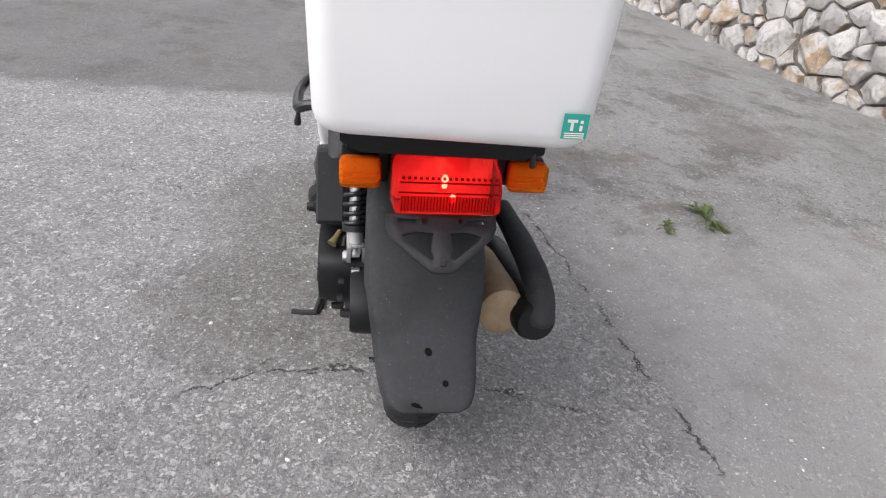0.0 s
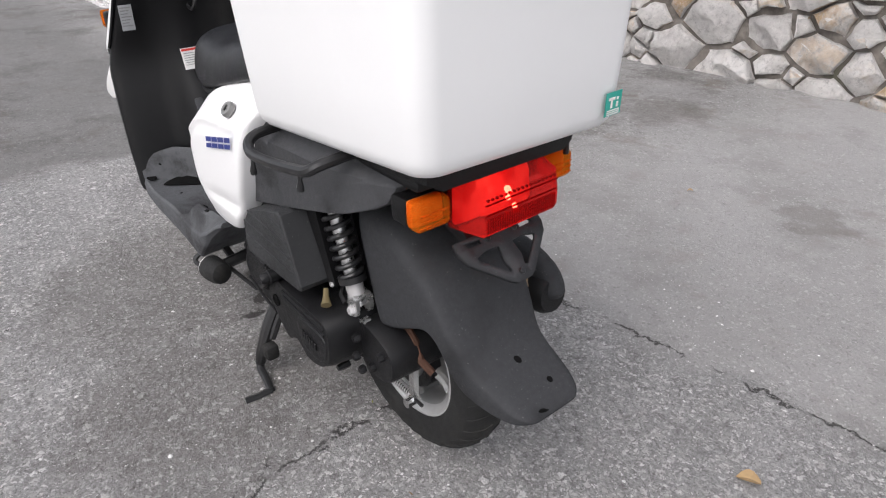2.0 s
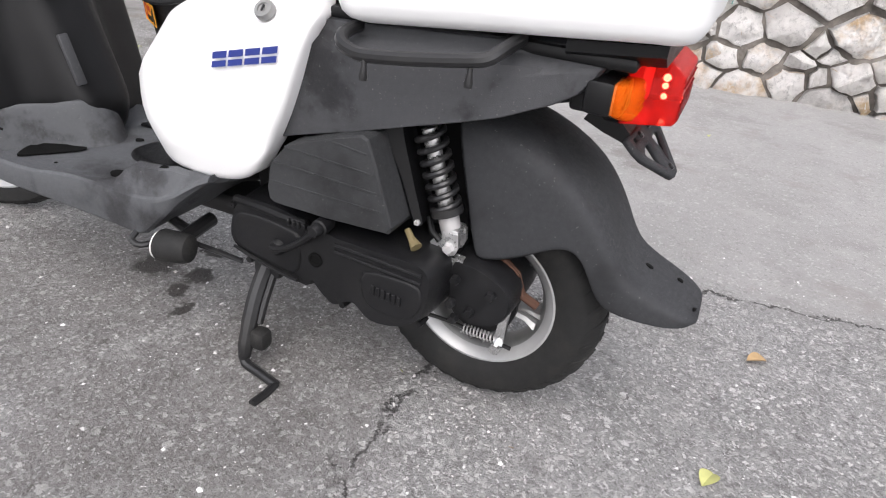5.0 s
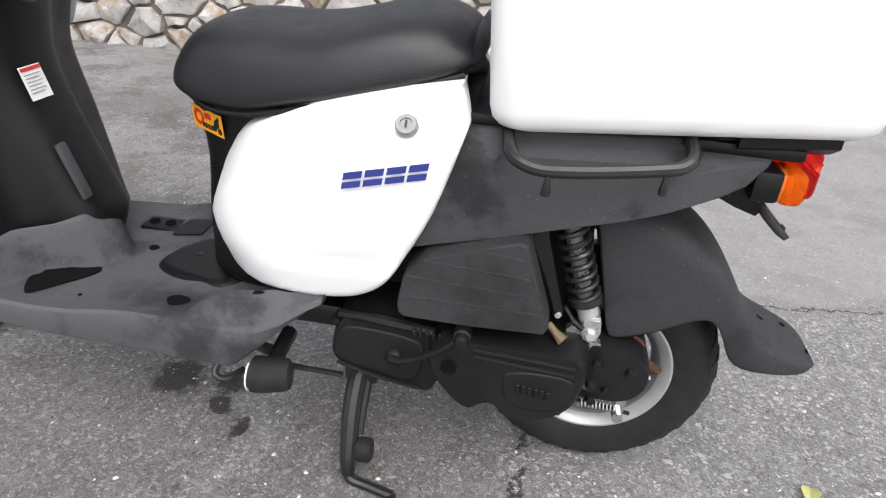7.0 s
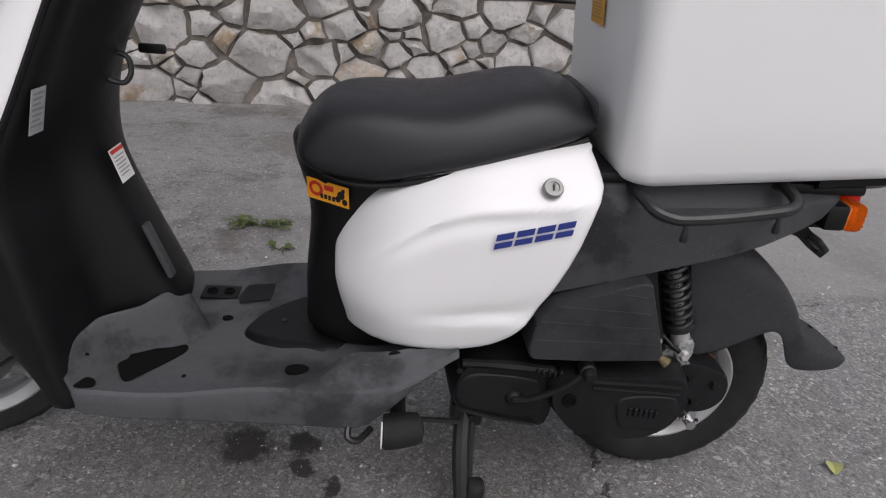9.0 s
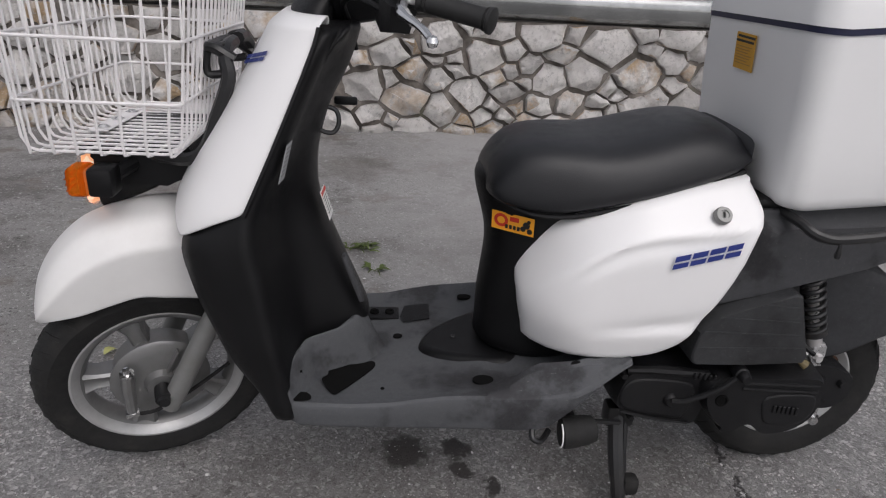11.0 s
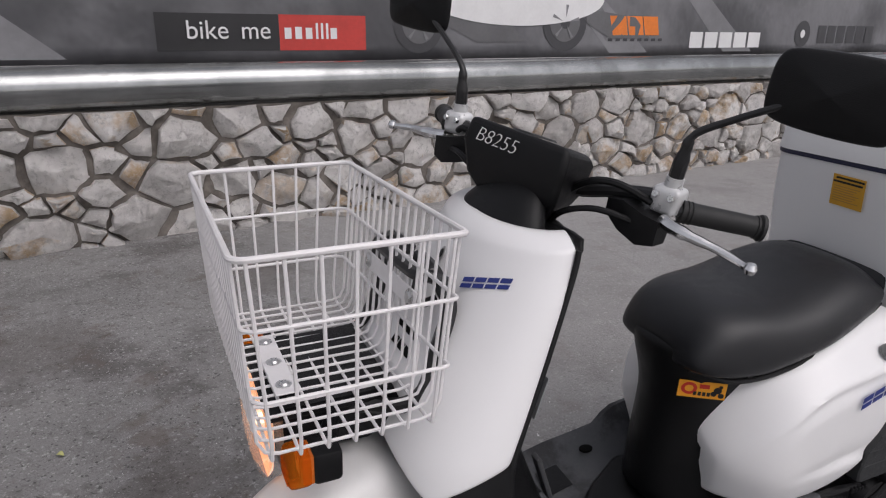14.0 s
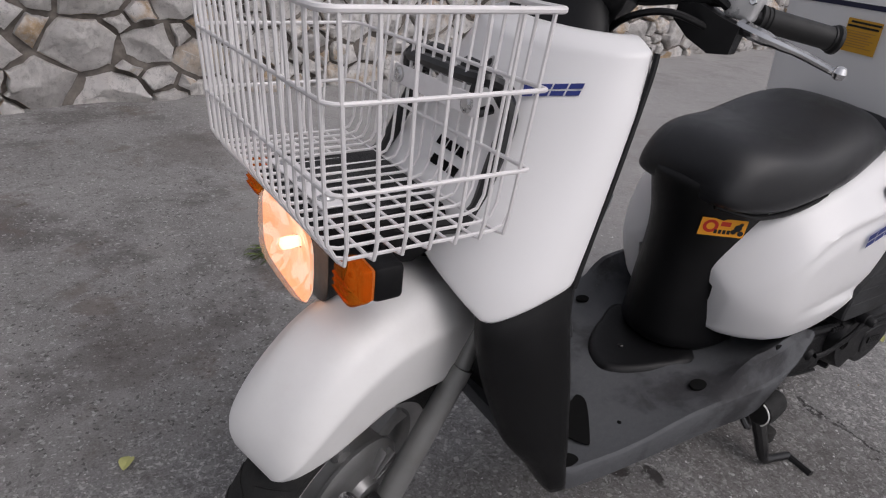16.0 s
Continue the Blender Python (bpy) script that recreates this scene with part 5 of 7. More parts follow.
# cargo box
def cargo_box():
    def ring(z, x0, x1, half, r):
        pts = []
        for cx, cy, a0 in ((x1 - r, half - r, 0), (x0 + r, half - r, 90), (x0 + r, -half + r, 180), (x1 - r, -half + r, 270)):
            for a in np.linspace(a0, a0 + 90, 7):
                pts.append(Vector((cx + r * math.cos(radians(a)), cy + r * math.sin(radians(a)), z + (0.10 - cx) * BOX_RISE + cy * 0.03)))
        return pts

    rows = [(0.688, -0.225, 0.185, 0.158, 0.03), (0.690, -0.240, 0.203, 0.175, 0.035), (0.694, -0.249, 0.213, 0.185, 0.037), (0.703, -0.256, 0.220, 0.192, 0.038), (0.718, -0.259, 0.224, 0.196, 0.038), (0.80, -0.263, 0.231, 0.200, 0.038), (0.90, -0.267, 0.240, 0.204, 0.038), (0.988, -0.270, 0.247, 0.205, 0.045), (0.990, -0.260, 0.238, 0.196, 0.04)]
    box = part("cargo_box", loft([ring(*r) for r in rows]), box_plastic, scooter, "white moulded plastic delivery box", sharp=40)
    seam = [(0.986, -0.2725, 0.2495, 0.2075, 0.046), (0.997, -0.2725, 0.2495, 0.2075, 0.046)]
    part("seal", loft([ring(*r) for r in seam]), navy_line, box, "navy rubber seal")
    lid = [(0.996, -0.274, 0.251, 0.209, 0.046), (1.046, -0.271, 0.248, 0.206, 0.048), (1.060, -0.266, 0.243, 0.201, 0.05), (1.070, -0.255, 0.232, 0.190, 0.05), (1.076, -0.230, 0.207, 0.165, 0.05), (1.082, -0.1, 0.08, 0.05, 0.04)]
    part("lid", loft([ring(*r) for r in lid]), box_plastic, box, "white plastic box lid", sharp=40)
    return box


BOX_RISE = 0.095
box = cargo_box()
teal_m = frame_of((-0.2645, -0.160, 0.7575), (0, -1, 0), (-0.03, 0, 1))
decal("sticker", rect(-0.018, -0.018, 0.018, 0.018), teal, teal_m, box, "small teal square sticker")
decal("print", rect(-0.012, 0.006, 0.002, 0.010), paper, teal_m, box, lift=0.0022)
decal("print", rect(-0.007, -0.006, -0.003, 0.008), paper, teal_m, box, lift=0.0022)
decal("print", rect(0.006, -0.006, 0.010, 0.002), paper, teal_m, box, lift=0.0022)
decal("print", rect(0.006, 0.005, 0.010, 0.009), paper, teal_m, box, lift=0.0022)
for i in range(3):
    decal("print", rect(-0.014, -0.0165 + i * 0.003, 0.014, -0.015 + i * 0.003), paper, teal_m, box, lift=0.0022)
ochre_m = frame_of((0.2455, -0.010, 0.924), (0, 1, 0), (0.09, 0, 1))
decal("label", rect(-0.035, -0.032, 0.035, 0.032), sticker_ochre, ochre_m, box, "ochre warning label with black lines")
decal("print", rect(-0.028, 0.024, 0.033, 0.028), ink, ochre_m, box, lift=0.0022)
decal("print", rect(-0.033, 0.016, 0.030, 0.020), ink, ochre_m, box, lift=0.0022)
for i in range(7):
    decal("print", rect(-0.030, 0.008 - i * 0.005, 0.026 - 0.006 * (i % 3), 0.0095 - i * 0.005), plain("faint print", (0.4, 0.22, 0.05), 0.6) if i == 0 else bpy.data.materials["faint print"], ochre_m, box, lift=0.0022)
part("speck", bolt((0.11, 0.2005, 0.862), (0, 1, 0), 0.002, 0.001), ink, box)

# tail lamp
lamp_ring = lambda x, top, low, half, cut: [Vector((x, y, z)) for y, z in ((-half, low + 0.006), (-half + 0.006, low), (half - 0.006, low), (half, low + 0.006), (half, top - 0.030), (half * cut, top), (-half * cut, top), (-half, top - 0.030))]
lamp_body = part("tail_lamp", loft([lamp_ring(-0.150, 0.700, 0.594, 0.080, 0.72), lamp_ring(-0.172, 0.702, 0.594, 0.081, 0.72)]), black_plastic, scooter, "black tail lamp housing", sharp=30)
part("reflector", loft([lamp_ring(-0.173, 0.692, 0.598, 0.074, 0.70), lamp_ring(-0.188, 0.682, 0.606, 0.066, 0.70)]), red_core, lamp_body, "lit red reflector", sharp=30)
lens_part = part("lens", loft([lamp_ring(-0.171, 0.703, 0.594, 0.082, 0.74), lamp_ring(-0.205, 0.697, 0.599, 0.081, 0.74), lamp_ring(-0.240, 0.672, 0.604, 0.079, 0.92), lamp_ring(-0.244, 0.668, 0.608, 0.075, 0.92)]), red_lens, lamp_body, "lit red tail lamp lens", sharp=30)
for i in range(11):
    part("lens_rib", block(-0.2435, 0.0, 0.611 + i * 0.0022, 0.003, 0.140, 0.0011, 0.0, 1), red_lens, lens_part)
for i in range(30):
    part("lens_rib", block(-0.2436, -0.068 + i * 0.0047, 0.622, 0.004, 0.0012, 0.024, 0), lens_shade, lens_part)
for z_ in (0.640, 0.656):
    part("lens_rib", block(-0.2440, 0.0, z_, 0.004, 0.146, 0.0016, 0.0006, 1), lens_shade, lens_part)
for i in range(17):
    part("lens_rib", block(-0.2425, -0.067 + i * 0.0084, 0.6625, 0.004, 0.0040, 0.0032, 0), lens_shade, lens_part)
for y, z, r in ((0.004, 0.650, 0.0055), (0.004, 0.639, 0.0045), (-0.010, 0.621, 0.0045)):
    part("bulb", turned([(0.0005, -r), (r * 0.7, -r * 0.7), (r, 0), (r * 0.7, r * 0.7), (0.0005, r)], (-0.214, y, z), (1, 0, 0), 14), lamp_hot, lamp_body, "lit bulb")


def indicator(at, size, out, rise=0.0, m=None, parent=scooter, stem_to=None):
    """An amber turn signal on its black stalk."""
    sx, sy, sz = size
    house = part("indicator", block(at[0] + out[0] * -0.5 * sx, at[1], at[2], sx * 0.9, sy * 0.98, sz * 0.98, 0.007), black_plastic, parent, "black turn signal housing", m=m)
    part("reflector", block(at[0] + out[0] * 0.05 * sx, at[1], at[2], sx * 0.45, sy * 0.9, sz * 0.9, 0.006), amber_core, house, m=m)
    glass = part("lens", block(at[0] + out[0] * 0.3 * sx, at[1], at[2], sx * 0.75, sy, sz, 0.009, 3), amber_lens, house, "amber lens", m=m)
    for i in range(3):
        part("lens_rib", block(at[0] + out[0] * 0.67 * sx, at[1], at[2] - sz * 0.28 + i * sz * 0.2, 0.004, sy * 0.85, 0.0025, 0.0008, 1), amber_lens, glass, m=m)
    if stem_to:
        part("stalk", tube([(at[0] - out[0] * sx * 0.5, at[1], at[2]), stem_to], 0.013, 10), black_plastic, house, m=m)
    return house


for side in (1, -1):
    indicator((-0.172, side * 0.128, 0.644), (0.042, 0.062, 0.046), (-1, 0, 0), stem_to=(-0.13, side * 0.09, 0.652))
    part("tail_bracket", block(-0.135, side * 0.108, 0.640, 0.05, 0.05, 0.05, 0.006), black_plastic, scooter)
part("box_strap_hook", tube([(-0.20, -0.118, 0.706), (-0.215, -0.122, 0.70), (-0.212, -0.126, 0.672)], 0.005, 8), black_steel, scooter)
part("box_strap_hook", tube([(-0.190, 0.098, 0.702), (-0.198, 0.101, 0.694), (-0.195, 0.104, 0.682)], 0.0028, 8), black_steel, scooter)
part("deck_lip", loft([[Vector((x, y, z)) for y, z in ((-0.125, 0.690 + h), (-0.11, 0.678 + h), (0.13, 0.682 + h), (0.158, 0.698 + h), (0.158, 0.712 + h), (-0.128, 0.704 + h))] for x, h in ((-0.10, -0.004), (-0.222, 0.008))]), black_plastic, scooter, sharp=30)

# number plate bracket, empty
m_plate = frame_of((-0.200, 0.0, 0.556), (0, -1, 0), (1.1, 0, 1))


def plate_bracket():
    """A flat plate that tapers to a blunt foot, with two windows and two slots cut through."""
    outer = [(-0.086, 0.022), (-0.087, 0.002), (-0.081, -0.014), (-0.066, -0.028), (-0.024, -0.066), (-0.014, -0.072), (0.014, -0.072), (0.024, -0.066), (0.066, -0.028), (0.081, -0.014), (0.087, 0.002), (0.086, 0.022)]
    window = [(0.013, -0.008), (0.040, -0.006), (0.062, -0.012), (0.060, -0.018), (0.019, -0.053), (0.012, -0.050), (0.017, -0.034)]
    slot = [(0.040, 0.006), (0.066, 0.007), (0.070, 0.011), (0.066, 0.015), (0.040, 0.014)]
    bm = bmesh.new()
    for line in (outer, window, [(-u, v) for u, v in reversed(window)], slot, [(-u, v) for u, v in reversed(slot)]):
        vs = [bm.verts.new((u, v, 0.009)) for u, v in line]
        for i, v in enumerate(vs):
            bm.edges.new((v, vs[(i + 1) % len(vs)]))
    bmesh.ops.triangle_fill(bm, use_beauty=True, use_dissolve=False, edges=list(bm.edges))
    return part("plate_bracket", bm, fender_plastic, scooter, "empty black plate bracket with two windows", m=m_plate, thick=0.009)


bracket = plate_bracket()
part("plate_stay", loft([[Vector((x, y, z)) for x, z in ((-0.13, 0.605), (-0.165, 0.600), (-0.190, 0.575), (-0.182, 0.562), (-0.15, 0.572), (-0.12, 0.585))] for y in (-0.060, 0.060)]), black_plastic, bracket, "black bracket stay under the tail lamp", sharp=30)
for x, y in ((-0.028, 0.010), (0.028, 0.010), (0.0, -0.058)):
    part("bracket_bolt", bolt((x, y, 0.009), (0, 0, 1), 0.006, 0.004), black_steel, bracket, m=m_plate)


# rear mudguard and flap
def rear_mudguard():
    """One moulding: deep cheeks in front, a shoulder over the wheel, and a shallow flap behind."""
    #           crown x  crown z  rim x   rim z  half  shoulder
    table = [(0.060, 0.578, 0.000, 0.336, 0.100, 0.36), (0.010, 0.578, -0.024, 0.341, 0.101, 0.34), (-0.030, 0.568, -0.050, 0.352, 0.102, 0.32), (-0.068, 0.552, -0.082, 0.369, 0.103, 0.32), (-0.110, 0.529, -0.108, 0.386, 0.103, 0.34), (-0.146, 0.500, -0.130, 0.398, 0.103, 0.36), (-0.174, 0.466, -0.147, 0.401, 0.101, 0.45), (-0.196, 0.432, -0.166, 0.390, 0.098, 0.50), (-0.212, 0.404, -0.183, 0.356, 0.093, 0.50), (-0.228, 0.380, -0.198, 0.322, 0.088, 0.45), (-0.246, 0.366, -0.222, 0.305, 0.085, 0.45), (-0.272, 0.353, -0.258, 0.302, 0.082, 0.45), (-0.300, 0.341, -0.292, 0.302, 0.078, 0.48), (-0.324, 0.330, -0.318, 0.303, 0.072, 0.50), (-0.342, 0.320, -0.334, 0.306, 0.062, 0.55), (-0.351, 0.313, -0.343, 0.307, 0.048, 0.6)]
    rings = []
    for cx, cz, ex, ez, half, fall in table:
        ring = []
        for s in np.linspace(-1, 1, 23):
            k = abs(s)
            if k < 0.5:
                y, drop = half * 0.95 * (k / 0.5), 0.10 * (k / 0.5) ** 2.5
            elif k < 0.68:
                q = (k - 0.5) / 0.18
                y, drop = half * (0.95 + 0.05 * math.sin(q * math.pi / 2)), 0.10 + (fall - 0.10) * q
            else:
                y, drop = half, fall + (1 - fall) * (k - 0.68) / 0.32
            ring.append(Vector((cx + (ex - cx) * drop, 0.011 + math.copysign(y, s), cz + (ez - cz) * drop)))
        rings.append(ring)
    guard = part("rear_mudguard", loft(rings, caps=False, closed=False), fender_plastic, scooter, "matt dark grey rear mudguard with a flap", levels=1, thick=0.004, sharp=180)
    for x, y, z, a, b, turn in ((-0.258, 0.010, 0.3595, 0.0085, 0.0065, 20), (-0.309, -0.014, 0.3370, 0.006, 0.005, 0), (-0.268, 0.050, 0.3485, 0.005, 0.004, 0), (-0.290, 0.049, 0.3395, 0.011, 0.0028, 65), (-0.341, 0.030, 0.3195, 0.012, 0.003, 80)):
        part("flap_hole", turned([(0.001, 0.0016), (0.8, 0.0016), (1.0, 0.0), (1.0, -0.004)], (0, 0, 0), (0, 0, 1), 14), dark_fill, guard, m=pose(x, y, z, 0, -24, turn) @ Matrix.Diagonal((a, b, 1, 1)))
    return guard


rear_mudguard()

# engine, transmission and suspension
def casing(name, outline, y0, depth, material, label="", smooth=3, edge=0.06, parent=scooter):
    pts = [(p.x, p.y) for p in ring_points([Vector((u, v, 0)) for u, v in outline], smooth)]
    bm = pillow(pts, lambda u, v, k: Vector((u, y0 + (depth * min(1.0, k / edge) ** 0.5 if k >= 0 else 0.0) - (0.06 if k < 0 else 0.0), v)), back=0.5)
    return part(name, bm, material, parent, label, sharp=45)


crank = casing("engine_case", [(0.437, 0.328), (0.445, 0.282), (0.427, 0.256), (0.367, 0.238), (0.302, 0.226), (0.260, 0.226), (0.250, 0.300), (0.262, 0.352), (0.375, 0.364), (0.420, 0.356)], 0.09, 0.085, engine_paint, "grimy black engine casing", edge=0.08)
casing("fan_cover", [(0.430, 0.318), (0.434, 0.286), (0.418, 0.266), (0.360, 0.252), (0.300, 0.244), (0.285, 0.290), (0.295, 0.328), (0.400, 0.338)], 0.172, 0.007, engine_paint, parent=crank)
part("case_ledge", tube([(0.425, 0.168, 0.352), (0.36, 0.176, 0.356), (0.27, 0.182, 0.352)], [0.008, 0.010, 0.008], 8, smooth=3), engine_paint, crank)
part("case_rib", tube([(0.428, 0.178, 0.262), (0.36, 0.182, 0.247), (0.29, 0.184, 0.238)], 0.0035, 6, smooth=3), engine_paint, crank)
part("case_boss", turned([(0.0005, 0.012), (0.010, 0.012), (0.014, 0.008), (0.016, 0.0)], (0.332, 0.176, 0.290), (0, 1, 0), 16), engine_paint, crank)
cvt = casing("transmission_cover", [(0.282, 0.331), (0.277, 0.289), (0.252, 0.252), (0.226, 0.228), (0.208, 0.222), (0.186, 0.236), (0.166, 0.238), (0.133, 0.214), (0.077, 0.222), (0.036, 0.254), (0.024, 0.298), (0.025, 0.338), (0.047, 0.358), (0.117, 0.360), (0.201, 0.362), (0.228, 0.366), (0.262, 0.360)], 0.10, 0.100, engine_paint, "dull black transmission cover", edge=0.07)
casing("cover_boss", [(0.152, 0.312), (0.150, 0.262), (0.130, 0.246), (0.075, 0.246), (0.050, 0.268), (0.046, 0.300), (0.066, 0.318)], 0.197, 0.006, engine_paint, parent=cvt)
for z0, z1 in ((0.344, 0.342), (0.332, 0.328)):
    part("cover_rib", tube([(0.205, 0.200, z0), (0.13, 0.2015, z1), (0.05, 0.200, z1 - 0.006)], 0.0035, 6, smooth=3), engine_paint, cvt)
for i in range(6):
    part("cast_block", block(0.131 - i * 0.0095, 0.2045, 0.286 - i * 0.0012, 0.0065, 0.004, 0.017, 0.001, 1), engine_paint, cvt)
part("cover_hole", turned([(0.0005, 0.002), (0.008, 0.002), (0.010, 0.005), (0.013, 0.004), (0.013, -0.01)], (0.241, 0.199, 0.304), (0, 1, 0), 16), dark_fill, cvt)
gear = casing("gear_case", [(0.03, 0.335), (0.028, 0.265), (-0.005, 0.232), (-0.05, 0.235), (-0.078, 0.266), (-0.074, 0.312), (-0.03, 0.338), (0.01, 0.345)], 0.06, 0.078, engine_paint, "black final drive casing")
for x, y, z in ((0.012, 0.150, 0.318), (0.015, 0.152, 0.275), (-0.013, 0.136, 0.258), (-0.045, 0.136, 0.300), (0.010, 0.145, 0.242)):
    part("case_bolt", bolt((x, y, z), (0, 1, 0), 0.009, 0.012), engine_paint, gear)
for x, z in ((0.285, 0.345), (0.292, 0.235), (0.205, 0.212), (0.06, 0.226), (0.40, 0.240), (0.43, 0.340)):
    part("case_bolt", bolt((x, 0.150, z), (0, 1, 0), 0.008, 0.026), engine_paint, cvt)
part("kick_shaft", turned([(0.0005, 0.046), (0.008, 0.046), (0.011, 0.040), (0.011, 0.030), (0.014, 0.028), (0.014, 0.010), (0.011, 0.008), (0.013, 0.0)], (0.224, 0.188, 0.374), (0, 1, 0), 14), engine_paint, cvt)
part("kick_lever", tube([(0.232, 0.214, 0.366), (0.255, 0.212, 0.342), (0.285, 0.205, 0.318), (0.315, 0.198, 0.300), (0.335, 0.192, 0.296)], 0.006, 8, smooth=3), engine_paint, cvt, "black kick start lever")
for i in range(7):
    part("cast_block", block(0.300 - i * 0.010, 0.188, 0.352 - i * 0.0004, 0.006, 0.012, 0.012, 0.002, 1), engine_paint, crank)
# air box with louvre lines
def air_box():
    o = [(0.324, 0.396), (0.327, 0.412), (0.320, 0.457), (0.287, 0.495), (0.208, 0.524), (0.158, 0.539), (0.146, 0.535), (0.122, 0.466), (0.101, 0.406), (0.107, 0.394), (0.217, 0.389), (0.316, 0.390)]
    front, back = [(u, 0.205, v) for u, v in o], [(0.215 + (u - 0.215) * 1.03, 0.05, 0.46 + (v - 0.46) * 1.03) for u, v in o]
    rim = [(0.215 + (u - 0.215) * 0.975, 0.2085, 0.46 + (v - 0.46) * 0.965) for u, v in o]
    ob = part("air_box", loft([[Vector(p) for p in row] for row in (back, front, rim)]), airbox_plastic, scooter, "ribbed dull black air filter box", sharp=30)
    for a, b in (((0.314, 0.463), (0.129, 0.456)), ((0.319, 0.429), (0.118, 0.428)), ((0.290, 0.492), (0.137, 0.484)), ((0.212, 0.520), (0.147, 0.513))):
        part("rib", tube([(a[0], 0.2085, a[1]), (b[0], 0.2085, b[1])], 0.0016, 6), airbox_plastic, ob)
    return ob


air_box()
part("filter_strut", loft([[Vector((x + dx, y, z)) for dx, y in ((-w_, 0.150), (w_ * 0.2, 0.156), (w_, 0.150), (w_, 0.12), (-w_, 0.12))] for x, z, w_ in ((0.146, 0.545, 0.024), (0.136, 0.52, 0.020), (0.108, 0.455, 0.012), (0.088, 0.400, 0.010), (0.085, 0.394, 0.006))]), black_plastic, scooter, "black plastic strut", sharp=30)
part("strut_bolt", bolt((0.086, 0.150, 0.398), (0, 1, 0), 0.006, 0.006), pale_steel, scooter)
part("inner_frame", loft([[Vector((x, s_ * 0.07, z)) for x, z in ((0.45, 0.32), (0.10, 0.30), (0.03, 0.36), (0.05, 0.54), (0.30, 0.56), (0.46, 0.44))] for s_ in (-1, 1)]), black_plastic, scooter, sharp=30)
# shock absorber
top, foot = Vector((0.088, 0.130, 0.545)), Vector((0.031, 0.130, 0.372))
along = (foot - top).normalized()
shock = part("shock_absorber", tube([top, top + along * 0.10, top + along * 0.102, foot], [0.0125, 0.0125, 0.0125, 0.013], 14), alloy, scooter, "shock absorber with black coil spring")
side_v = along.orthogonal().normalized()
side_w = along.cross(side_v)
coil = [top + along * (0.004 + 0.122 * t / 72) + 0.0215 * (math.cos(t * 2 * math.pi / 11) * side_v + math.sin(t * 2 * math.pi / 11) * side_w) for t in range(73)]
part("coil_spring", tube(coil, 0.0050, 8), black_steel, shock, "black coil spring")
part("spring_cup", tube([top + along * 0.124, top + along * 0.130, top + along * 0.136, top + along * 0.137], [0.026, 0.026, 0.026, 0.02], 20), black_steel, shock)
part("shock_sleeve", tube([top + along * 0.134, foot - along * 0.016], 0.0165, 16), pale_steel, shock, "pale alloy sleeve")
for y in (0.112, 0.142):
    part("shock_fork", loft([[Vector((0.031 + a, y + dy, 0.366 + b)) for a, b in ((-0.013, 0.026), (0.013, 0.026), (0.015, 0.004), (0.010, -0.010), (0.0, -0.015), (-0.010, -0.010), (-0.015, 0.004))] for dy in (-0.004, 0.004)]), alloy, shock, sharp=30)
part("shock_yoke", block(0.033, 0.127, 0.392, 0.028, 0.036, 0.012, 0.004), alloy, shock, m=None)
part("shock_bolt", bolt((0.031, 0.146, 0.366), (0, 1, 0), 0.010, 0.008), pale_steel, shock)
part("shock_mount", loft([[Vector((a, y, b)) for a, b in ((0.068, 0.362), (0.060, 0.372), (0.045, 0.366), (0.040, 0.340), (0.012, 0.345), (0.006, 0.336), (0.020, 0.318), (0.036, 0.312))] for y in (0.120, 0.136)]), alloy, scooter, "cast alloy shock mount", sharp=30)
part("drain_cap", tube([(0.098, 0.160, 0.385), (0.086, 0.168, 0.376), (0.073, 0.176, 0.368)], [0.005, 0.006, 0.010], 10), plain("yellowed rubber cap", (0.16, 0.125, 0.06), 0.65), scooter, "yellowed rubber drain cap")
part("hose", tube([(0.075, 0.13, 0.40), (0.06, 0.15, 0.388), (0.045, 0.152, 0.378)], 0.005, 8), black_plastic, scooter)
# rear brake
brake = part("brake_lever", loft([[Vector((x, y, z)) for x, z in ((-0.066, 0.262), (-0.054, 0.262), (-0.044, 0.170), (-0.056, 0.164), (-0.062, 0.170))] for y in (0.074, 0.086)]), chrome, scooter, "bright steel brake lever", sharp=30)
part("brake_nut", tube([(-0.052, 0.068, 0.167), (-0.052, 0.098, 0.167)], 0.010, 10), chrome, brake)
part("brake_spring", tube([Vector((-0.046 + 0.0009 * t, 0.080 + 0.008 * math.cos(t * 0.9), 0.178 + 0.008 * math.sin(t * 0.9))) for t in range(70)], 0.0016, 5), pale_steel, brake)
part("brake_cable", tube([(-0.075, 0.076, 0.164), (-0.01, 0.08, 0.176), (0.06, 0.09, 0.19), (0.18, 0.11, 0.20)], 0.004, 6, smooth=4), black_steel, brake)
part("brake_plate", turned([(0.01, 0.05), (0.06, 0.052), (0.066, 0.044), (0.066, 0.02)], (0, 0, 0.222), (0, 1, 0), 28), engine_paint, scooter, "dark brake back plate")
part("rusty_arm", tube([(-0.035, 0.075, 0.335), (-0.065, 0.078, 0.315), (-0.078, 0.078, 0.28), (-0.105, 0.07, 0.262)], 0.008, 8), rust, scooter, "rusty steel bracket")
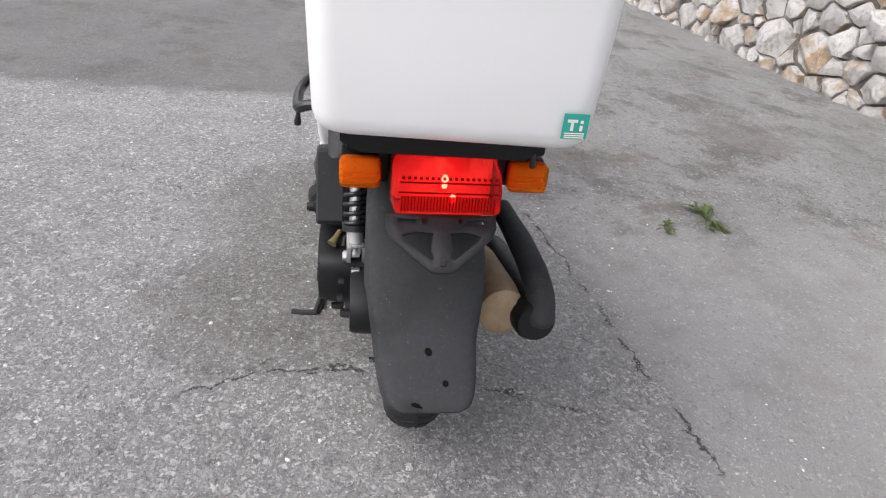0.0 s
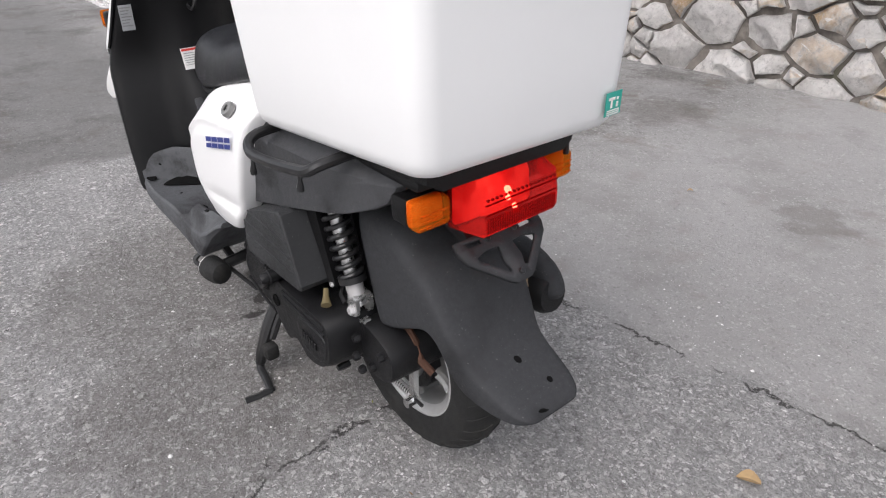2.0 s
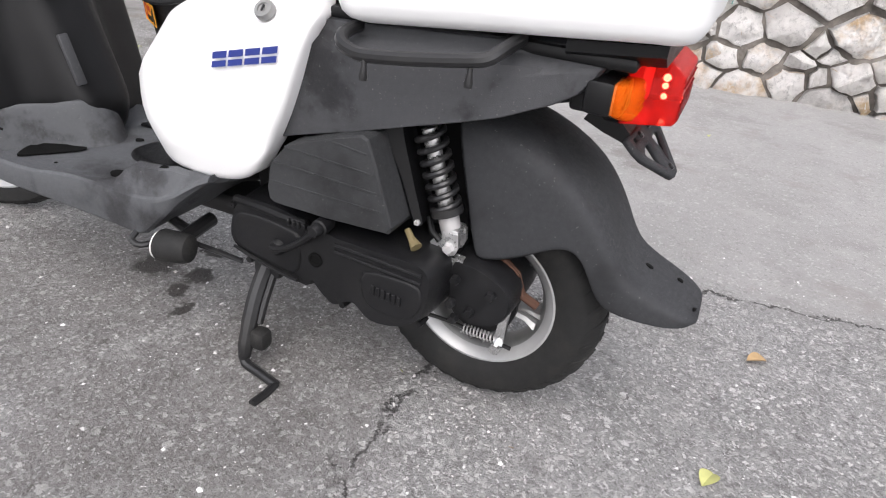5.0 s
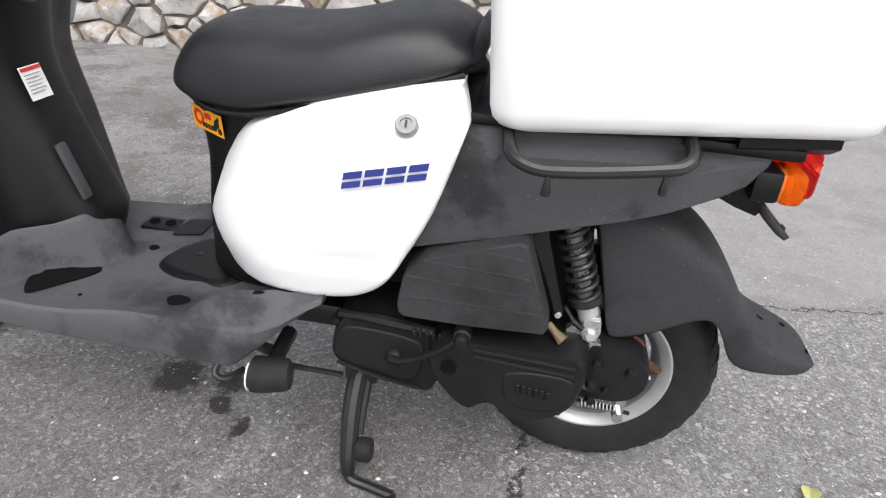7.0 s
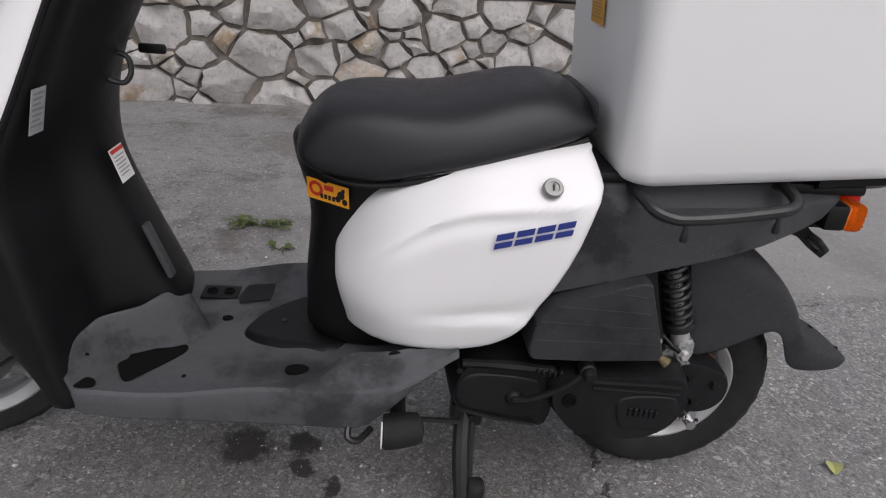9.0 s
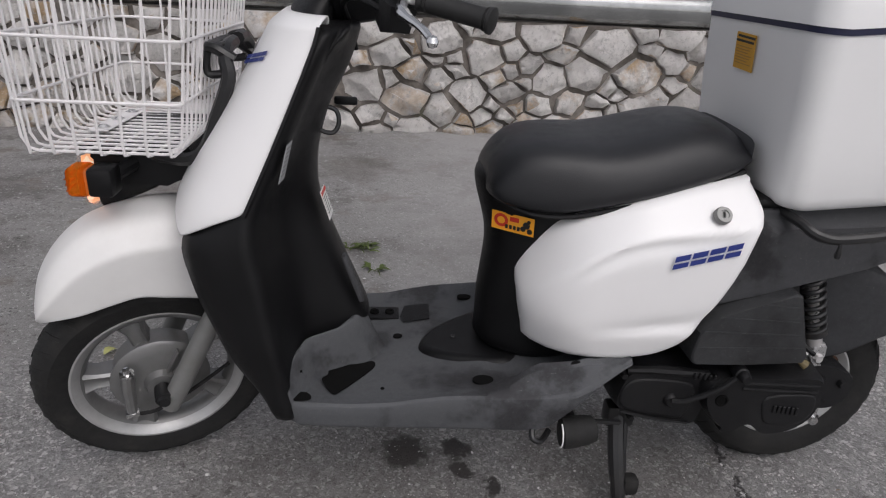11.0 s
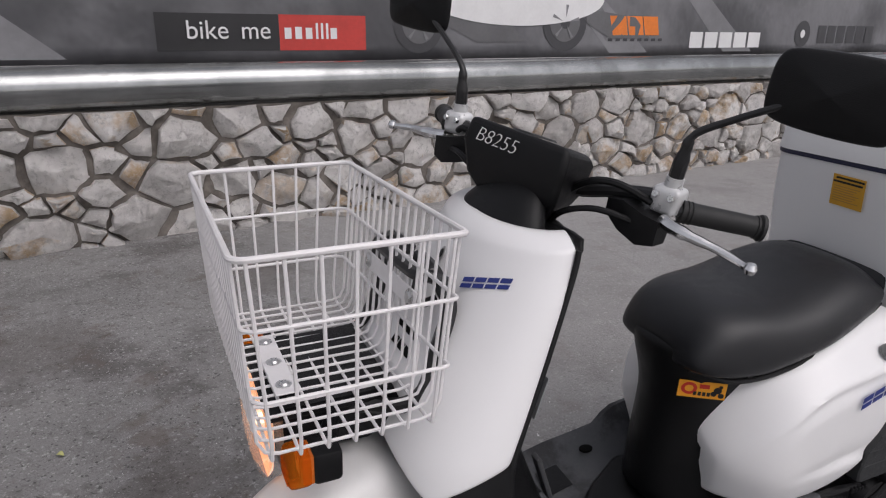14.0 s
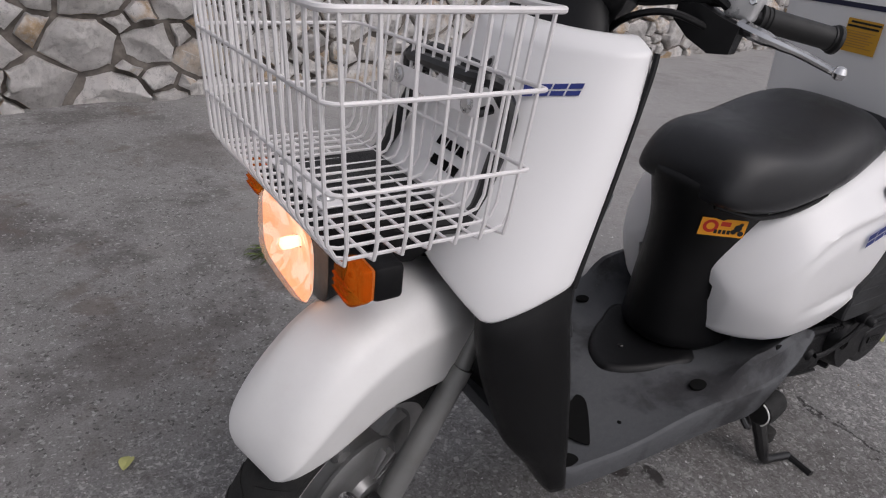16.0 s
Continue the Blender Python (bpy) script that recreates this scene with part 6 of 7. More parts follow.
# exhaust on the far side
muffler = part("muffler", tube([(0.30, -0.15, 0.27), (0.18, -0.178, 0.29), (0.02, -0.196, 0.312), (-0.08, -0.202, 0.322), (-0.130, -0.204, 0.328), (-0.142, -0.204, 0.330)], [0.03, 0.042, 0.044, 0.044, 0.041, 0.034], 20), engine_paint, scooter, "black silencer")
part("heat_guard", tube([(0.25, -0.12, 0.28), (0.10, -0.134, 0.30), (-0.06, -0.146, 0.322), (-0.10, -0.149, 0.326), (-0.110, -0.149, 0.327)], [0.03, 0.050, 0.050, 0.047, 0.032], 18), tan_steel, muffler, "heat-stained tan silencer end")
part("silencer_guard", tube([(0.12, -0.172, 0.435), (0.02, -0.194, 0.415), (-0.06, -0.208, 0.392), (-0.105, -0.214, 0.366), (-0.125, -0.214, 0.342), (-0.130, -0.212, 0.322)], [0.022, 0.025, 0.027, 0.028, 0.028, 0.022], 14, smooth=2), fender_plastic, muffler, "black plastic exhaust shield")
part("far_case", block(0.24, -0.11, 0.27, 0.32, 0.09, 0.13, 0.02), engine_paint, scooter)

# stands and foot peg
stand = part("side_stand", tube([(0.405, 0.115, 0.205), (0.408, 0.150, 0.150), (0.405, 0.185, 0.085), (0.402, 0.20, 0.05), (0.395, 0.208, 0.030), (0.36, 0.213, 0.024), (0.316, 0.222, 0.020)], [0.017, 0.017, 0.015, 0.013, 0.010, 0.0095, 0.0095], 10, smooth=3), black_steel, scooter, "black steel side stand")
part("stand_foot", tube([(0.318, 0.220, 0.020), (0.318, 0.250, 0.018), (0.322, 0.283, 0.019)], 0.0085, 8), black_steel, stand)
part("stand_rubber", block(0.378, 0.182, 0.078, 0.034, 0.034, 0.040, 0.010), rubber, stand)
part("stand_spring", tube([(0.388, 0.118, 0.196), (0.392, 0.150, 0.135), (0.392, 0.168, 0.100)], 0.009, 8), black_steel, stand)
part("stand_bracket", block(0.40, 0.11, 0.205, 0.06, 0.04, 0.05, 0.008), black_steel, scooter)
part("stand_rod", tube([(0.42, 0.17, 0.228), (0.50, 0.185, 0.243), (0.55, 0.19, 0.248)], 0.0055, 6), black_steel, scooter)
peg = part("foot_peg", tube([(0.556, 0.222, 0.246), (0.552, 0.222, 0.246), (0.535, 0.222, 0.248), (0.505, 0.220, 0.252), (0.494, 0.218, 0.253), (0.490, 0.217, 0.253)], [0.024, 0.030, 0.030, 0.028, 0.025, 0.016], 16), rubber, scooter, "folded black rubber foot peg")
part("peg_band", tube([(0.557, 0.222 + 0.027 * math.cos(k), 0.246 + 0.027 * math.sin(k)) for k in np.linspace(-0.9, 1.3, 12)], 0.0016, 6), paper, peg)
part("peg_stub", tube([(0.53, 0.12, 0.262), (0.53, 0.21, 0.252)], 0.014, 10), black_steel, peg)
part("peg_bracket", tube([(0.62, 0.14, 0.30), (0.585, 0.17, 0.27), (0.545, 0.17, 0.256)], 0.010, 8), black_steel, scooter)
part("peg_hook", tube([(0.575, 0.21, 0.242), (0.595, 0.235, 0.238), (0.612, 0.238, 0.246), (0.612, 0.225, 0.256)], 0.006, 8, smooth=3), black_steel, scooter)
part("under_frame", block(0.75, 0.0, 0.255, 0.6, 0.10, 0.05, 0.015), black_steel, scooter)

# ---------------------------------------------------------------- front carrier, lamp and basket
BASKET_TILT = Matrix.Translation((1.33, -0.086, 0.86)) @ Matrix.Rotation(radians(3.0), 4, "X") @ Matrix.Translation((-1.33, 0.086, -0.86))


def basket_level(z):
    """The basket's extents at a height: it narrows towards the bottom, front and back."""
    t = (0.988 - z) / (0.988 - 0.731)
    return 1.190 + 0.028 * t, 1.468 - 0.016 * t, -0.334 + 0.008 * t, 0.162 - 0.006 * t


def basket():
    def ring(z, r):
        x0, x1, y0, y1 = basket_level(z)
        pts = []
        for sx, sy, c, a0 in ((x1, y1, 0.018, 0), (x0, y1, 0.007, 90), (x0, y0, 0.018, 180), (x1, y0, 0.018, 270)):
            cx, cy = (sx - c if sx == x1 else sx + c), (sy - c if sy == y1 else sy + c)
            for a in (a0, a0 + 30, a0 + 60, a0 + 90):
                pts.append((cx + c * math.cos(radians(a)), cy + c * math.sin(radians(a)), z))
        return tube(pts, r, 8, closed=True)

    root = part("basket", ring(0.990, 0.0042), wire_white, scooter, "white coated wire front basket", m=BASKET_TILT)
    for z, grow in ((0.905, 0.0028), (0.812, 0.0028)):
        part("ring_wire", ring(z, grow), wire_white, root, m=BASKET_TILT)
    r, zb, bend = 0.0025, 0.731, 0.022
    nx, ny = 7, 17
    for i in range(ny):
        t = (i + 0.6) / (ny + 0.2)
        xa, xb, ya, yb = basket_level(0.985)
        xc, xd, yc, yd = basket_level(zb)
        yt, ybm = ya + (yb - ya) * t, yc + (yd - yc) * t
        pts = [(xa, yt, 0.990), (xc - 0.003, ybm, zb + bend), (xc + 0.006, ybm, zb + 0.005), (xc + bend, ybm, zb), (xd - bend, ybm, zb), (xd - 0.006, ybm, zb + 0.005), (xd + 0.003, ybm, zb + bend), (xb, yt, 0.990)]
        part("wire", tube(pts, r, 6), wire_white, root, m=BASKET_TILT)
    for i in range(nx):
        t = (i + 0.35) / (nx - 0.3)
        xa, xb, ya, yb = basket_level(0.985)
        xc, xd, yc, yd = basket_level(zb)
        xt, xm = xa + (xb - xa) * t, xc + (xd - xc) * t
        pts = [(xt, ya, 0.990), (xm, yc, zb + bend), (xm, yc + 0.006, zb - 0.001), (xm, yc + bend, zb - 0.004), (xm, yd - bend, zb - 0.004), (xm, yd - 0.006, zb - 0.001), (xm, yd, zb + bend), (xt, yb, 0.990)]
        part("wire", tube(pts, r, 6), wire_white, root, m=BASKET_TILT)
    # fixing strip with three bolts on the bottom
    strip = part("strip", block(1.392, -0.086, zb + 0.006, 0.034, 0.20, 0.003, 0.001, 1), wire_white, root, "flat white fixing strip", m=BASKET_TILT)
    for y in (-0.16, -0.086, -0.012):
        part("strip_bolt", turned([(0.0005, 0.004), (0.006, 0.004), (0.009, 0.001), (0.012, 0.001), (0.012, 0)], (1.392, y, zb + 0.0078), (0, 0, 1), 14), alloy, strip, m=BASKET_TILT)
    # fixing strip across the back, bolted to the carrier
    plate_m = BASKET_TILT @ frame_of((1.208, -0.070, 0.856), (0, 1, 0), (-0.19, 0, 1))
    plate = part("back_strip", block(0, 0, 0.001, 0.222, 0.028, 0.003, 0.001, 1), wire_white, root, "flat white fixing strip", m=plate_m)
    for x in (-0.091, 0.091):
        part("strip_bolt", turned([(0.0005, 0.005), (0.007, 0.005), (0.010, 0.002), (0.013, 0.002), (0.013, 0)], (x, 0, 0.0025), (0, 0, 1), 14), alloy, plate, m=plate_m)
    return root


basket()
# black carrier arms between basket and nose
carrier = part("front_carrier", tube([(1.150, 0.028, 0.875), (1.180, 0.026, 0.892), (1.196, 0.0, 0.890), (1.196, -0.15, 0.882), (1.180, -0.175, 0.872), (1.150, -0.178, 0.85)], 0.010, 8, smooth=4), black_steel, scooter, "black steel basket carrier")
for side in (1, -1):
    arm_y = lambda out: -0.072 + side * out
    part("carrier_arm", tube([(1.166, arm_y(0.02), 0.893), (1.166, arm_y(0.075), 0.890), (1.163, arm_y(0.105), 0.872), (1.158, arm_y(0.118), 0.845), (1.180, arm_y(0.126), 0.783), (1.202, arm_y(0.134), 0.728), (1.235, arm_y(0.130), 0.708), (1.29, arm_y(0.10), 0.704), (1.36, arm_y(0.09), 0.706)], 0.012, 8, smooth=4), black_steel, carrier)
    part("carrier_hook", tube([(1.166, arm_y(0.088), 0.850), (1.192, arm_y(0.088), 0.846), (1.199, arm_y(0.088), 0.856), (1.197, arm_y(0.088), 0.880), (1.190, arm_y(0.088), 0.890), (1.166, arm_y(0.085), 0.896)], 0.007, 8, smooth=3), black_steel, carrier)
part("lamp_plate", block(1.345, -0.07, 0.718, 0.16, 0.22, 0.014, 0.005), black_plastic, carrier)


def headlamp():
    """A rounded headlamp bowl under the basket, lit."""
    cy = -0.064

    def ring(x, a, b, z):
        pts = []
        for k in np.linspace(0, 2 * math.pi, 28, endpoint=False):
            c, s = math.cos(k), math.sin(k)
            pts.append(Vector((x, cy + a * math.copysign(abs(c) ** 0.42, c), z + b * math.copysign(abs(s) ** 0.5, s))))
        return pts

    house = part("headlamp", loft([ring(1.27, 0.05, 0.03, 0.678), ring(1.32, 0.085, 0.045, 0.672), ring(1.38, 0.093, 0.058, 0.658), ring(1.403, 0.096, 0.061, 0.655)]), black_plastic, scooter, "black headlamp housing", sharp=60)
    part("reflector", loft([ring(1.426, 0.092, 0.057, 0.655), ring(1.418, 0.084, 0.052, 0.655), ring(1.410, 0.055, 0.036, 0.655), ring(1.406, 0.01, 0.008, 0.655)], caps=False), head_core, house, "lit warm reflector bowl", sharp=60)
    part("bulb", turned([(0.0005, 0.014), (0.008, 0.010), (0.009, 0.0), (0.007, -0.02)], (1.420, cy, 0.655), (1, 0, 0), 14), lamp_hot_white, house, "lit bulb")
    part("lens", loft([ring(1.404, 0.095, 0.060, 0.655), ring(1.426, 0.094, 0.059, 0.654), ring(1.435, 0.088, 0.055, 0.653), ring(1.441, 0.066, 0.041, 0.653), ring(1.444, 0.03, 0.02, 0.653), ring(1.445, 0.003, 0.002, 0.653)], caps=False), clear_lens, house, "clear lit headlamp lens", sharp=60)


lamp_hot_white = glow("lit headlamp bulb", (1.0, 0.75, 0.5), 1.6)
headlamp()
for side in (1, -1):
    indicator((1.385, -0.072 + side * 0.168, 0.680), (0.046, 0.050, 0.050), (1, 0, 0), stem_to=(1.33, -0.072 + side * 0.09, 0.69))
part("front_bracket", loft([[Vector((x, y, z)) for x, z in ((1.24, 0.73), (1.40, 0.728), (1.405, 0.70), (1.36, 0.655), (1.28, 0.65), (1.22, 0.68))] for y in (-0.175, 0.035)]), black_plastic, scooter, "black plastic lamp bracket", sharp=30)

# two rows of vents in the nose
for z, x, y0, w_ in ((0.7805, 1.1876, -0.072, 0.078), (0.7570, 1.2028, -0.062, 0.070)):
    vent_m = frame_of((x, y0 + w_ / 2, z), (0, 1, 0), (-0.54, 0, 0.84))
    for i in range(3):
        u0 = -w_ / 2 + i * w_ / 3
        decal("vent", rect(u0 + 0.002, -0.007, u0 + w_ / 3 - 0.002, 0.007), dark_fill, vent_m, front_cover_part, lift=0.0012)

# marks on the nose
block_word(front_cover_part, frame_of((1.107, 0.063, 0.8855), (-0.52, 0.83, 0.22), (-0.47, -0.15, 0.87)), 0.085, 0.016, blue_ink)
nose_m = frame_of((1.122, -0.056, 0.889), (0.2, 0.98, 0), (-0.46, 0, 0.88))
decal("emblem", oval(0, 0, 0.010, 0.013), pale_steel, nose_m, front_cover_part, lift=0.003)
decal("emblem", oval(0, 0, 0.006, 0.008), ink, nose_m, front_cover_part, lift=0.0045)

# label, slot and key hook on the rider's side of the shield
shield = bpy.data.objects["leg_shield"]
label_m = frame_of((1.006, 0.014, 0.618), (-0.05, -1, 0.0), (0.32, 0, 1))
decal("label", rect(-0.024, -0.028, 0.024, 0.028), paper, label_m, shield, "white warning label with red edge", 0.004)
decal("print", rect(-0.022, 0.020, 0.022, 0.026), sticker_red, label_m, shield, lift=0.0055)
for i in range(6):
    decal("print", rect(-0.019, 0.013 - i * 0.006, 0.016 - 0.005 * (i % 2), 0.0145 - i * 0.006), plain("grey print", (0.25, 0.25, 0.25), 0.6) if i == 0 else bpy.data.materials["grey print"], label_m, shield, lift=0.0055)
part("slot", block(0, 0, 0, 0.010, 0.022, 0.105, 0.003), tail_plastic, shield, m=pose(0.952, 0.030, 0.470, 0, 20, 0))
plate_m = frame_of((1.058, 0.140, 0.735), (-0.15, -1, 0.0), (-0.25, 0, 1))
decal("label", rect(-0.016, -0.034, 0.016, 0.034), plain("grey label foil", (0.38, 0.39, 0.40), 0.5, vary=0.15, scale=120), plate_m, shield, "grey foil label on the leg shield", 0.001)
for i in range(7):
    decal("print", rect(-0.013, 0.026 - i * 0.008, 0.012 - 0.004 * (i % 3), 0.0285 - i * 0.008), bpy.data.materials["grey print"], plate_m, shield, lift=0.0022)
hook = part("bag_hook", tube([(1.035, -0.02, 0.792), (0.990, -0.02, 0.788), (0.980, -0.016, 0.765), (0.990, -0.010, 0.746), (1.012, -0.008, 0.750), (1.014, -0.008, 0.762)], 0.0045, 8, smooth=4), black_steel, scooter, "black bag hook")
part("key", block(0.972, -0.10, 0.785, 0.045, 0.012, 0.016, 0.004), black_plastic, scooter, "key in its lock")

# ---------------------------------------------------------------- handlebar, in its own turned frame
rings = []
for x, y, z, a, b in ((1.030, -0.048, 0.935, 0.044, 0.098), (1.022, -0.050, 0.962, 0.040, 0.088), (1.004, -0.054, 0.985, 0.036, 0.070), (0.990, -0.056, 1.005, 0.034, 0.062)):
    rings.append([Vector((x + a * math.cos(k) * 0.94 - b * math.sin(k) * 0.34 * 0.5, y + b * math.sin(k) + a * math.cos(k) * 0.2, z)) for k in np.linspace(0, 2 * math.pi, 28, endpoint=False)])
part("steering_neck", loft(rings), black_plastic, scooter, "black steering head cowl", sharp=60)
COWL = BAR @ Matrix.Translation((0.030, -0.010, 0.0)) @ Matrix.Rotation(radians(2), 4, "Z")
head = part("instrument_cowl", loft([[Vector((x, y, z)) for x, y, z in row] for row in (
    [(0.040, -0.058, -0.118), (0.040, 0.058, -0.118), (-0.035, 0.048, -0.112), (-0.035, -0.055, -0.112)],
    [(0.068, -0.090, -0.060), (0.066, 0.088, -0.062), (-0.034, 0.078, -0.066), (-0.036, -0.085, -0.062)],
    [(0.074, -0.100, -0.006), (0.072, 0.098, -0.008), (-0.034, 0.090, -0.016), (-0.034, -0.090, -0.014)],
    [(0.062, -0.095, 0.030), (0.060, 0.094, 0.026), (-0.022, 0.084, 0.000), (-0.024, -0.087, 0.002)])]), black_plastic, scooter, "black instrument cowl with white marker writing", m=COWL, sharp=30)
head_bevel = head.modifiers.new("round", "BEVEL")
head_bevel.width, head_bevel.segments = 0.010, 3
part("dial", turned([(0.0005, 0.003), (0.034, 0.003), (0.037, 0.0)], (0.015, 0, 0.014), (-0.30, 0, 1), 24), ink, head, m=COWL)
lettering("B8255", 0.032, COWL @ frame_of((0.0735, -0.030, 0.006), (0.0, 1, -0.04), (-0.30, 0, 1)), chalk, "marker_writing", head, shear=0.2, thin=0.0007)
part("handlebar", tube([(-0.004, 0.240, -0.0345), (0.002, 0.228, -0.032), (0.006, 0.20, -0.022), (0.014, 0.13, -0.035), (0.015, 0.06, -0.055), (0.015, -0.06, -0.055), (0.014, -0.13, -0.035), (0.006, -0.20, -0.022), (0.002, -0.228, -0.032), (-0.004, -0.240, -0.0345)], 0.011, 10, smooth=4), black_steel, scooter, "black steel handlebar", m=BAR)
for side in (1, -1):
    S_ = BAR @ Matrix.Diagonal((1, side, 1, 1))
    g0, g1 = Vector((0.001, 0.232, -0.034)), Vector((-0.073, 0.325, -0.042))
    gd = (g1 - g0)
    grip_pts = [g0 + gd * t for t in (0, 0.02, 0.05, 0.93, 0.95, 0.99, 1.0)]
    grip = part("grip", tube(grip_pts, [0.018, 0.0175, 0.0158, 0.0155, 0.0195, 0.0195, 0.016], 16), grip_rubber, scooter, "black rubber grip", m=S_)
    for t in (0.07, 0.12, 0.90):
        a = g0 + gd * t
        part("grip_rib", turned([(0.0156, -0.0012), (0.0172, -0.0006), (0.0172, 0.0006), (0.0156, 0.0012)], a, gd, 14), grip_rubber, grip, m=S_)
    clamp = part("lever_clamp", block(0.004, 0.212, -0.022, 0.036, 0.044, 0.040, 0.008, 3), cast_alloy, scooter, "alloy lever clamp", m=S_)
    part("mirror_boss", tube([(0.002, 0.212, -0.008), (0.002, 0.213, 0.012)], 0.013, 12), cast_alloy, clamp, m=S_)
    for dy in (-0.012, 0.012):
        part("clamp_bolt", bolt((0.022, 0.212 + dy, -0.014), (1, 0, 0.2), 0.006, 0.006), chrome, clamp, m=S_)
    switch = part("switch_box", loft([[Vector((x, y, z)) for x, z in o] for y, o in ((0.135, ((0.036, -0.040), (0.036, -0.062), (0.0, -0.066), (-0.005, -0.042))), (0.165, ((0.046, -0.032), (0.046, -0.078), (0.0, -0.082), (-0.008, -0.036))), (0.20, ((0.05, -0.04), (0.05, -0.088), (0.008, -0.092), (-0.004, -0.045))), (0.225, ((0.045, -0.045), (0.045, -0.082), (0.012, -0.085), (0.002, -0.05))))]), black_plastic, scooter, "black switch housing", m=S_, sharp=30)
    part("lever", tube([(0.026, 0.222, -0.046), (0.034, 0.240, -0.048), (0.035, 0.27, -0.051), (0.030, 0.31, -0.056), (0.031, 0.345, -0.062), (0.034, 0.355, -0.062)], [0.010, 0.010, 0.0075, 0.006, 0.0055, 0.006], 10, smooth=3), chrome, scooter, "polished alloy brake lever", m=S_)
    part("lever_ball", turned([(0.0005, -0.009), (0.006, -0.007), (0.009, 0), (0.006, 0.007), (0.0005, 0.009)], (0.034, 0.357, -0.062), (0, 0, 1), 14), chrome, bpy.data.objects["lever" if side == 1 else "lever.001"], m=S_)
    part("cable", tube([(0.04, 0.19, -0.06), (0.07, 0.14, -0.05), (0.075, 0.09, -0.07), (0.05, 0.05, -0.11), (0.03, 0.03, -0.16)], 0.005, 8, smooth=4), black_plastic, scooter, m=S_)
    part("hose", tube([(0.02, 0.195, -0.03), (0.045, 0.155, -0.012), (0.05, 0.11, -0.02), (0.04, 0.06, -0.06), (0.025, 0.03, -0.11)], 0.006, 8, smooth=4), black_plastic, scooter, m=S_)
    mir = part("mirror", pillow([(p.x, p.y) for p in ring_points([Vector((u, v, 0)) for u, v in ((0.291, 0.140), (0.297, 0.124), (0.318, 0.116), (0.37, 0.113), (0.422, 0.115), (0.442, 0.122), (0.449, 0.142), (0.449, 0.182), (0.442, 0.204), (0.420, 0.212), (0.36, 0.212), (0.312, 0.208), (0.296, 0.199), (0.290, 0.178))], 3)], lambda u, v, k: Vector((-0.018 + 0.020 * max(0, k) ** 0.5 if k >= 0 else -0.024, u, v)), back=0.5), black_plastic, scooter, "black mirror housing", m=S_, sharp=50)
    part("stem", tube([(0.002, 0.213, 0.008), (0.002, 0.216, 0.05), (0.001, 0.224, 0.078), (-0.006, 0.27, 0.110), (-0.012, 0.32, 0.140)], [0.011, 0.008, 0.0055, 0.005, 0.005], 10, smooth=4), black_steel, mir, "black mirror stem", m=S_)
    part("mirror_glass", slab([(p.x, p.y) for p in ring_points([Vector((u, v, 0)) for u, v in ((0.298, 0.140), (0.318, 0.121), (0.37, 0.118), (0.430, 0.122), (0.443, 0.145), (0.442, 0.185), (0.425, 0.206), (0.36, 0.207), (0.310, 0.203), (0.297, 0.178))], 3)], 0.001), mirror_glass, mir, "mirror glass", m=S_ @ Matrix(((0, 0, -1, -0.0245), (1, 0, 0, 0), (0, 1, 0, 0), (0, 0, 0, 1))))


# ---------------------------------------------------------------- litter on the ground
def gravel():
    """Loose and half-bedded chips, too many to count, thickest on the coarse patch."""
    rng = random.Random(3)
    verts, faces = [], []
    shape = ((1, 0, 0), (0.3, 0.9, 0), (-0.9, 0.5, 0), (-0.6, -0.8, 0), (0.5, -0.9, 0), (0.25, 0.1, 0.9), (-0.3, -0.2, 0.75))
    tris = ((0, 1, 5), (1, 2, 5), (2, 6, 5), (2, 3, 6), (3, 4, 6), (4, 5, 6), (4, 0, 5))
    for i in range(17000):
        x, y = rng.uniform(-1.5, 2.1), rng.uniform(-1.0, 1.7)
        if y < -0.62 + 0.17 * x + rng.uniform(-0.35, 0.05) and rng.random() < 0.8:
            continue
        if x > 1.2 and rng.random() < 0.6:
            continue
        s = rng.choice((0.0016, 0.002, 0.0024, 0.003)) if i % 14 else rng.choice((0.004, 0.005, 0.0065))
        a = rng.uniform(0, 6.28)
        ca, sa, long_ = math.cos(a) * s, math.sin(a) * s, rng.uniform(0.5, 1.0)
        base = ground_height(x, y) - 0.0006
        n = len(verts)
        for u, v, w in shape:
            u, v = u * rng.uniform(0.7, 1.2), v * long_ * rng.uniform(0.7, 1.2)
            verts.append((x + u * ca - v * sa, y + u * sa + v * ca, base + s * w * rng.uniform(0.5, 0.9)))
        faces += [(n + p, n + q, n + r) for p, q, r in tris]
    m = Mat("loose chips", (0.35, 0.34, 0.33), 0.8)
    r = m.n.new("ShaderNodeNewGeometry").outputs["Random Per Island"]
    m.set(m.mix(m.math("POWER", r, 0.8), (0.24, 0.232, 0.226), (0.86, 0.852, 0.844)))
    me = bpy.data.meshes.new("gravel")
    me.from_pydata(verts, [], faces)
    me.materials.append(m.m)
    return tagged(new("gravel", me), "loose pale gravel chips on the asphalt", "gravel", kind="stuff")


gravel()
leaf_green = plain("wilted green leaf", (0.075, 0.105, 0.022), 0.6, vary=0.35, scale=60)
leaf_dry = plain("dry leaf", (0.36, 0.24, 0.12), 0.7, vary=0.3, scale=60)
leaf_pale = plain("pale yellow-green leaf", (0.42, 0.42, 0.16), 0.6, vary=0.2, scale=60)


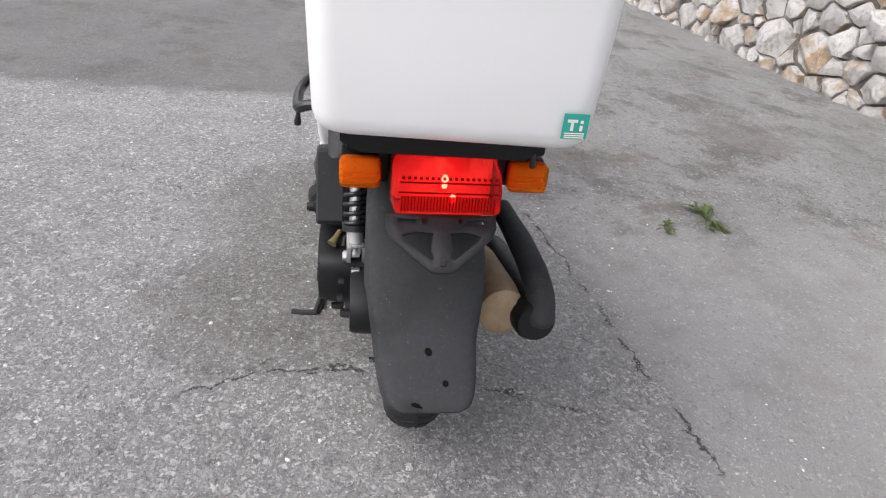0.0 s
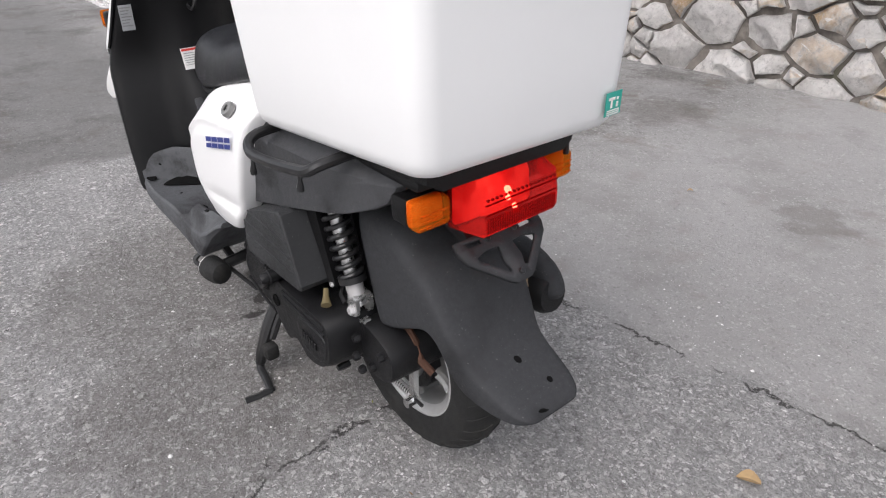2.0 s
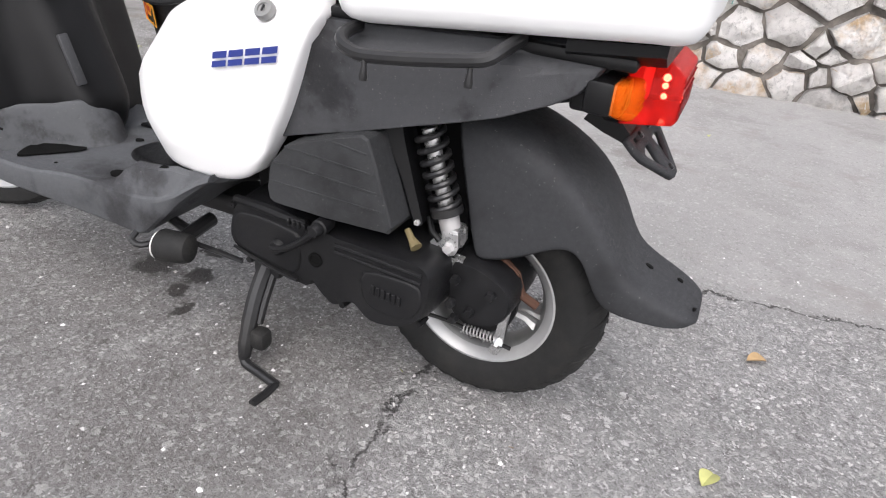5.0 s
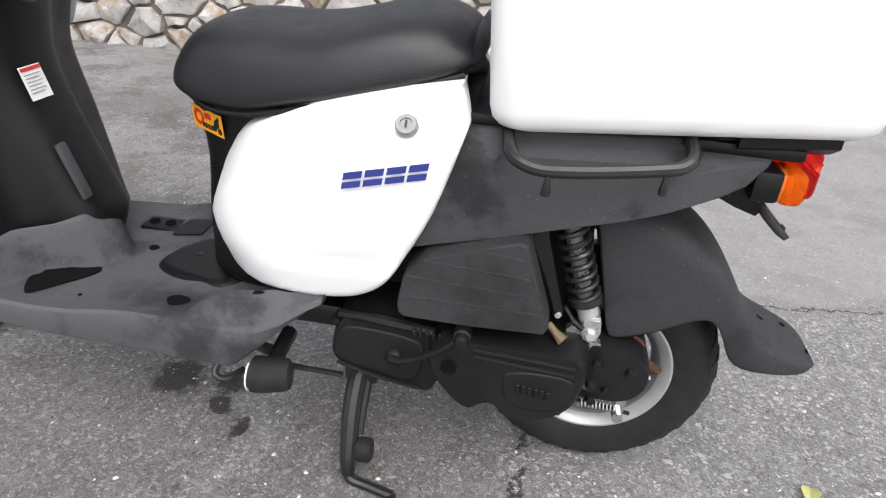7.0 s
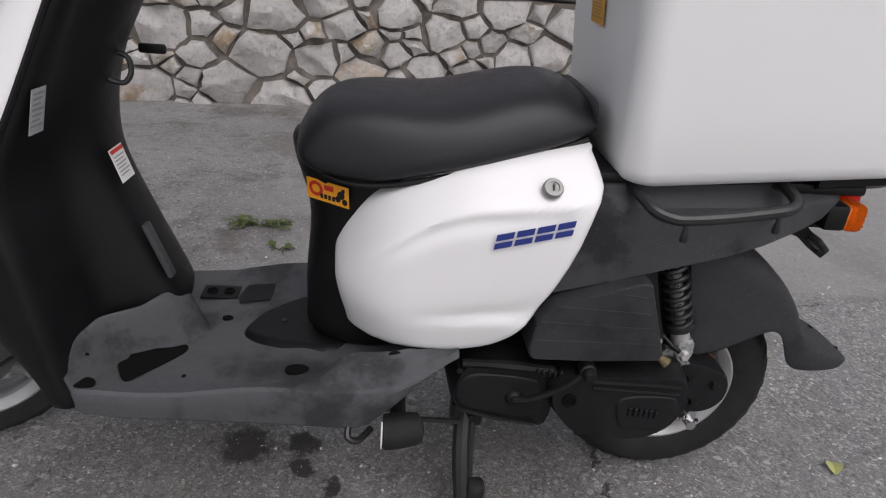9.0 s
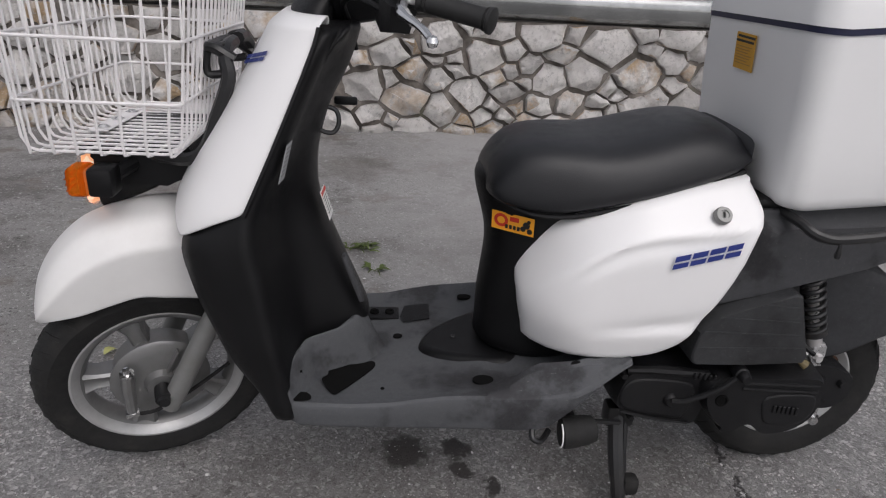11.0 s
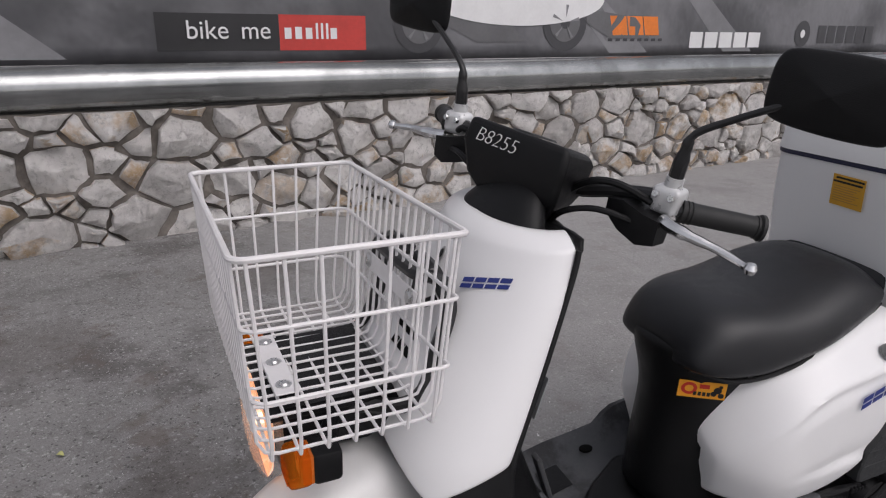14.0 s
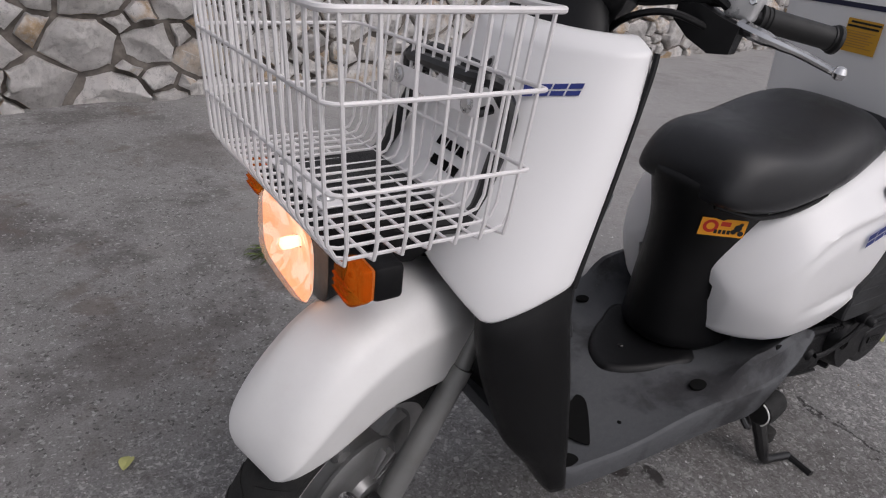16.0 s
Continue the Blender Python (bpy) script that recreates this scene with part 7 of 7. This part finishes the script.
def leaf_bm(length, width, lift, bm=None, m=None):
    bm2 = bmesh.new()
    rows = []
    for t in np.linspace(0, 1, 7):
        w_ = width * math.sin(math.pi * min(1, t * 0.94 + 0.06)) ** 0.8
        z = 0.003 + lift * math.sin(math.pi * t) + 0.2 * w_
        rows.append([Vector((t * length, -w_ / 2, z)), Vector((t * length, 0, 0.003 + lift * math.sin(math.pi * t))), Vector((t * length, w_ / 2, z))])
    loft(rows, caps=False, closed=False, bm=bm2)
    if m is not None:
        bmesh.ops.transform(bm2, matrix=m, verts=bm2.verts)
    return join(bm, bm2) if bm else bm2


def weed(x, y, spread, count, seed, label):
    rng = random.Random(seed)
    root = thing("weed", label, "weed", pose(x, y, 0.0))
    for i in range(max(2, count // 7)):
        a = rng.uniform(-0.5, 0.5) + (0 if i % 2 else math.pi)
        pts = [(0, 0, 0.004), (spread * 0.4 * math.cos(a), spread * 0.4 * math.sin(a), 0.012), (spread * math.cos(a + 0.2), spread * math.sin(a + 0.2), 0.005)]
        part("stalk", tube(pts, 0.0018, 5, smooth=3), leaf_green, root)
    for i in range(count):
        a = rng.uniform(-0.7, 0.7) + (0 if rng.random() < 0.55 else math.pi)
        d = rng.uniform(0, spread * 0.8)
        part("leaf", leaf_bm(rng.uniform(0.03, 0.055), rng.uniform(0.006, 0.013), rng.uniform(0.003, 0.014)), leaf_green, root, m=pose(d * math.cos(a), d * math.sin(a) * 0.8, rng.uniform(0, 0.012), rng.uniform(-20, 20), rng.uniform(-12, 5), math.degrees(a) + rng.uniform(-60, 60)))
    return root


weed(1.05, -1.22, 0.115, 52, 1, "wilted green weed lying on the asphalt")
weed(0.943, -1.01, 0.03, 12, 2, "small torn sprig of green weed")


def fallen_leaf(x, y, turn, size, material, label):
    bm = leaf_bm(size, size * 0.78, 0.005)
    bmesh.ops.transform(bm, matrix=pose(x, y, 0.001, 4, 0, turn), verts=bm.verts)
    return solid("leaf", bm, material, label, "leaf")


fallen_leaf(-0.525, -0.460, 30, 0.048, leaf_dry, "dry brown leaf on the asphalt")
fallen_leaf(-0.455, -0.03, 70, 0.045, leaf_pale, "pale yellow-green leaf on the asphalt")
fallen_leaf(0.115, 0.03, -30, 0.035, leaf_pale, "pale yellow-green leaf on the asphalt")
fallen_leaf(-0.14, 0.10, 10, 0.03, leaf_dry, "dry brown leaf on the asphalt")
fallen_leaf(1.64, -0.44, 60, 0.04, leaf_pale, "pale yellow-green leaf on the asphalt")
for lx, ly, lt in ((2.3, -0.9, 20), (2.6, -1.6, 80), (1.9, -1.1, 150), (0.4, -1.6, 40), (-0.2, -2.3, 100)):
    fallen_leaf(lx, ly, lt, 0.025, leaf_pale if lt > 60 else leaf_dry, "tiny bit of leaf on the asphalt")
stone_wall()
